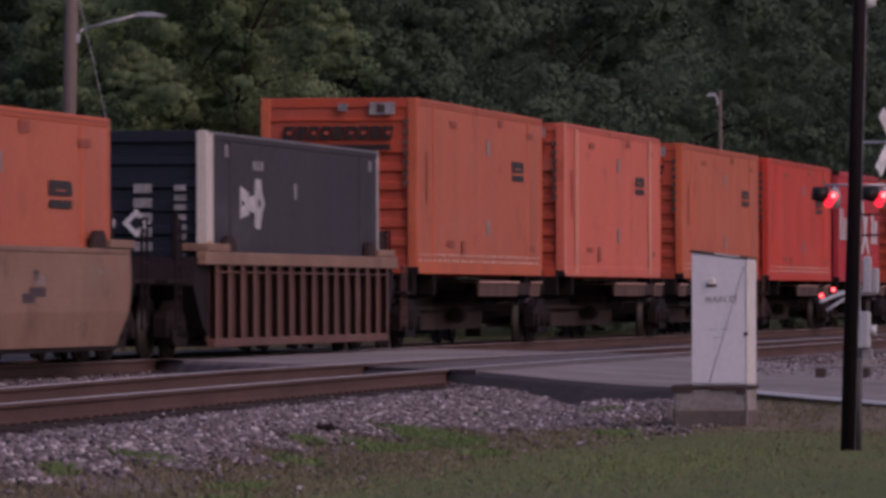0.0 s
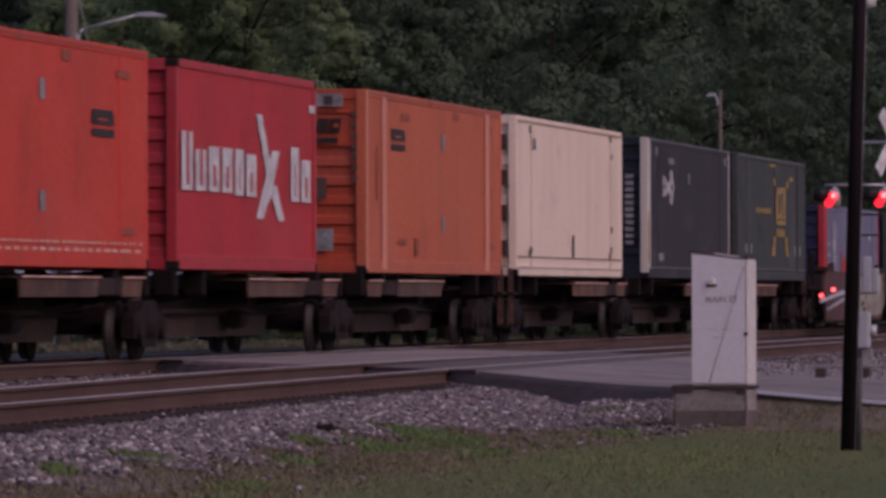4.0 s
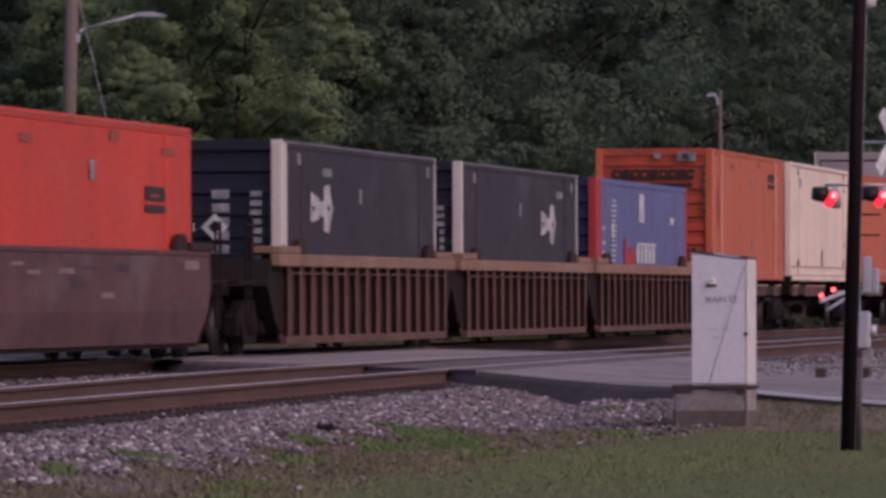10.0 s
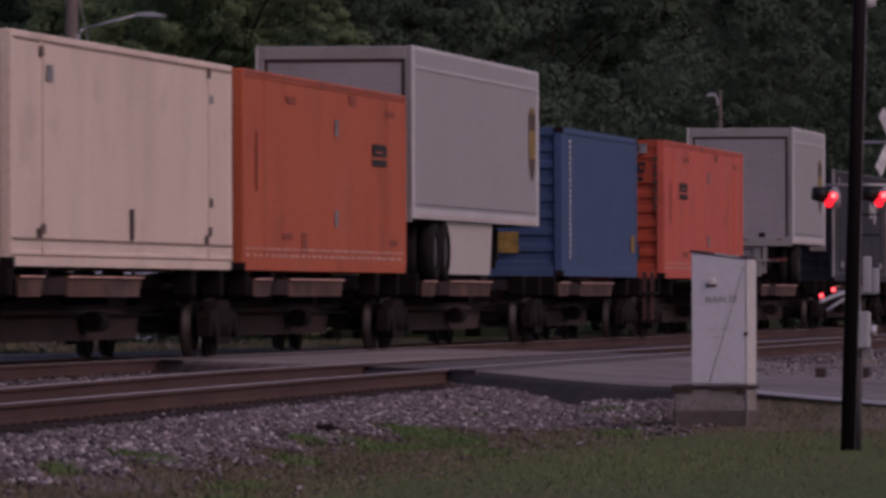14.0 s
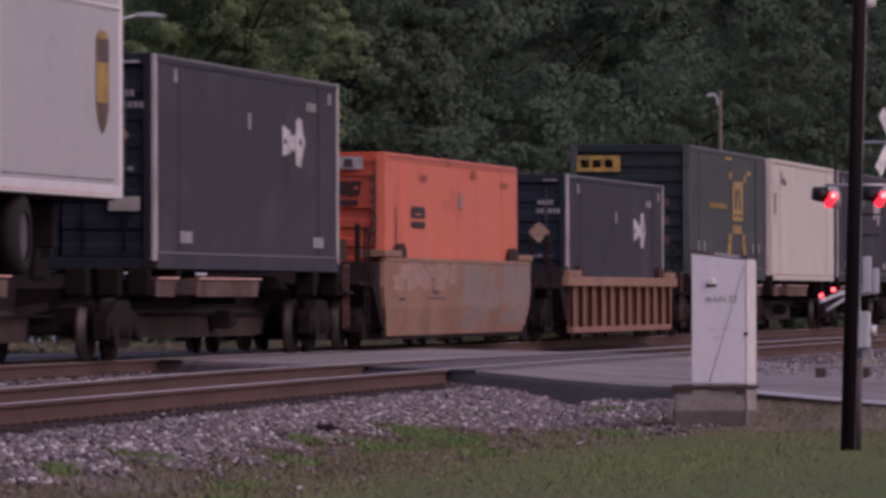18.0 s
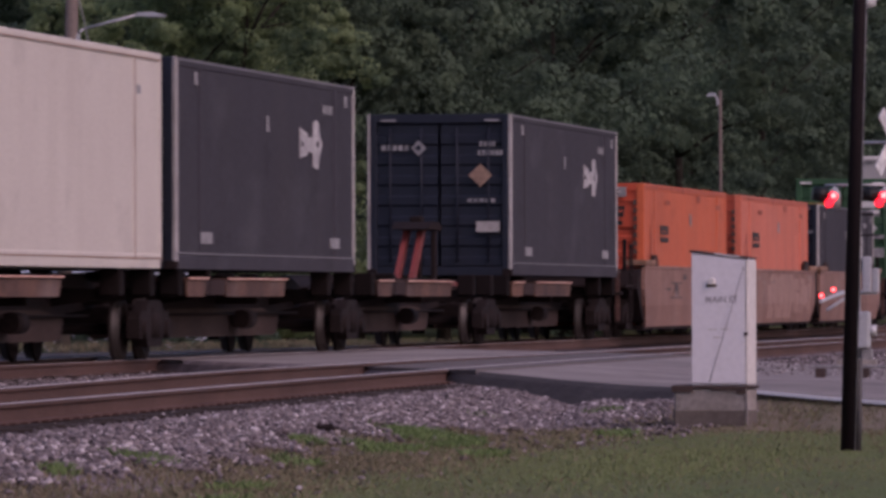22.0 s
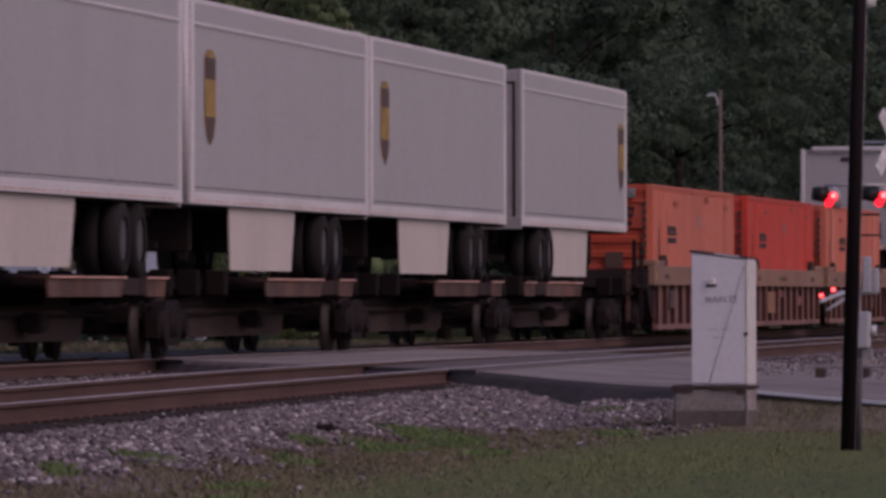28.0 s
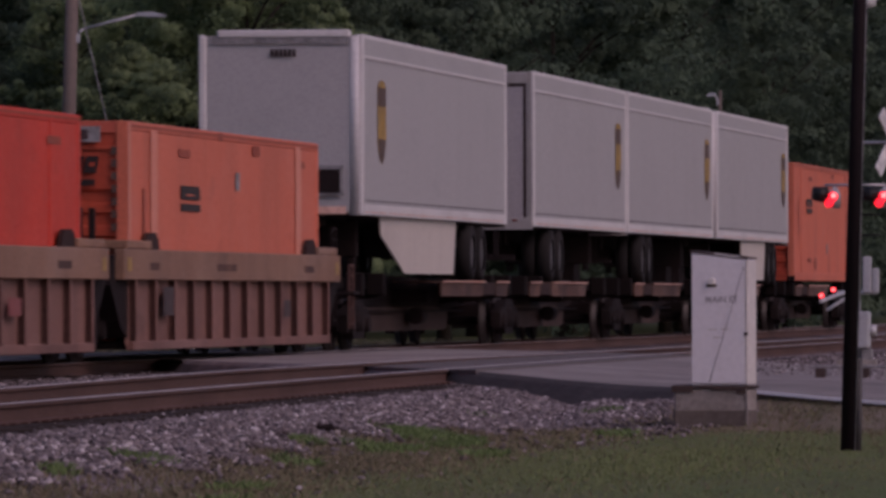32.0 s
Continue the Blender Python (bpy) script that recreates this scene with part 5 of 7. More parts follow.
def green_box(u, base, label="green-grey container with a tall yellow emblem"):
    L, H = 16.15, 2.88
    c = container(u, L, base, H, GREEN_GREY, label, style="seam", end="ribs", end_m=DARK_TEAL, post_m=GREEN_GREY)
    def shape(pts, m, name="emblem", off=0.006):
        part(name, prismed([(-L / 2 + y * L, z * H) for y, z in pts], WIDE + off - 0.004, WIDE + off), m, c)

    shape([(0.545, 0.46), (0.685, 0.46), (0.688, 0.775), (0.56, 0.765), (0.545, 0.70)], YELLOW)
    shape([(0.575, 0.56), (0.60, 0.545), (0.612, 0.66), (0.60, 0.72), (0.578, 0.70)], GREEN_GREY, "emblem_gap", 0.009)
    shape([(0.618, 0.70), (0.640, 0.73), (0.655, 0.56), (0.640, 0.53)], GREEN_GREY, "emblem_gap", 0.009)
    shape([(0.560, 0.49), (0.612, 0.50), (0.605, 0.515), (0.560, 0.505)], GREEN_GREY, "emblem_gap", 0.009)
    shape([(0.625, 0.50), (0.668, 0.49), (0.672, 0.505), (0.630, 0.52)], GREEN_GREY, "emblem_gap", 0.009)
    for a, b, z0, z1 in ((0.505, 0.532, 0.78, 0.84), (0.70, 0.73, 0.77, 0.825), (0.745, 0.80, 0.83, 0.865), (0.45, 0.54, 0.93, 0.955)):
        mark(c, "side", a, b, z0, z1, L, H, YELLOW)
    for f in (-1, 1):
        q = 0.605 + f * 0.092
        shape([(q - 0.018, 0.30), (q + 0.018, 0.30), (q + 0.020, 0.355), (q - 0.012, 0.36)], YELLOW)
        shape([(q - 0.032 * (f < 0) - 0.004, 0.20), (q + 0.030 * (f > 0) + 0.012, 0.20), (q + 0.018, 0.29), (q - 0.022, 0.29)], YELLOW)
    for y in (0.128, 0.869):
        mark(c, "side", y, y + 0.006, 0.04, 0.98, L, H, SMUDGE, "post_seam", off=0.0075)
    mark(c, "side", 0.53, 0.533, 0.50, 0.97, L, H, SMUDGE, "post_seam", off=0.0075)
    letters(c, "side", 0.55, 0.68, 0.36, 0.425, L, H, YELLOW, 4, 0.2)
    letters(c, "side", 0.25, 0.47, 0.545, 0.585, L, H, YELLOW, 10, 0.3)
    for a in (0.1, 0.17, 0.82, 0.9):
        mark(c, "side", a, a + 0.02, 0.21, 0.29, L, H, PALE_GREY, "writing_bar")
    mark(c, "side", 0.012, 0.988, 0.985, 0.996, L, H, SEAM, "dusty_top_edge", off=0.007)
    mark(c, "side", 0.0, 1.0, 0.085, 0.093, L, H, SEAM, "seam_strip", off=0.008)
    mark(c, "end", 0.06, 0.42, 0.80, 0.92, L, H, YELLOW, "emblem")
    letters(c, "end", 0.09, 0.39, 0.83, 0.89, L, H, DARK_TEAL, 3, 0.3)
    for z in (0.56, 0.42, 0.28):
        mark(c, "end", 0.74, 0.83, z - 0.02, z + 0.04, L, H, BROWN_MARK, "placard")
    return c


def cream_box(u, base, m=None, label="cream container with vertical posts and rust marks"):
    L, H = 16.15, 2.88
    m = m or CREAM
    c = container(u, L, base, H, m, label, style="sheet", end="door", post_m=m, end_m=m)
    mark(c, "side", 0.0, 1.0, 0.045, 0.052, L, H, TAN_SEAM, "seam_strip", off=0.012)
    mark(c, "side", 0.004, 0.996, 0.965, 0.972, L, H, TAN_SEAM, "top_seam", off=0.008)
    if m is CREAM:
        mark(c, "side", 0.0, 1.0, 0.115, 0.123, L, H, TAN_SEAM, "seam_strip", off=0.008)
        mark(c, "side", 0.50, 0.516, 0.13, 0.27, L, H, RUST_TRIM, "rust_mark")
        for a, z in ((0.1, 0.12), (0.115, 0.14), (0.86, 0.12), (0.875, 0.16), (0.88, 0.30), (0.11, 0.90), (0.87, 0.92)):
            mark(c, "side", a, a + 0.018, z, z + 0.045, L, H, RUST_TRIM, "rust_mark")
    else:
        for a, z, q in ((0.13, 0.80, 0.10), (0.165, 0.80, 0.05), (0.19, 0.79, 0.05)):
            mark(c, "side", a, a + 0.018, z, z + q, L, H, SMUDGE, "marking")
        for i in range(5):
            mark(c, "side", 0.03, 0.055, 0.55 + i * 0.035, 0.575 + i * 0.035, L, H, SMUDGE, "writing_bar")
    mark(c, "side", 0.14, 0.165, 0.80, 0.87, L, H, PALE_GREY, "placard")
    mark(c, "side", 0.88, 0.90, 0.80, 0.84, L, H, PALE_GREY, "placard")
    for y in (0.118, 0.872):
        mark(c, "side", y, y + 0.004, 0.04, 0.97, L, H, TAN_SEAM, "post_seam", off=0.007)
    for z in (0.12, 0.34, 0.56, 0.78):
        mark(c, "end", 0.80, 0.93, z, z + 0.10, L, H, SMUDGE, "hinge", off=0.03)
    return c


def violet_box(u, base, paint=None, label="violet-blue container with red leading posts"):
    L, H = 16.15, 2.88
    c = container(u, L, base, H, paint or VIOLET_BLUE, label, style="seam", end="ribs", end_m=DARK_BLUE, post_m=RED, lead_post=RED, post_w=0.42)
    for i in range(13):
        w = 0.028 + 0.006 * ((i * 5) % 4)
        mark(c, "side", 0.172 - w * 0.5, 0.172 + w * 0.8, 0.44 + i * 0.034, 0.452 + i * 0.034, L, H, WHITE, "writing_bar")
    mark(c, "side", 0.155, 0.178, 0.60, 0.70, L, H, WHITE, "emblem")
    mark(c, "side", 0.45, 0.50, 0.72, 0.92, L, H, WHITE, "placard")
    mark(c, "side", 0.04, 0.085, 0.22, 0.45, L, H, WHITE, "placard")
    for z in (0.48, 0.55, 0.65):
        mark(c, "side", 0.06, 0.085, z, z + 0.025, L, H, WHITE, "writing_bar")
    mark(c, "side", 0.80, 0.84, 0.72, 0.77, L, H, WHITE, "placard")
    mark(c, "side", 0.288, 0.315, 0.40, 0.60, L, H, RED, "emblem")
    mark(c, "side", 0.315, 0.40, 0.40, 0.50, L, H, RED, "emblem")
    mark(c, "side", 0.34, 0.385, 0.50, 0.54, L, H, RED, "emblem")
    letters(c, "side", 0.42, 0.635, 0.43, 0.55, L, H, WHITE, 5, 0.35)
    mark(c, "side", 0.42, 0.635, 0.555, 0.575, L, H, WHITE, "emblem", off=0.009)
    return c


def trailer(u, L, reverse=False, logo=0.08, label="pale grey highway trailer with a shield emblem", skirt=True, slant=0.0, span=None):
    """A highway trailer on a spine platform: box, rails, roof cap, doors or nose, skirt, tandem wheels, landing leg."""
    t = thing("highway_trailer", pose(0, u + L / 2, 1.10), label, "trailer", "trailers on the train")
    z0, z1 = 1.02, 3.84
    h = z1 - z0
    f = 1 if not reverse else -1
    for s in (1, -1):
        part("side_panel", shared(("trailer_side", L), lambda: sheet_panel(L - 0.16, h - 0.46, 1.22, 0.0012), TRAILER), TRAILER, t, at=pose(s * (WIDE - 0.008), 0, z0 + 0.16, 0, 0, 0 if s > 0 else 180))
        part("bottom_rail", shared(("trailer_sill", L), lambda: boxed(-0.03, 0.03, -L / 2 + 0.06, L / 2 - 0.06, 0, 0.17, bevel=0.01), TRAILER_TRIM), None, t, at=pose(s * (WIDE - 0.025), 0, z0))
        part("upper_band", shared(("trailer_band", L), lambda: boxed(-0.02, 0.02, -L / 2 + 0.06, L / 2 - 0.06, 0, 0.26), TRAILER), None, t, at=pose(s * (WIDE - 0.03), 0, z1 - 0.32))
        part("band_trim", shared(("trailer_trim", L), lambda: boxed(-0.02, 0.02, -L / 2 + 0.06, L / 2 - 0.06, 0, 0.045, bevel=0.008), TRAILER_TRIM), None, t, at=pose(s * (WIDE - 0.015), 0, z1 - 0.36))
        part("band_groove", shared(("trailer_gap", L), lambda: boxed(-0.004, 0.004, -L / 2 + 0.08, L / 2 - 0.08, 0, 0.02), LETTER_GREY), None, t, at=pose(s * (WIDE - 0.004), 0, z1 - 0.385))
        part("top_rail", shared(("trailer_top", L), lambda: boxed(-0.025, 0.025, -L / 2 + 0.06, L / 2 - 0.06, 0, 0.08, bevel=0.012), TRAILER_TRIM), None, t, at=pose(s * (WIDE - 0.03), 0, z1 - 0.07))
        for e in (-1, 1):
            if e == f:
                part("corner_post", shared("trailer_post_front", lambda: boxed(-0.018, 0.018, -0.11, 0.11, 0, h, bevel=0.01), TRAILER_TRIM), None, t, at=pose(s * (WIDE - 0.015), e * (L / 2 - 0.11), z0))
                part("rear_post", shared("trailer_post_rear", lambda: boxed(-0.05, 0.05, -0.10, 0.10, 0, h, bevel=0.015), REAR_FRAME), None, t, at=pose(s * (WIDE - 0.085), e * (L / 2 - 0.108), z0))
            else:
                part("corner_post", shared("trailer_post", lambda: boxed(-0.06, 0.06, -0.11, 0.11, 0, h, bevel=0.02), TRAILER_TRIM), None, t, at=pose(s * (WIDE - 0.057), e * (L / 2 - 0.11), z0))
    part("roof", shared(("trailer_roof", L), lambda: boxed(-WIDE + 0.05, WIDE - 0.05, -L / 2 + 0.05, L / 2 - 0.05, -0.03, 0.0), TRAILER), None, t, at=pose(0, 0, z1 - 0.005))
    part("floor_frame", shared(("trailer_floor", L), lambda: boxed(-WIDE + 0.1, WIDE - 0.1, -L / 2 + 0.1, L / 2 - 0.1, 0, 0.14), SOOT), None, t, at=pose(0, 0, z0 - 0.02))
    for s in (1, -1):
        for j in range(4):
            part("roof_marker", shared("roof_marker", lambda: boxed(-0.03, 0.03, -0.16, 0.16, 0, 0.05, bevel=0.012), RUST_TRIM), None, t, at=pose(s * (WIDE - 0.06), -L / 2 + L * (j + 0.5) / 4, z1 - 0.002))
    rivet_row(t, L, z0 + 0.235, RIVET, 0.022, 0.24, WIDE - 0.006)
    rivet_row(t, L, z0 + 0.05, SCRAPED, 0.02, 0.5, WIDE + 0.005)
    nose, tail = -f, f
    part("nose_panel", shared("trailer_nose", lambda: boxed(-WIDE + 0.11, WIDE - 0.11, -0.02, 0.02, 0.05, h - 0.05), TRAILER), None, t, at=pose(0, nose * (L / 2 - 0.05), z0))
    if nose < 0:
        part("connector_box", boxed(0.55, 0.95, -L / 2 - 0.05, -L / 2 - 0.02, z0 + 0.35, z0 + 0.72, bevel=0.01), SOOT, t, "dark grimy air-line connector box")
        part("nose_cap", boxed(-WIDE + 0.3, WIDE - 0.2, -L / 2 - 0.03, -L / 2 + 0.2, z1 - 0.04, z1 + 0.08, bevel=0.02), TRAILER_TRIM, t, "pale raised cap over the nose")
        part("corner_round", tube((WIDE - 0.11, -L / 2 + 0.10, z0), (WIDE - 0.11, -L / 2 + 0.10, z1 - 0.02), 0.118, n=16), TRAILER_TRIM, t, "rounded pale nose corner")
        part("connector_frame", boxed(0.50, 1.0, -L / 2 - 0.035, -L / 2 - 0.015, z0 + 0.30, z0 + 0.78, bevel=0.005), PALE_GREY, t)
        mark(t, "end", 0.10, 0.90, (z0 + 0.02) / 2.88, (z0 + 0.14) / 2.88, L, 2.88, SCRAPED, "scraped_sill")
        letters(t, "end", 0.44, 0.60, (z1 - 0.34) / 2.88, (z1 - 0.22) / 2.88, L, 2.88, BLACK_MARK, 6)
        mark(t, "end", 0.08, 0.92, (z1 - 0.14) / 2.88, (z1 - 0.03) / 2.88, L, 2.88, PALE_GREY, "marker_strip")
    rear = tail * (L / 2 - 0.04)
    turn = pose(0, rear, z0, 0, 0, 0 if tail < 0 else 180)
    shut = part("shutter_door", shared("shutter_door", lambda: boxed(-WIDE + 0.16, WIDE - 0.16, -0.01, 0.03, 0.16, h - 0.22), SHUTTER), None, t, at=turn)
    for i in range(5):
        part("door_slat_joint", shared("door_slat_joint", lambda: boxed(-WIDE + 0.17, WIDE - 0.17, -0.016, -0.008, 0, 0.012), LETTER_GREY), None, shut, at=pose(0, 0, 0.5 + i * 0.41))
    part("door_header", shared("door_header", lambda: boxed(-WIDE + 0.12, WIDE - 0.12, -0.04, 0.05, h - 0.22, h - 0.02, bevel=0.01), REAR_FRAME), None, t, at=turn)
    part("rear_sill", shared("rear_sill", lambda: boxed(-WIDE + 0.02, WIDE - 0.02, -0.05, 0.06, -0.06, 0.16, bevel=0.01), REAR_FRAME), None, t, at=turn)
    if L < 10:
        part("underrun_panel", boxed(-0.88, 0.62, 0.10, 0.14, -0.72, -0.06, bevel=0.01), SHUTTER, t, "dirty grey panel under the rear sill", at=turn)
        for k in (-0.78, 0.30):
            part("panel_post", boxed(k, k + 0.20, 0.02, 0.10, -0.80, -0.06, bevel=0.015), REAR_FRAME, t, at=turn)
        part("reflector_strip", boxed(0.70, 1.15, -0.03, -0.01, -0.42, -0.36), HITCH_RED, t, at=turn)
        for x, z, w in ((-0.62, 0.14, 0.20), (-0.1, 0.16, 0.12), (0.45, 0.15, 0.16)):
            part("door_latch", boxed(x, x + w, -0.05, -0.012, z, z + 0.12, bevel=0.01), SOOT, t, at=turn)
    for x0, x1, q0, q1 in ((-WIDE + 0.14, -WIDE + 0.19, 0.16, h - 0.22), (WIDE - 0.19, WIDE - 0.14, 0.16, h - 0.22), (-WIDE + 0.19, WIDE - 0.19, h - 0.27, h - 0.22)):
        part("door_seal", shared(("door_seal", x0, q0), lambda: boxed(x0, x1, -0.018, -0.006, q0, q1), RUST_TRIM), None, t, at=turn)
    for k in (-0.95, -0.12, 0.0, 0.12, 0.95):
        part("tail_light", shared("tail_light", lambda: boxed(-0.05, 0.05, -0.065, -0.045, 0.09, 0.13, bevel=0.006), HITCH_RED), None, t, at=turn @ pose(k, 0, 0))
    bumper = part("rear_bumper", shared(("rear_bumper", L < 10), lambda: boxed(-0.95, 0.95, -0.03, 0.03, *((-0.44, -0.38) if L < 10 else (-0.62, -0.52)), bevel=0.01), REAR_FRAME if L < 10 else TRUCK_STEEL), None, t, at=turn)
    for k in (-0.6, 0.6):
        part("bumper_post", shared(("bumper_post", L < 10), lambda: boxed(-0.05, 0.05, -0.03, 0.03, -0.36 if L < 10 else -0.55, -0.02), REAR_FRAME if L < 10 else TRUCK_STEEL), None, bumper, at=pose(k, 0, 0))
    # tandem wheels near the tail
    tand = tail * (L / 2 - (2.0 if L < 10 else 3.6))
    for k in ((0,) if L < 10 else (-0.62, 0.62)):
        ax = part("axle", shared("trailer_axle", lambda: tube((-0.9, 0, 0.5), (0.9, 0, 0.5), 0.07, n=8), SOOT), None, t, at=pose(0, tand + k, 0))
        for s in (-1, 1):
            for q in (0.86, 1.14):
                w = part("tyre", shared("trailer_tyre", lambda: tyre_mesh(), [RUBBER, RIM]), None, ax, at=pose(s * q, 0, 0.5))
    part("bogie_frame", shared("bogie_frame", lambda: boxed(-0.5, 0.5, -1.5, 1.5, 0.7, 1.02, bevel=0.02), SOOT), None, t, at=pose(0, tand, 0))
    if skirt:
        near, far = span or ((3.6, 9.5) if f > 0 else (5.75, min(11.65, L - 4.2)))
        a = -f * (L / 2 - near)
        b = -f * (L / 2 - far)
        y0, y1 = min(a, b), max(a, b)
        pts = [(y0, 1.01), (y1, 1.01), (y1 - (0.35 if f > 0 else 0.3), 0.12), (y0 + (0.12 if f > 0 else 0.35) + slant, 0.12)]
        if slant:
            pts.append((y0 + 0.1, 0.72))
        for s in (1, -1):
            part("side_skirt", prismed(pts, s * 1.19 - 0.012, s * 1.19 + 0.012), SKIRT, t, "grimy off-white side skirt")
    leg = -f * (L / 2 - 2.4)
    for s in (-1, 1):
        part("landing_leg", shared("landing_leg", lambda: boxed(-0.06, 0.06, -0.06, 0.06, 0.25, 1.02, bevel=0.01), SOOT), None, t, at=pose(s * 0.75, leg, 0))
    part("landing_gear_box", shared("landing_gear_box", lambda: boxed(-0.85, 0.85, -0.10, 0.10, 0.38, 0.96, bevel=0.02), SOOT), None, t, at=pose(0, leg, 0))
    part("hitch_stand", shared("hitch_stand", lambda: prismed([(-0.55, 0.0), (0.55, 0.0), (0.35, 0.87), (-0.35, 0.87)], -0.40, 0.40), SOOT), None, t, "dark stand under the trailer nose", at=pose(0, -f * (L / 2 - 0.9), 0))
    part("slider_box", shared("slider_box", lambda: boxed(-0.62, 0.62, -0.9, 0.9, 0.42, 0.70, bevel=0.02), SOOT), None, t, at=pose(0, tand, 0))
    part("kingpin_plate", shared("kingpin_plate", lambda: boxed(-0.5, 0.5, -0.5, 0.5, 0.86, 1.0, bevel=0.02), SOOT), None, t, at=pose(0, -f * (L / 2 - 0.9), 0))
    # shield emblem
    ya = -L / 2 + logo * L
    d = 0.44
    pts = [(ya - d, z0 + 2.05), (ya - d * 0.5, z0 + 2.15), (ya + d * 0.5, z0 + 2.15), (ya + d, z0 + 2.05), (ya + d, z0 + 1.15), (ya + d * 0.6, z0 + 0.95), (ya, z0 + 0.82), (ya - d * 0.6, z0 + 0.95), (ya - d, z0 + 1.15)]
    part("emblem", prismed(pts, WIDE + 0.002, WIDE + 0.006), YELLOW, t, "faded gold shield emblem")
    part("emblem_band", boxed(WIDE + 0.006, WIDE + 0.009, ya - d * 0.97, ya + d * 0.97, z0 + 1.74, z0 + 2.04), BROWN_MARK, t)
    part("emblem_band", prismed([(ya - d * 0.97, z0 + 1.22), (ya + d * 0.97, z0 + 1.22), (ya + d * 0.58, z0 + 0.96), (ya, z0 + 0.83), (ya - d * 0.58, z0 + 0.96)], WIDE + 0.006, WIDE + 0.009), BROWN_MARK, t)
    MOVING.append((t, u + L / 2))
    return t


def tyre_mesh():
    bm = bmesh.new()
    n = 20
    prof = ((-0.12, 0.30), (-0.13, 0.40), (-0.11, 0.485), (0.11, 0.485), (0.13, 0.40), (0.12, 0.30))
    rings = [[bm.verts.new((x, r * math.cos(2 * math.pi * i / n), r * math.sin(2 * math.pi * i / n))) for i in range(n)] for x, r in prof]
    for a, b in zip(rings, rings[1:]):
        for i in range(n):
            f = bm.faces.new((a[i], a[(i + 1) % n], b[(i + 1) % n], b[i]))
            f.smooth = True
    cyl(bm, (-0.09, 0, 0), (0.09, 0, 0), 0.31, n=14, mat=1)
    return bm


# ------------------------------------------------------------------ the train: cars
WHEELSETS = []


def wheelset_mesh():
    bm = bmesh.new()
    n = 28
    for s in (-1, 1):
        prof = ((0.680, 0.44), (0.712, 0.445), (0.722, 0.42), (0.80, 0.412), (0.82, 0.405), (0.82, 0.34), (0.77, 0.32), (0.755, 0.16), (0.82, 0.13), (0.82, 0.0))
        rings = [[bm.verts.new((s * x, r * math.cos(2 * math.pi * i / n), r * math.sin(2 * math.pi * i / n))) for i in range(n)] for x, r in prof[:-1]]
        for k, (a, b) in enumerate(zip(rings, rings[1:])):
            for i in range(n):
                f = bm.faces.new((a[i], a[(i + 1) % n], b[(i + 1) % n], b[i]))
                f.smooth, f.material_index = True, 1 if k in (2, 3) else 0
        bm.faces.new(rings[-1])
        back = [[bm.verts.new((s * 0.680, r * math.cos(2 * math.pi * i / n), r * math.sin(2 * math.pi * i / n))) for i in range(n)] for r in (0.44, 0.1)]
        for i in range(n):
            bm.faces.new((back[0][i], back[0][(i + 1) % n], back[1][(i + 1) % n], back[1][i]))
        for i in range(5):
            a = 2 * math.pi * i / 5
            cyl(bm, (s * 0.815, 0.07 * math.cos(a), 0.07 * math.sin(a)), (s * 0.835, 0.07 * math.cos(a), 0.07 * math.sin(a)), 0.014, n=6)
    cyl(bm, (-1.02, 0, 0), (1.02, 0, 0), 0.075, n=12)
    bmesh.ops.recalc_face_normals(bm, faces=bm.faces[:])
    return bm


def sideframe_mesh():
    """A cast side frame: pedestals over the two axles, arched top, spring nest and bearing caps."""
    bm = bmesh.new()
    pts = [(-1.15, 0.30), (-1.17, 0.56), (-1.02, 0.66), (-0.68, 0.66), (-0.45, 0.80), (0.45, 0.80), (0.68, 0.66), (1.02, 0.66), (1.17, 0.56), (1.15, 0.30), (0.98, 0.28), (0.92, 0.42), (0.72, 0.42), (0.52, 0.18), (-0.52, 0.18), (-0.72, 0.42), (-0.92, 0.42), (-0.98, 0.28)]
    prism(bm, pts, -0.09, 0.09)
    for k in (-0.18, 0.0, 0.18):
        cyl(bm, (0.06, k, 0.30), (0.06, k, 0.62), 0.075, n=10)
    for k in (-0.85, 0.85):
        cyl(bm, (-0.02, k, 0.42), (0.15, k, 0.42), 0.13, n=12)
    return bm


def rail_truck(car, y):
    """A two-axle truck under a car: bolster with side frames and turning wheelsets."""
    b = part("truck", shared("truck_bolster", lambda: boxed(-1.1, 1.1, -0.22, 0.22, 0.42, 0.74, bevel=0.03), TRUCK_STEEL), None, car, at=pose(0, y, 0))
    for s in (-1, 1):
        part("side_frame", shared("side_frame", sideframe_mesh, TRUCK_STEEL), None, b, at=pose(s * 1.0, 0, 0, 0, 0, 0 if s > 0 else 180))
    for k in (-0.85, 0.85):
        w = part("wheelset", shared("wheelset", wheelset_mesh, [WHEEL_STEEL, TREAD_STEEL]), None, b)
        w.matrix_parent_inverse = Matrix.Translation((0, k, 0.42))
        WHEELSETS.append(w)


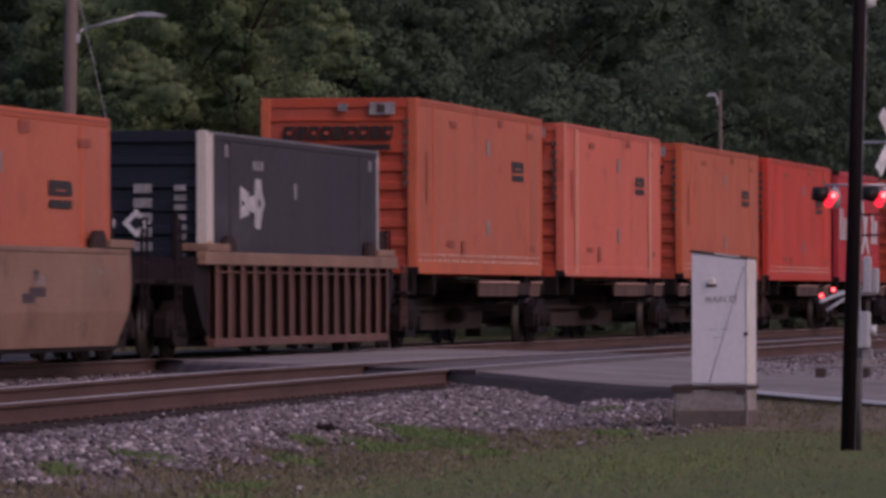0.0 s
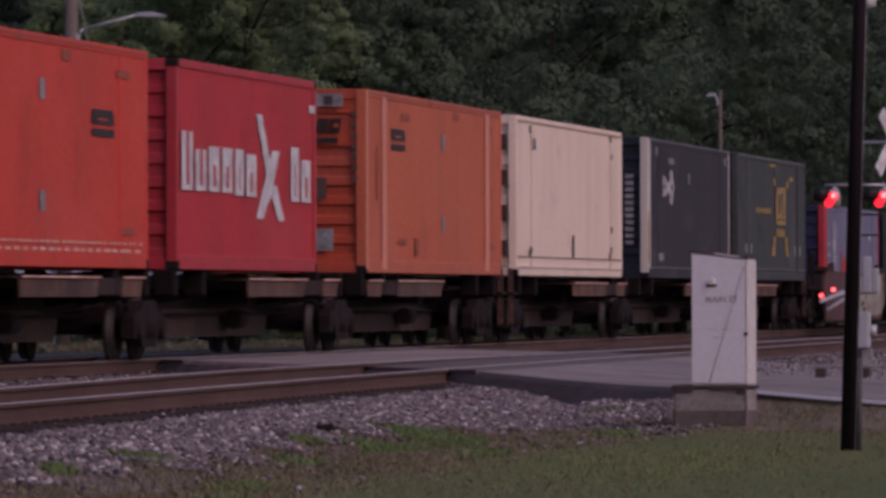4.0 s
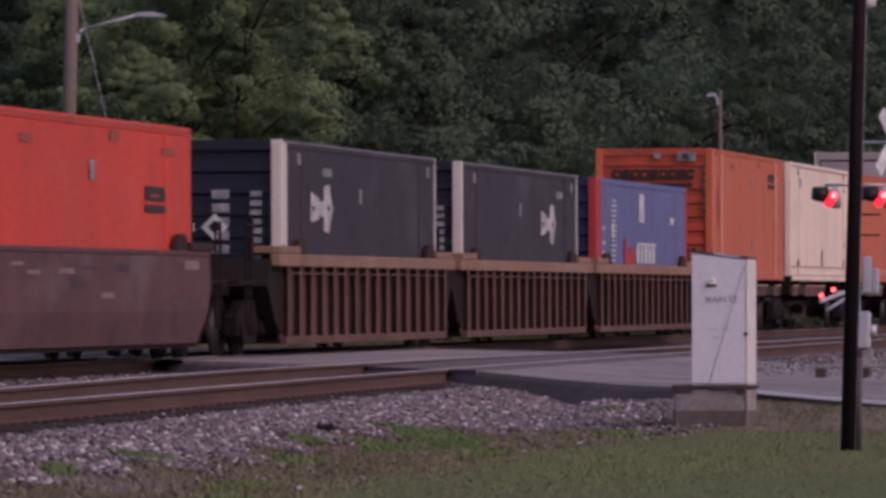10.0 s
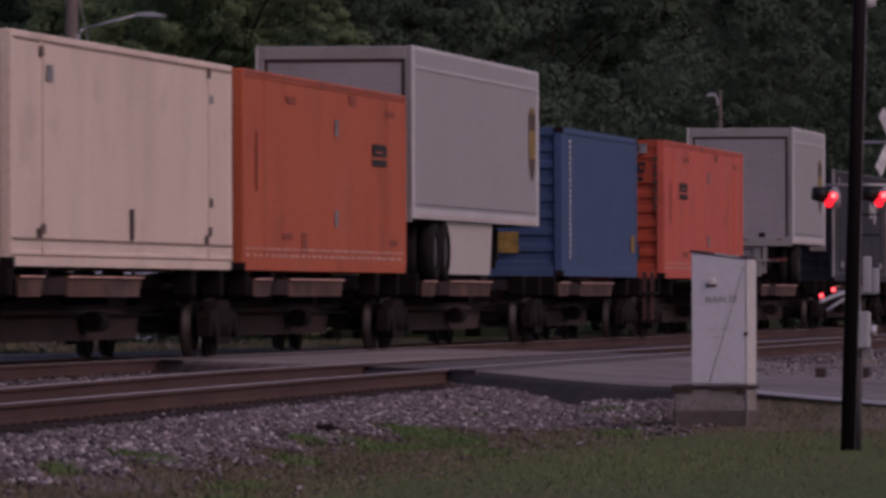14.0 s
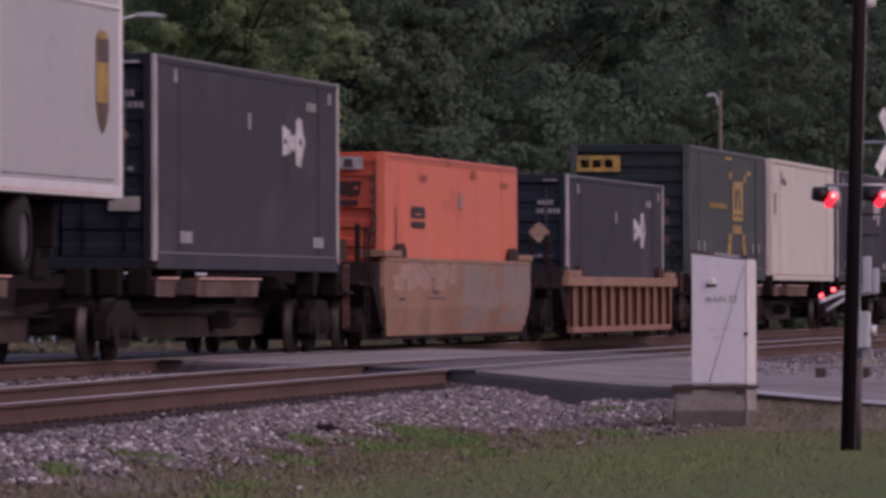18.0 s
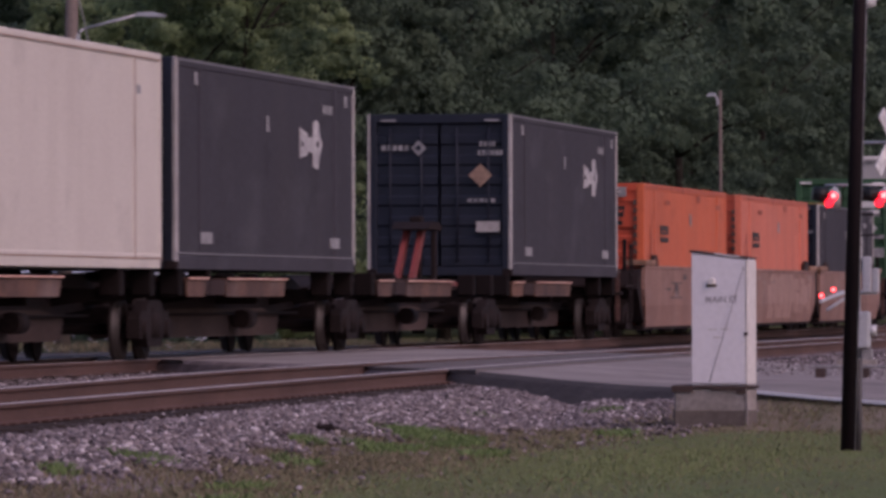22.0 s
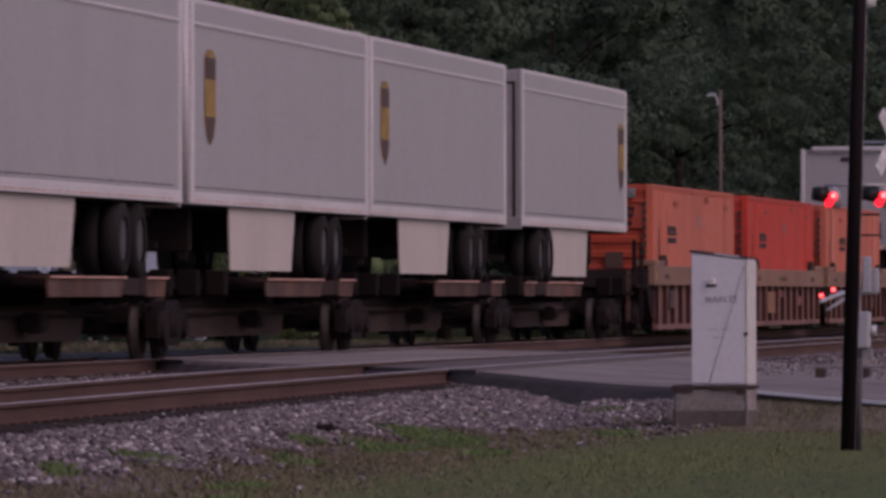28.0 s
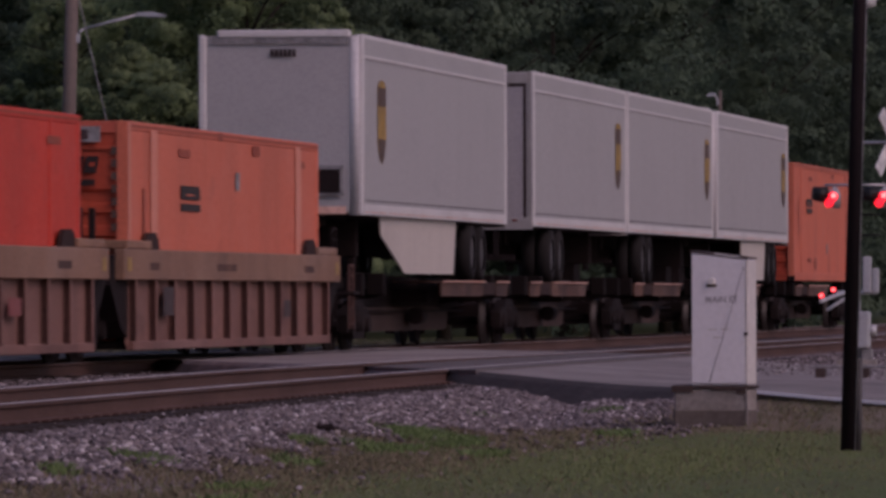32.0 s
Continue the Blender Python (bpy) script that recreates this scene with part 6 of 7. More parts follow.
def coupler(car, y, s):
    bm = boxed(-0.12, 0.12, min(y, y - s * 0.9), max(y, y - s * 0.9), 0.70, 0.95, bevel=0.03)
    box(bm, -0.17, 0.17, y - 0.14 - s * 0.05, y + 0.14 - s * 0.05, 0.62, 1.0, bevel=0.04)
    part("coupler", bm, SOOT, car)
    hose = bmesh.new()
    last = None
    for i in range(9):
        a = i / 8
        p = Vector((0.32, y - s * (0.55 - 0.6 * a), 0.78 - 0.42 * math.sin(a * math.pi * 0.8)))
        if last is not None:
            cyl(hose, last, p, 0.022, n=6)
        last = p
    part("air_hose", hose, RUBBER, car)


def spine_car(e0, joints, e1, decks="TLLLL", label="sooty black articulated spine car with tan end decks"):
    mid = (e0 + e1) / 2
    car = thing("spine_car", pose(0, mid, 0), label, "railcar", "cars of the train")
    marks = [e0 + 0.5] + joints + [e1 - 0.5]
    for i, (a, b) in enumerate(zip(marks, marks[1:])):
        a, b = a - mid, b - mid
        L, c = b - a, (a + b) / 2
        k = round(L, 2)
        # fish-bellied centre sill
        pts = [(-L / 2 + 0.35, 0.70), (-L / 2 + 0.35, 1.00), (-L / 2 + 1.4, 1.16), (L / 2 - 1.4, 1.16), (L / 2 - 0.35, 1.00), (L / 2 - 0.35, 0.70), (L / 2 - 2.6, 0.62), (L / 2 - 4.6, 0.34), (-L / 2 + 4.6, 0.34), (-L / 2 + 2.6, 0.62)]
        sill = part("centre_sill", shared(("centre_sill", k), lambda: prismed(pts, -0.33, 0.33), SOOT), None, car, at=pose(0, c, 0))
        # brown fish-belly plates on both sides
        for s in (-1, 1):
            q = [(-L / 2 + 2.9, 0.36), (-L / 2 + 5.2, 0.68), (L / 2 - 4.4, 0.68), (L / 2 - 2.8, 0.56), (L / 2 - 3.0, 0.30), (L / 2 - 3.4, 0.27), (-L / 2 + 3.1, 0.27)]
            part("belly_plate", shared(("belly_plate", k), lambda: prismed(q, -0.01, 0.01), BELLY_STEEL), None, sill, at=pose(s * 0.36, 0, 0))
            # runway decks over one end: a long and a short plate with folded edges and a worn rim
            for y0, y1 in ((1.5, 3.1), (4.7, 10.0)):
                w = round(y1 - y0, 2)
                def deck(w=w):
                    bm = boxed(-0.42, 0.44, -w / 2, w / 2, 1.08, 1.105, bevel=0.006)
                    prism(bm, [(-w / 2, 1.08), (w / 2, 1.08), (w / 2 - 0.16, 0.85), (-w / 2 + 0.05, 0.85)], 0.38, 0.41)
                    return bm
                side = -1 if decks[i] == "L" else 1
                plate = part("deck_plate", shared(("deck_plate", w), deck, DECK_STEEL), None, sill, at=pose(s * 0.86, side * (L / 2 - (y0 + y1) / 2), 0, 0, 0, 0 if s > 0 else 180))
                part("worn_rim", shared(("worn_rim", w), lambda: boxed(0.437, 0.447, -w / 2, w / 2, 1.088, 1.112, bevel=0.003), SCRAPED), None, plate)
            side = -1 if decks[i] == "L" else 1
            part("deck_gusset", shared("deck_gusset", lambda: boxed(-0.42, 0.40, -0.8, 0.8, 0.87, 1.09, bevel=0.01), RIB_WEB), None, sill, at=pose(s * 0.86, side * (L / 2 - 3.9), 0, 0, 0, 0 if s > 0 else 180))
            # Pedestals and outriggers are near black, darker than the sill
            for y in (-L / 2 + 1.1, L / 2 - 1.1, -L / 2 + 3.4, L / 2 - 3.4):
                part("pedestal", shared("pedestal", lambda: boxed(-0.14, 0.14, -0.16, 0.16, 0.86, 1.22, bevel=0.02), BLACK_STEEL), None, sill, at=pose(s * 1.12, y, 0))
                part("outrigger", shared("outrigger", lambda: prismed([(0.3, 0.72), (0.3, 0.96), (1.15, 0.96), (1.15, 0.84)], -0.07, 0.07, axis="y"), BLACK_STEEL), None, sill, at=pose(0, y, 0, 0, 0, 0 if s > 0 else 180))
        # running rigging under the sill
        part("brake_cylinder", shared("brake_cylinder", lambda: tube((0.55, -0.35, 0.52), (0.55, 0.35, 0.52), 0.14, n=12), SOOT), None, sill, at=pose(0, L * 0.1, 0))
        part("brake_pipe", shared(("brake_pipe", k), lambda: tube((0.45, -L / 2 + 1.5, 0.60), (0.45, L / 2 - 1.5, 0.60), 0.025, n=6), SOOT), None, sill)
        part("cross_bearer", shared("cross_bearer", lambda: boxed(-0.95, 0.95, -0.1, 0.1, 0.74, 0.95, bevel=0.02), SOOT), None, sill, at=pose(0, 0.6, 0))
        # folding trailer hitch, lying flat
        part("hitch", shared("hitch", lambda: prismed([(-0.9, 1.10), (-0.9, 1.17), (0.5, 1.20), (0.9, 1.18), (0.9, 1.10)], -0.35, 0.35), SOOT), None, sill, at=pose(0, -L / 2 + 2.4, 0))
    for y in [e0 + 2.2] + joints + [e1 - 2.2]:
        rail_truck(car, y - mid)
    for y, s in ((e0, -1), (e1, 1)):
        coupler(car, y - mid, s)
        part("end_platform", boxed(-1.3, 1.3, min(y - mid - s * 0.35, y - mid - s * 0.95), max(y - mid - s * 0.35, y - mid - s * 0.95), 0.88, 0.93, bevel=0.005), SOOT, car)
        ladder(car, 1.22, y - mid - s * 0.6, RIB_SIDE)
    MOVING.append((car, mid))
    return car


def ladder(car, x, y, m, z0=0.35, z1=1.35, w=0.4):
    """An upright ladder: a bent rail and four rungs."""
    a = w / 2
    pts = [(-a - 0.018, z0), (-a - 0.018, z1), (a + 0.018, z1), (a + 0.018, z0), (a - 0.018, z0), (a - 0.018, z1 - 0.036), (-a + 0.018, z1 - 0.036), (-a + 0.018, z0)]
    frame_part = part("end_ladder", shared(("ladder_rail", z0, z1, m.name), lambda: prismed(pts, -0.018, 0.018), m), None, car, at=pose(x, y, 0))
    for i in range(4):
        part("rung", shared(("rung", m.name), lambda: tube((0, -a, 0), (0, a, 0), 0.014, n=6), m), None, frame_part, at=pose(0, 0, z0 + 0.08 + i * (z1 - z0 - 0.26) / 3))


def well_car(e0, joints, e1, wells, kind, label, tops=None, sprays=(), grimy=False):
    """A well car: floor, two deep sides (smooth plate or ribbed), end bulkheads, platforms over the trucks; grimy picks
    the darkest rib sides.
    """
    mid = (e0 + e1) / 2
    car = thing("well_car", pose(0, mid, 0), label, "railcar", "cars of the train")
    side_m = {"brown": BROWN_STEEL, "tan": TAN_STEEL, "pink": PINK_TAN_STEEL, "rib": RIB_STEEL, "ribtan": RIB_TAN, "ribdeep": DEEP_RIB}[kind]
    chord_m = tops or side_m
    sunk = -0.25 if kind == "ribtan" else 0.0
    lip_m, lip_h = (TAN_STEEL, 0.15) if kind == "ribdeep" else (RIB_WEB if kind == "brown" else TAN_STEEL, 0.11)
    for i, (a, b) in enumerate(wells):
        c, h = (a + b) / 2 - mid, (b - a) / 2
        k = round(h, 2)
        base = part("well_floor", shared(("well_floor", k), lambda: boxed(-1.30, 1.30, -h, h, 0.16, 0.26), SOOT), None, car, at=pose(0, c, 0))
        for s in (-1, 1):
            turn = pose(0, 0, 0, 0, 0, 0 if s > 0 else 180)
            if kind in ("brown", "tan", "pink"):
                def plate():
                    bm = bmesh.new()
                    rows = [(1.40, h + 0.50, 1.45), (1.40, h + 0.58, 1.0), (1.40, h + 0.42, 0.66), (1.33, h - 0.15, 0.22)]
                    out = [[bm.verts.new((x, q * w, z)) for q in (-1, 1)] for x, w, z in rows]
                    inn = [[bm.verts.new((x - 0.07, q * w, z)) for q in (-1, 1)] for x, w, z in rows]
                    for A, B in zip(out, out[1:]):
                        bm.faces.new((A[0], A[1], B[1], B[0]))
                    for A, B in zip(inn, inn[1:]):
                        bm.faces.new((A[0], B[0], B[1], A[1]))
                    for q in (0, 1):
                        for (A, B), (C, D) in zip(zip(out, out[1:]), zip(inn, inn[1:])):
                            bm.faces.new((A[q], B[q], D[q], C[q]))
                    bm.faces.new((out[0][0], out[0][1], inn[0][1], inn[0][0]))
                    bm.faces.new((out[-1][0], out[-1][1], inn[-1][1], inn[-1][0]))
                    bmesh.ops.recalc_face_normals(bm, faces=bm.faces[:])
                    return bm
                part("side_sheet", shared(("side_sheet", k, kind), plate, side_m), None, base, at=turn)
                r = random.Random(int(h * 100) + i)
                if i == 0:
                    for z in (0.80, 1.10):
                        part("stencil", boxed(1.4005, 1.403, -h + 4.2, -h + 6.4, z, z + 0.035), SMUDGE, base, at=turn)
                    part("stencil", boxed(1.4005, 1.403, -h + 4.9, -h + 5.7, 0.88, 1.06), SMUDGE, base, at=turn)
                for j in range(9):
                    y, z, w = r.uniform(-h + 0.6, h - 1.4), r.uniform(0.72, 1.28), r.uniform(0.25, 1.1)
                    part("stencil", boxed(1.4005, 1.403, y, y + w, z, z + r.choice((0.05, 0.07, 0.12))), r.choice((STENCIL, STENCIL, SMUDGE)), base, at=turn)
                part("top_chord", shared(("top_chord", k, kind), lambda: boxed(1.325, 1.415, -h - 0.5, h + 0.5, 1.40, 1.47, bevel=0.01), side_m), None, base, at=turn)
            else:
                deep = kind == "ribdeep"
                top = 1.22 if kind == "ribtan" else 1.47
                zt = 1.07 if deep else (1.04 if kind == "ribtan" else 1.29)
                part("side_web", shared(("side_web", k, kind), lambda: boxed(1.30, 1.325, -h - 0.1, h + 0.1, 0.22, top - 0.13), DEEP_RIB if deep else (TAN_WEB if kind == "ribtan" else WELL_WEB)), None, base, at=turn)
                part("top_chord", shared(("top_chord", k, kind, chord_m.name), lambda: boxed(1.31, 1.45, -h - 0.9, h + 0.9, zt, top, bevel=0.012), chord_m), None, base, at=turn)
                part("bottom_chord", shared(("bottom_chord", k, kind), lambda: boxed(1.31, 1.42, -h - 0.05, h + 0.05, 0.15, 0.27, bevel=0.01), side_m), None, base, at=turn)
                part("pipe_rail", shared(("pipe_rail", k), lambda: tube((1.43, -h, zt - 0.10), (1.43, h, zt - 0.10), 0.014, n=6), side_m), None, base, at=turn)
                if deep:
                    for y0, y1, z0, z1, m in ((-4.9, -3.0, 0.45, 0.95, YELLOW_STAIN), (-2.2, -1.2, 0.82, 0.98, HITCH_RED), (2.6, 3.4, 0.62, 0.84, HITCH_RED)) if i == 1 else ((3.9, 4.5, 0.55, 0.8, SMUDGE), (-6.2, -5.4, 0.60, 0.98, SMUDGE)):
                        part("placard", boxed(1.4305, 1.4345, y0, y1, z0, z1), m, base, at=turn)
                    for y0, w in ((-h + 1.0, 0.7), (-2.0, 1.6), (h - 2.6, 0.9)):
                        part("rust_patch", boxed(1.4505, 1.4535, y0, y0 + w, 1.20, 1.30), DECK_STEEL, base, at=turn)
                    for e in (-1, 1):
                        part("edge_marker", shared("edge_marker", lambda: boxed(1.4505, 1.454, -0.14, 0.14, 1.18, 1.36), YELLOW), None, base, at=turn @ pose(0, e * (h + 0.55), 0))
                n = 12 if deep or kind == "ribtan" else 16
                for j in range(n):
                    y = -h + 0.12 + (2 * h - 0.24) * j / (n - 1)
                    # Rib sides take a darker colour than the flange, for their shade
                    if deep:
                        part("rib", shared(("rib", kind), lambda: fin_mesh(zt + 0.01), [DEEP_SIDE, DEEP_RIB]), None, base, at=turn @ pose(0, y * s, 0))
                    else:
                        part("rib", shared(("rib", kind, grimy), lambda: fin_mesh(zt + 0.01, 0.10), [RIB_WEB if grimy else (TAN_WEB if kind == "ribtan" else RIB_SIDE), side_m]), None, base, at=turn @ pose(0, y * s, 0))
            for e in (-1, 1):
                part("corner_lip", shared(("corner_lip", lip_m.name), lambda: boxed(1.02, 1.44, -0.9, 0.9, 1.475, 1.475 + lip_h, bevel=0.012), lip_m), None, base, at=turn @ pose(0, e * (h - 0.25), sunk))
                part("guide_post", shared("guide_post", lambda: prismed([(-0.5, 1.46), (0.5, 1.46), (0.44, 1.60), (0.20, 1.70), (-0.3, 1.69), (-0.44, 1.60)], 1.33, 1.39), RIB_WEB), None, base, at=turn @ pose(0, e * (h - 1.55), sunk))
        for e in (-1, 1):
            part("bulkhead", shared("bulkhead", lambda: prismed([(0.0, 0.3), (0.0, 1.4), (1.0, 1.4), (1.25, 1.0), (0.5, 0.45)], -1.33, 1.33), SOOT), None, base, at=pose(0, e * (h + 0.02), 0, 0, 0, 0 if e > 0 else 180))
            part("hand_brake_post", shared("hand_brake_post", lambda: boxed(1.0, 1.08, -0.05, 0.05, 1.0, 2.0, bevel=0.01), SOOT), None, base, at=pose(0, e * (h + 1.0), 0))
    for q, (a, b, z0, z1, m, lean) in enumerate(sprays):
        r = random.Random(int(abs(a) * 10) + q)
        n = max(3, int((b - a) / 0.9))
        for j in range(n * 4):
            y = a - mid + (b - a) * (j // 4 + r.uniform(0.1, 0.9)) / n
            w, hh = r.uniform(0.10, 0.75) ** 1.2, (z1 - z0) * r.choice((0.3, 0.5, 0.75, 1.0))
            zb = z0 + (z1 - z0 - hh) * r.uniform(0, 1)
            sl = lean * r.uniform(0.1, 0.5) * r.choice((-1, 1, 1))
            pts = []
            for k in range(6):
                pts.append((y - w * r.uniform(0.7, 1.2) - sl * (0.5 - k / 5), zb + hh * k / 5))
            for k in range(5, -1, -1):
                pts.append((y + w * r.uniform(0.7, 1.2) - sl * (0.5 - k / 5), zb + hh * k / 5))
            zmid = 0.66
            bm = bmesh.new()
            vs = [bm.verts.new((1.4015 + 0.0004 * j - max(0.0, zmid - zz) * 0.155, yy, zz)) for yy, zz in pts]
            for k in range(5):
                bm.faces.new((vs[k], vs[k + 1], vs[10 - k], vs[11 - k]))
            bmesh.ops.recalc_face_normals(bm, faces=bm.faces[:])
            part("sprayed_stroke", bm, m, car, "faded sprayed graffiti stroke")
    for y in [e0 + 2.3] + joints + [e1 - 2.3]:
        rail_truck(car, y - mid)
        part("platform", shared("platform", lambda: boxed(-0.75, 0.75, -1.35, 1.35, 0.86, 1.02, bevel=0.02), SOOT), None, car, at=pose(0, y - mid, 0))
    for y, s in ((e0, -1), (e1, 1)):
        coupler(car, y - mid, s)
        ladder(car, 1.25, y - mid - s * 1.2, SOOT, 0.4, 1.9)
        part("end_walkway", boxed(-1.25, 1.25, min(y - mid - s * 0.4, y - mid - s * 1.9), max(y - mid - s * 0.4, y - mid - s * 1.9), 1.03, 1.08, bevel=0.005), SOOT, car)
    MOVING.append((car, mid))
    return car


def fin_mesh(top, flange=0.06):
    """A plate stiffener standing off the web, its sides coloured darker as shade, with a narrow flange in the side
    colour.
    """
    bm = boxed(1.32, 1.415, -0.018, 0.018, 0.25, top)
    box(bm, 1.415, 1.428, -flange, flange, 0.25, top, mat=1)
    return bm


SP, WL = 1.22, 0.27      # container floors on a spine car and in a well

# cars, from the leading end
well_car(-314.2, [], -290.5, [(-310.8, -294.1)], "tan", "dusty tan smooth-sided well car")
well_car(-290.3, [], -268.4, [(-287.1, -270.7)], "rib", "rusty brown ribbed well car", tops=TAN_STEEL, grimy=True)
spine_car(-268.2, [-249.0, -229.0], -209.7, "TTL")
spine_car(-209.5, [-191.0, -174.0], -155.7, "TTL")
spine_car(-155.5, [-136.2, -116.8], -98.7, "TTL")
well_car(-98.5, [-76.9, -57.8], -36.9, [(-94.9, -78.1), (-75.5, -58.9), (-56.8, -40.2)], "brown", "purplish brown smooth-sided three-unit well car",
         sprays=((-85.8, -78.9, 0.30, 1.43, GRAFFITI_PALE, 1.6), (-79.6, -78.7, 0.5, 0.95, GRAFFITI_GREEN, 0.3), (-66.6, -62.4, 0.75, 1.1, GRAFFITI_PINK, 1.0), (-71.3, -68.0, 0.85, 1.05, GRAFFITI_PINK, 0.5)))
well_car(-36.7, [-15.0, 4.1], 24.7, [(-33.0, -16.3), (-13.7, 2.9), (5.3, 21.8)], "rib", "rusty brown ribbed three-unit well car", tops=TAN_STEEL)
spine_car(24.9, [43.9, 61.5, 78.6, 96.6], 113.2)
spine_car(113.4, [134.6, 153.3], 172.5)
well_car(172.7, [], 195.3, [(175.3, 192.2)], "tan", "tan smooth-sided well car with grey sprayed patches", sprays=((184.0, 188.0, 0.3, 1.43, GRAFFITI_GREY, 1.2), (189.3, 192.4, 0.35, 1.43, GRAFFITI_GREY, 1.0), (176.0, 183.0, 0.95, 1.43, GRAFFITI_PINK, 0.2)))
well_car(195.5, [], 218.5, [(198.9, 215.5)], "ribtan", "ochre ribbed well car", tops=TAN_STEEL)
spine_car(218.7, [237.3, 255.0, 272.7, 289.0], 307.6)
EMPTY = MOVING[-1][0]
em = 286.4 - MOVING[-1][1]
hitch = part("raised_hitch", prismed([(em + 0.1, 2.02), (em + 1.8, 2.00), (em + 2.0, 2.06), (em + 1.5, 2.15), (em + 0.5, 2.15)], -0.32, 0.32), SOOT, EMPTY, "raised trailer hitch with a dark top plate")
part("king_pin_lock", boxed(-0.10, 0.10, em + 0.8, em + 1.2, 2.15, 2.25, bevel=0.02), TRUCK_STEEL, hitch)
for s in (-0.13, 0.13):
    part("hitch_leg", prismed([(em - 0.75, 1.10), (em - 0.35, 1.10), (em + 0.95, 2.0), (em + 0.55, 2.0)], s - 0.04, s + 0.04), HITCH_RED, hitch, "red slanting hitch leg")
    part("hitch_post", boxed(s + 0.08, s + 0.16, em + 1.25, em + 1.45, 1.10, 2.0, bevel=0.01), SOOT, hitch)
part("hitch_bed", boxed(-0.5, 0.5, em - 3.6, em + 2.8, 1.03, 1.10, bevel=0.01), HITCH_RED, hitch, "faded red hitch bed")
well_car(307.8, [328.8, 348.0], 368.5, [(310.7, 327.4), (330.2, 346.8), (349.2, 365.8)], "pink", "pinkish tan three-unit well car with faded graffiti",
         sprays=((320.6, 326.6, 0.28, 1.43, GRAFFITI_PALE, 1.2), (335.8, 342.0, 0.32, 1.36, GRAFFITI_PINK, 0.9), (342.3, 346.2, 0.4, 1.3, GRAFFITI_PINK, 0.6)))
spine_car(368.7, [387.0, 405.0, 421.8, 439.3], 458.0, "TTTTL")
well_car(458.2, [478.9, 498.2], 519.0, [(461.0, 477.6), (480.2, 496.8), (499.7, 516.3)], "ribdeep", "brown ribbed three-unit well car with a tan top chord", tops=TAN_STEEL)
spine_car(519.2, [539.5, 556.0, 572.8, 590.2], 608.5)

# cargo, from the leading end
orange_box(-310.6, WL, label="orange steel container riding low in a well", lead=False)
dark_box(-287.0, WL, "front", label="dark grey container with pale leading post in a well")
orange_box(-266.6, SP, pale_rail=True)
orange_box(-247.2, SP, PINK_ORANGE, 0.77, "pinkish orange container with pale vertical posts", pale_posts=True)
orange_box(-226.9, SP, ORANGE, 0.82, pale_rail=True)
orange_box(-208.4, SP, RED_ORANGE, 0.80, "bright red-orange container with dark lettering blocks", pale_rail=True)
H1 = container(-190.0, 12.19, SP, 2.86, RED, "red forty-foot container with white lettering and figure", style="iso")
for y0, y1, z0, z1 in ((0.03, 0.10, 0.38, 0.66), (0.12, 0.19, 0.38, 0.58), (0.21, 0.28, 0.38, 0.60), (0.30, 0.37, 0.38, 0.60), (0.39, 0.45, 0.37, 0.60), (0.47, 0.54, 0.37, 0.58), (0.80, 0.86, 0.36, 0.64), (0.88, 0.95, 0.36, 0.58)):
    mark(H1, "side", y0, y1, z0, z1, 12.19, 2.86, WHITE, "writing_bar")
    mark(H1, "side", y0 + 0.028, y1 - 0.024, z0 + 0.025, z1 - (0.09 if y0 > 0.2 else 0.0), 12.19, 2.86, RED, "writing_gap", off=0.009)
mark(H1, "side", 0.94, 0.985, 0.83, 0.87, 12.19, 2.86, WHITE, "writing_bar")
for pts in ([(-6.1 + 6.6, 2.25), (-6.1 + 7.1, 2.25), (-6.1 + 8.0, 1.45), (-6.1 + 7.5, 1.4)], [(0.9, 1.0), (1.9, 1.75), (2.6, 1.75), (1.7, 1.0)], [(1.2, 1.25), (2.0, 1.25), (1.1, 0.75), (0.5, 0.75)], [(1.6, 1.25), (2.3, 1.25), (3.0, 0.75), (2.5, 0.72)]):
    part("figure_emblem", prismed(pts, WIDE + 0.002, WIDE + 0.007), WHITE, H1)
orange_box(-172.8, SP, ORANGE, 0.22, "faded orange container with vertical posts", pale_posts=True, logo_z=0.74)
cream_box(-154.6, SP)
dark_box(-133.95, SP, "front")
green_box(-115.9, SP)
violet_box(-94.6, WL)
green_box(-75.4, WL)
orange_box(-56.7, WL, RED_ORANGE, 0.83, "bright red-orange container riding low in a well", logo_z=0.645)
dark_box(-32.75, WL, "front")
dark_box(-13.5, WL, "rear", label="dark grey container with white emblem in a ribbed well")
violet_box(5.6, WL, BRIGHT_VIOLET)
orange_box(26.9, SP, pale_posts=True, logo_at=0.82, logo_z=0.80)
cream_box(44.9, SP)
orange_box(62.0, SP, ORANGE, 0.82, "worn orange container with dark lettering blocks", pale_rail=True)
trailer(78.9, 16.15, reverse=True, logo=0.94, label="pale grey trailer with its roller door leading")
B1 = container(98.5, 12.19, SP, 2.80, BLUE, "blue forty-foot container with a white lettering strip", style="iso", end_m=BLUE)
for i in range(22):
    mark(B1, "side", 0.085, 0.105, 0.12 + i * 0.037, 0.145 + i * 0.037, 12.19, 2.80, WHITE, "writing_bar")
mark(B1, "side", 0.91, 0.96, 0.18, 0.30, 12.19, 2.80, YELLOW, "placard")
mark(B1, "end", 0.46, 0.68, 0.16, 0.30, 12.19, 2.80, YELLOW, "placard")
orange_box(115.6, SP, CORAL, 0.23, "pinkish red container with dark lettering blocks", pale_rail=True)
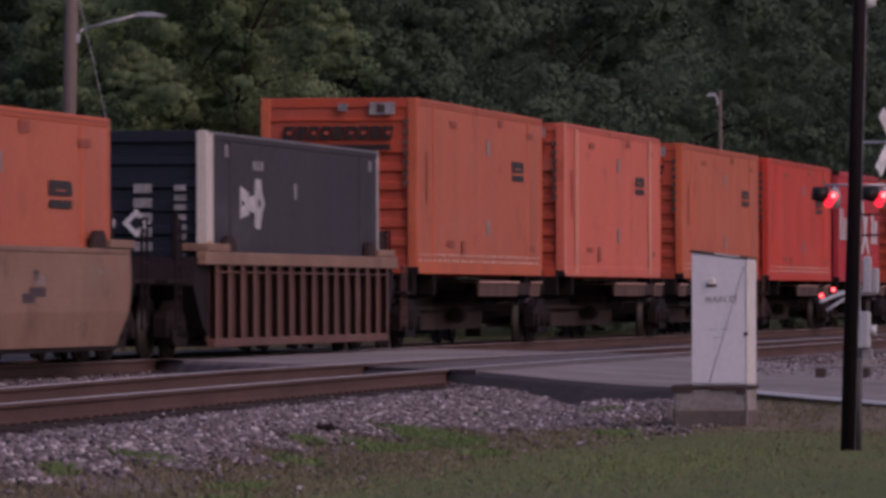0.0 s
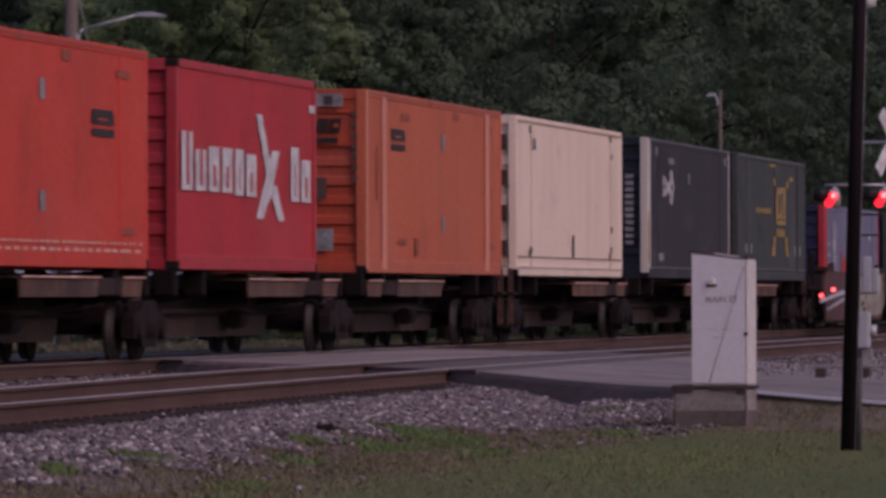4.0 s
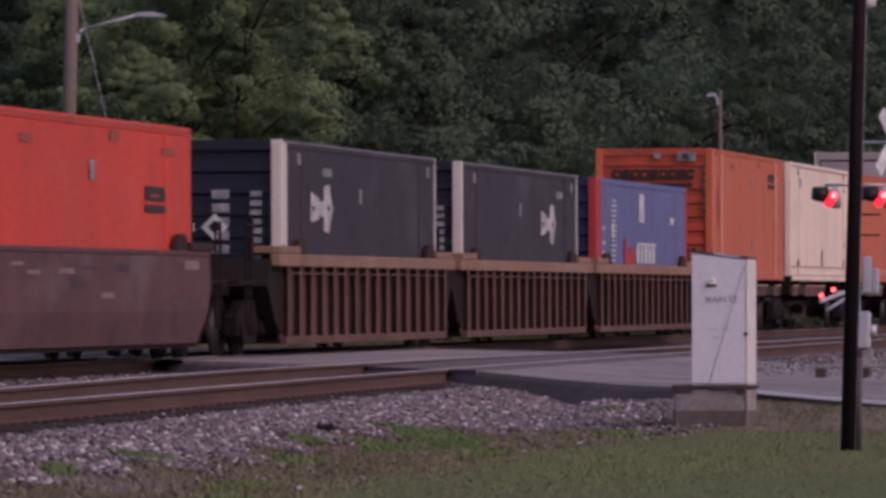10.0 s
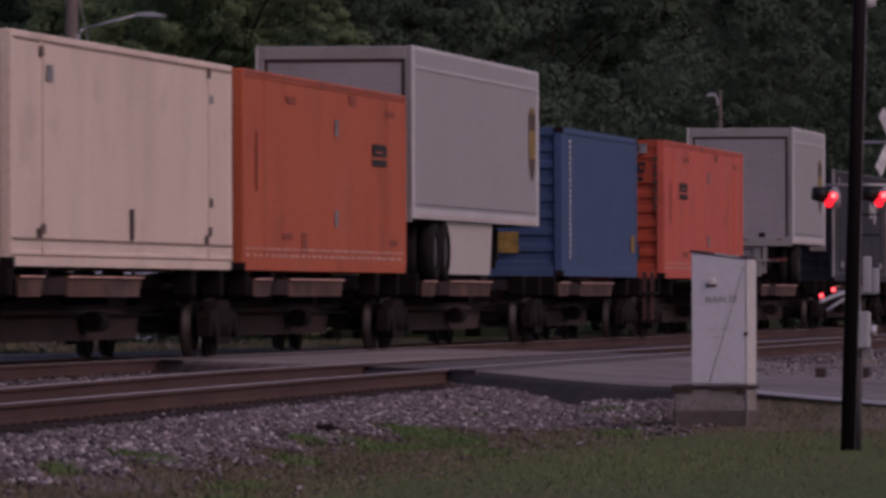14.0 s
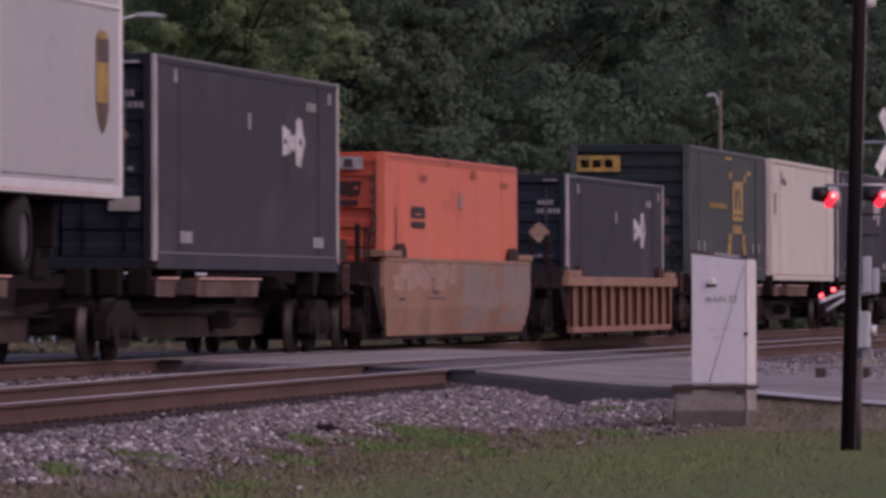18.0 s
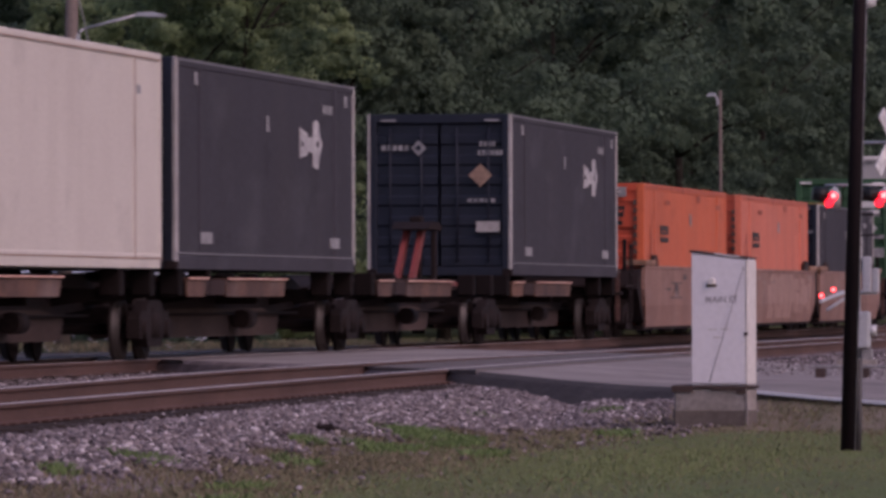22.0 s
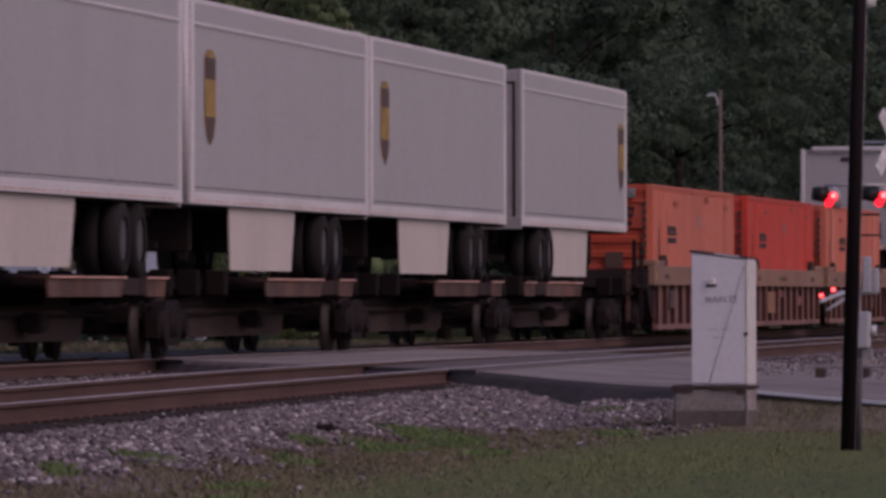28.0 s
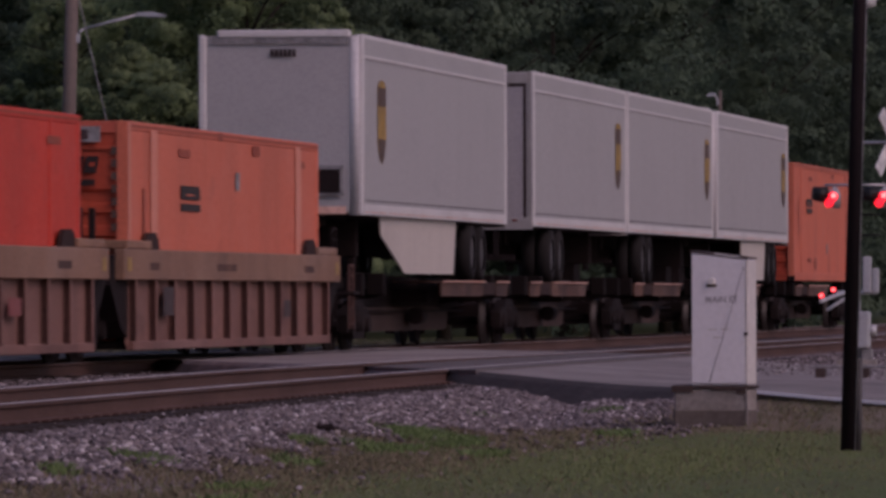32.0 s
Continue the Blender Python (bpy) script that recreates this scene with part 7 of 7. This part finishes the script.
trailer(143.7, 8.5, reverse=True, logo=0.83, label="short pale grey trailer with a grimy roller door", skirt=False)
dark_box(154.6, SP, "rear", end="door", lead_white=False)
orange_box(175.6, WL, PALE_ORANGE, 0.23, "faded orange container riding low in a well", logo_z=0.645)
dark_box(199.1, WL, "rear", end="door", lead_white=False, label="dark grey container with lettered doors in an ochre well")
green_box(220.3, SP)
cream_box(238.25, SP, GREY_CREAM, "grey-white container with vertical posts")
dark_box(255.5, SP, "rear", lead_white=False)
dark_box(290.2, SP, "rear", end="door", lead_white=False, label="dark grey container with ribbed navy doors and a diamond placard")
orange_box(310.95, WL, ORANGE, 0.23, "orange container riding low in a well", logo_z=0.645)
orange_box(330.35, WL, PALE_ORANGE, 0.21, "faded orange container riding low in a well", logo_z=0.645)
dark_box(349.4, WL, "rear", end="door", lead_white=False, label="dark grey container with lettered doors in a well")
G1 = container(370.5, 16.15, SP, 2.88, GREEN, "green container with lettered doors and a yellow strip", style="seam", end="door", end_m=GREEN)
mark(G1, "side", 0.44, 0.54, 0.27, 0.76, 16.15, 2.88, YELLOW, "emblem")
for a, b, z0, z1 in ((0.52, 0.58, 0.85, 0.90), (0.80, 0.83, 0.62, 0.78), (0.08, 0.10, 0.50, 0.58), (0.93, 0.955, 0.78, 0.84), (0.08, 0.10, 0.88, 0.93), (0.93, 0.955, 0.45, 0.52)):
    mark(G1, "side", a, b, z0, z1, 16.15, 2.88, PALE_GREY, "placard")
for a, b, z0, z1, m in ((0.14, 0.44, 0.68, 0.77, YELLOW), (0.64, 0.85, 0.72, 0.78, WHITE), (0.60, 0.90, 0.64, 0.70, WHITE), (0.76, 0.95, 0.42, 0.46, PALE_GREY), (0.76, 0.95, 0.24, 0.33, PALE_GREY), (0.05, 0.17, 0.95, 0.97, WHITE), (0.83, 0.95, 0.94, 0.965, WHITE)):
    mark(G1, "end", a, b, z0, z1, 16.15, 2.88, m, "writing_bar", off=0.06)
part("hazard_diamond", prismed([(0.75, 1.72), (0.98, 1.5), (0.75, 1.28), (0.52, 1.5)], -8.14, -8.13, axis="y"), WHITE, G1)
trailer(387.7, 16.9, logo=0.10)
trailer(405.4, 16.25, logo=0.09)
trailer(422.0, 16.15, logo=0.09)
trailer(440.4, 16.15, reverse=True, logo=0.94, label="pale grey trailer with its roller door leading")
orange_box(461.2, WL, PALE_ORANGE, 0.22, "faded orange container riding low in a ribbed well", logo_z=0.645)
orange_box(480.4, WL, RED_ORANGE, 0.22, "bright red-orange container riding low in a ribbed well", logo_z=0.645)
orange_box(499.9, WL, PALE_ORANGE, 0.30, "pale orange container with light posts in a well", logo_z=0.66, pale_posts=True)
trailer(520.5, 17.2, logo=0.12, slant=2.6, span=(2.5, 11.3))
trailer(541.4, 14.6, reverse=True, logo=0.90, skirt=False, label="pale grey trailer with its roller door leading")
trailer(556.2, 16.2, reverse=True, logo=0.92, skirt=False, label="pale grey trailer with its roller door leading")
trailer(573.3, 16.2, logo=0.93, span=(6.0, 11.5))
orange_box(591.0, SP, PALE_ORANGE, 0.25)


# ------------------------------------------------------------------ motion
def travelled(t):
    """How far the train has come at t seconds, counted from 16 s."""
    return 24.779 * (t - 16) + 0.00173 * (t - 16) ** 2


# small hitches of the pace, in metres
HITCH = [(0, -0.15), (0.5, 0.0), (2.0, 0.0), (2.5, 0.42), (3.0, 0.30), (3.5, 0.34), (5.5, 0.05), (7.0, 0.0), (9.0, 0.0), (10.0, 0.22), (10.5, 0.32), (11.0, 0.24), (12.0, 0.14), (12.5, 0.32), (13.0, 0.25), (13.4, -0.62), (14.0, -0.66), (14.5, -0.67), (16.5, -0.05), (18.0, 0.0), (20.5, 0.05), (21.0, -0.25), (21.5, -0.05), (23.0, 0.08), (25.5, 0.08), (28.0, -0.15), (29.5, 0.1), (32.0, 0.0)]


def motions():
    for ob, u in MOVING:
        z = ob.matrix_basis.translation.z
        walk(ob, [(t, pose(0, u - travelled(t) - d, z)) for t, d in HITCH])
    # wheels roll forward, one key a frame; they all turn alike
    first = WHEELSETS[0]
    walk(first, [(k / FPS, pose(0, 0, 0, (80 * k) % 360)) for k in range(961)])
    keys = first.animation_data
    for w in WHEELSETS[1:]:
        w.rotation_mode = "QUATERNION"
        w.animation_data_create()
        w.animation_data.action = keys.action
        w.animation_data.action_slot = keys.action_slot


motions()
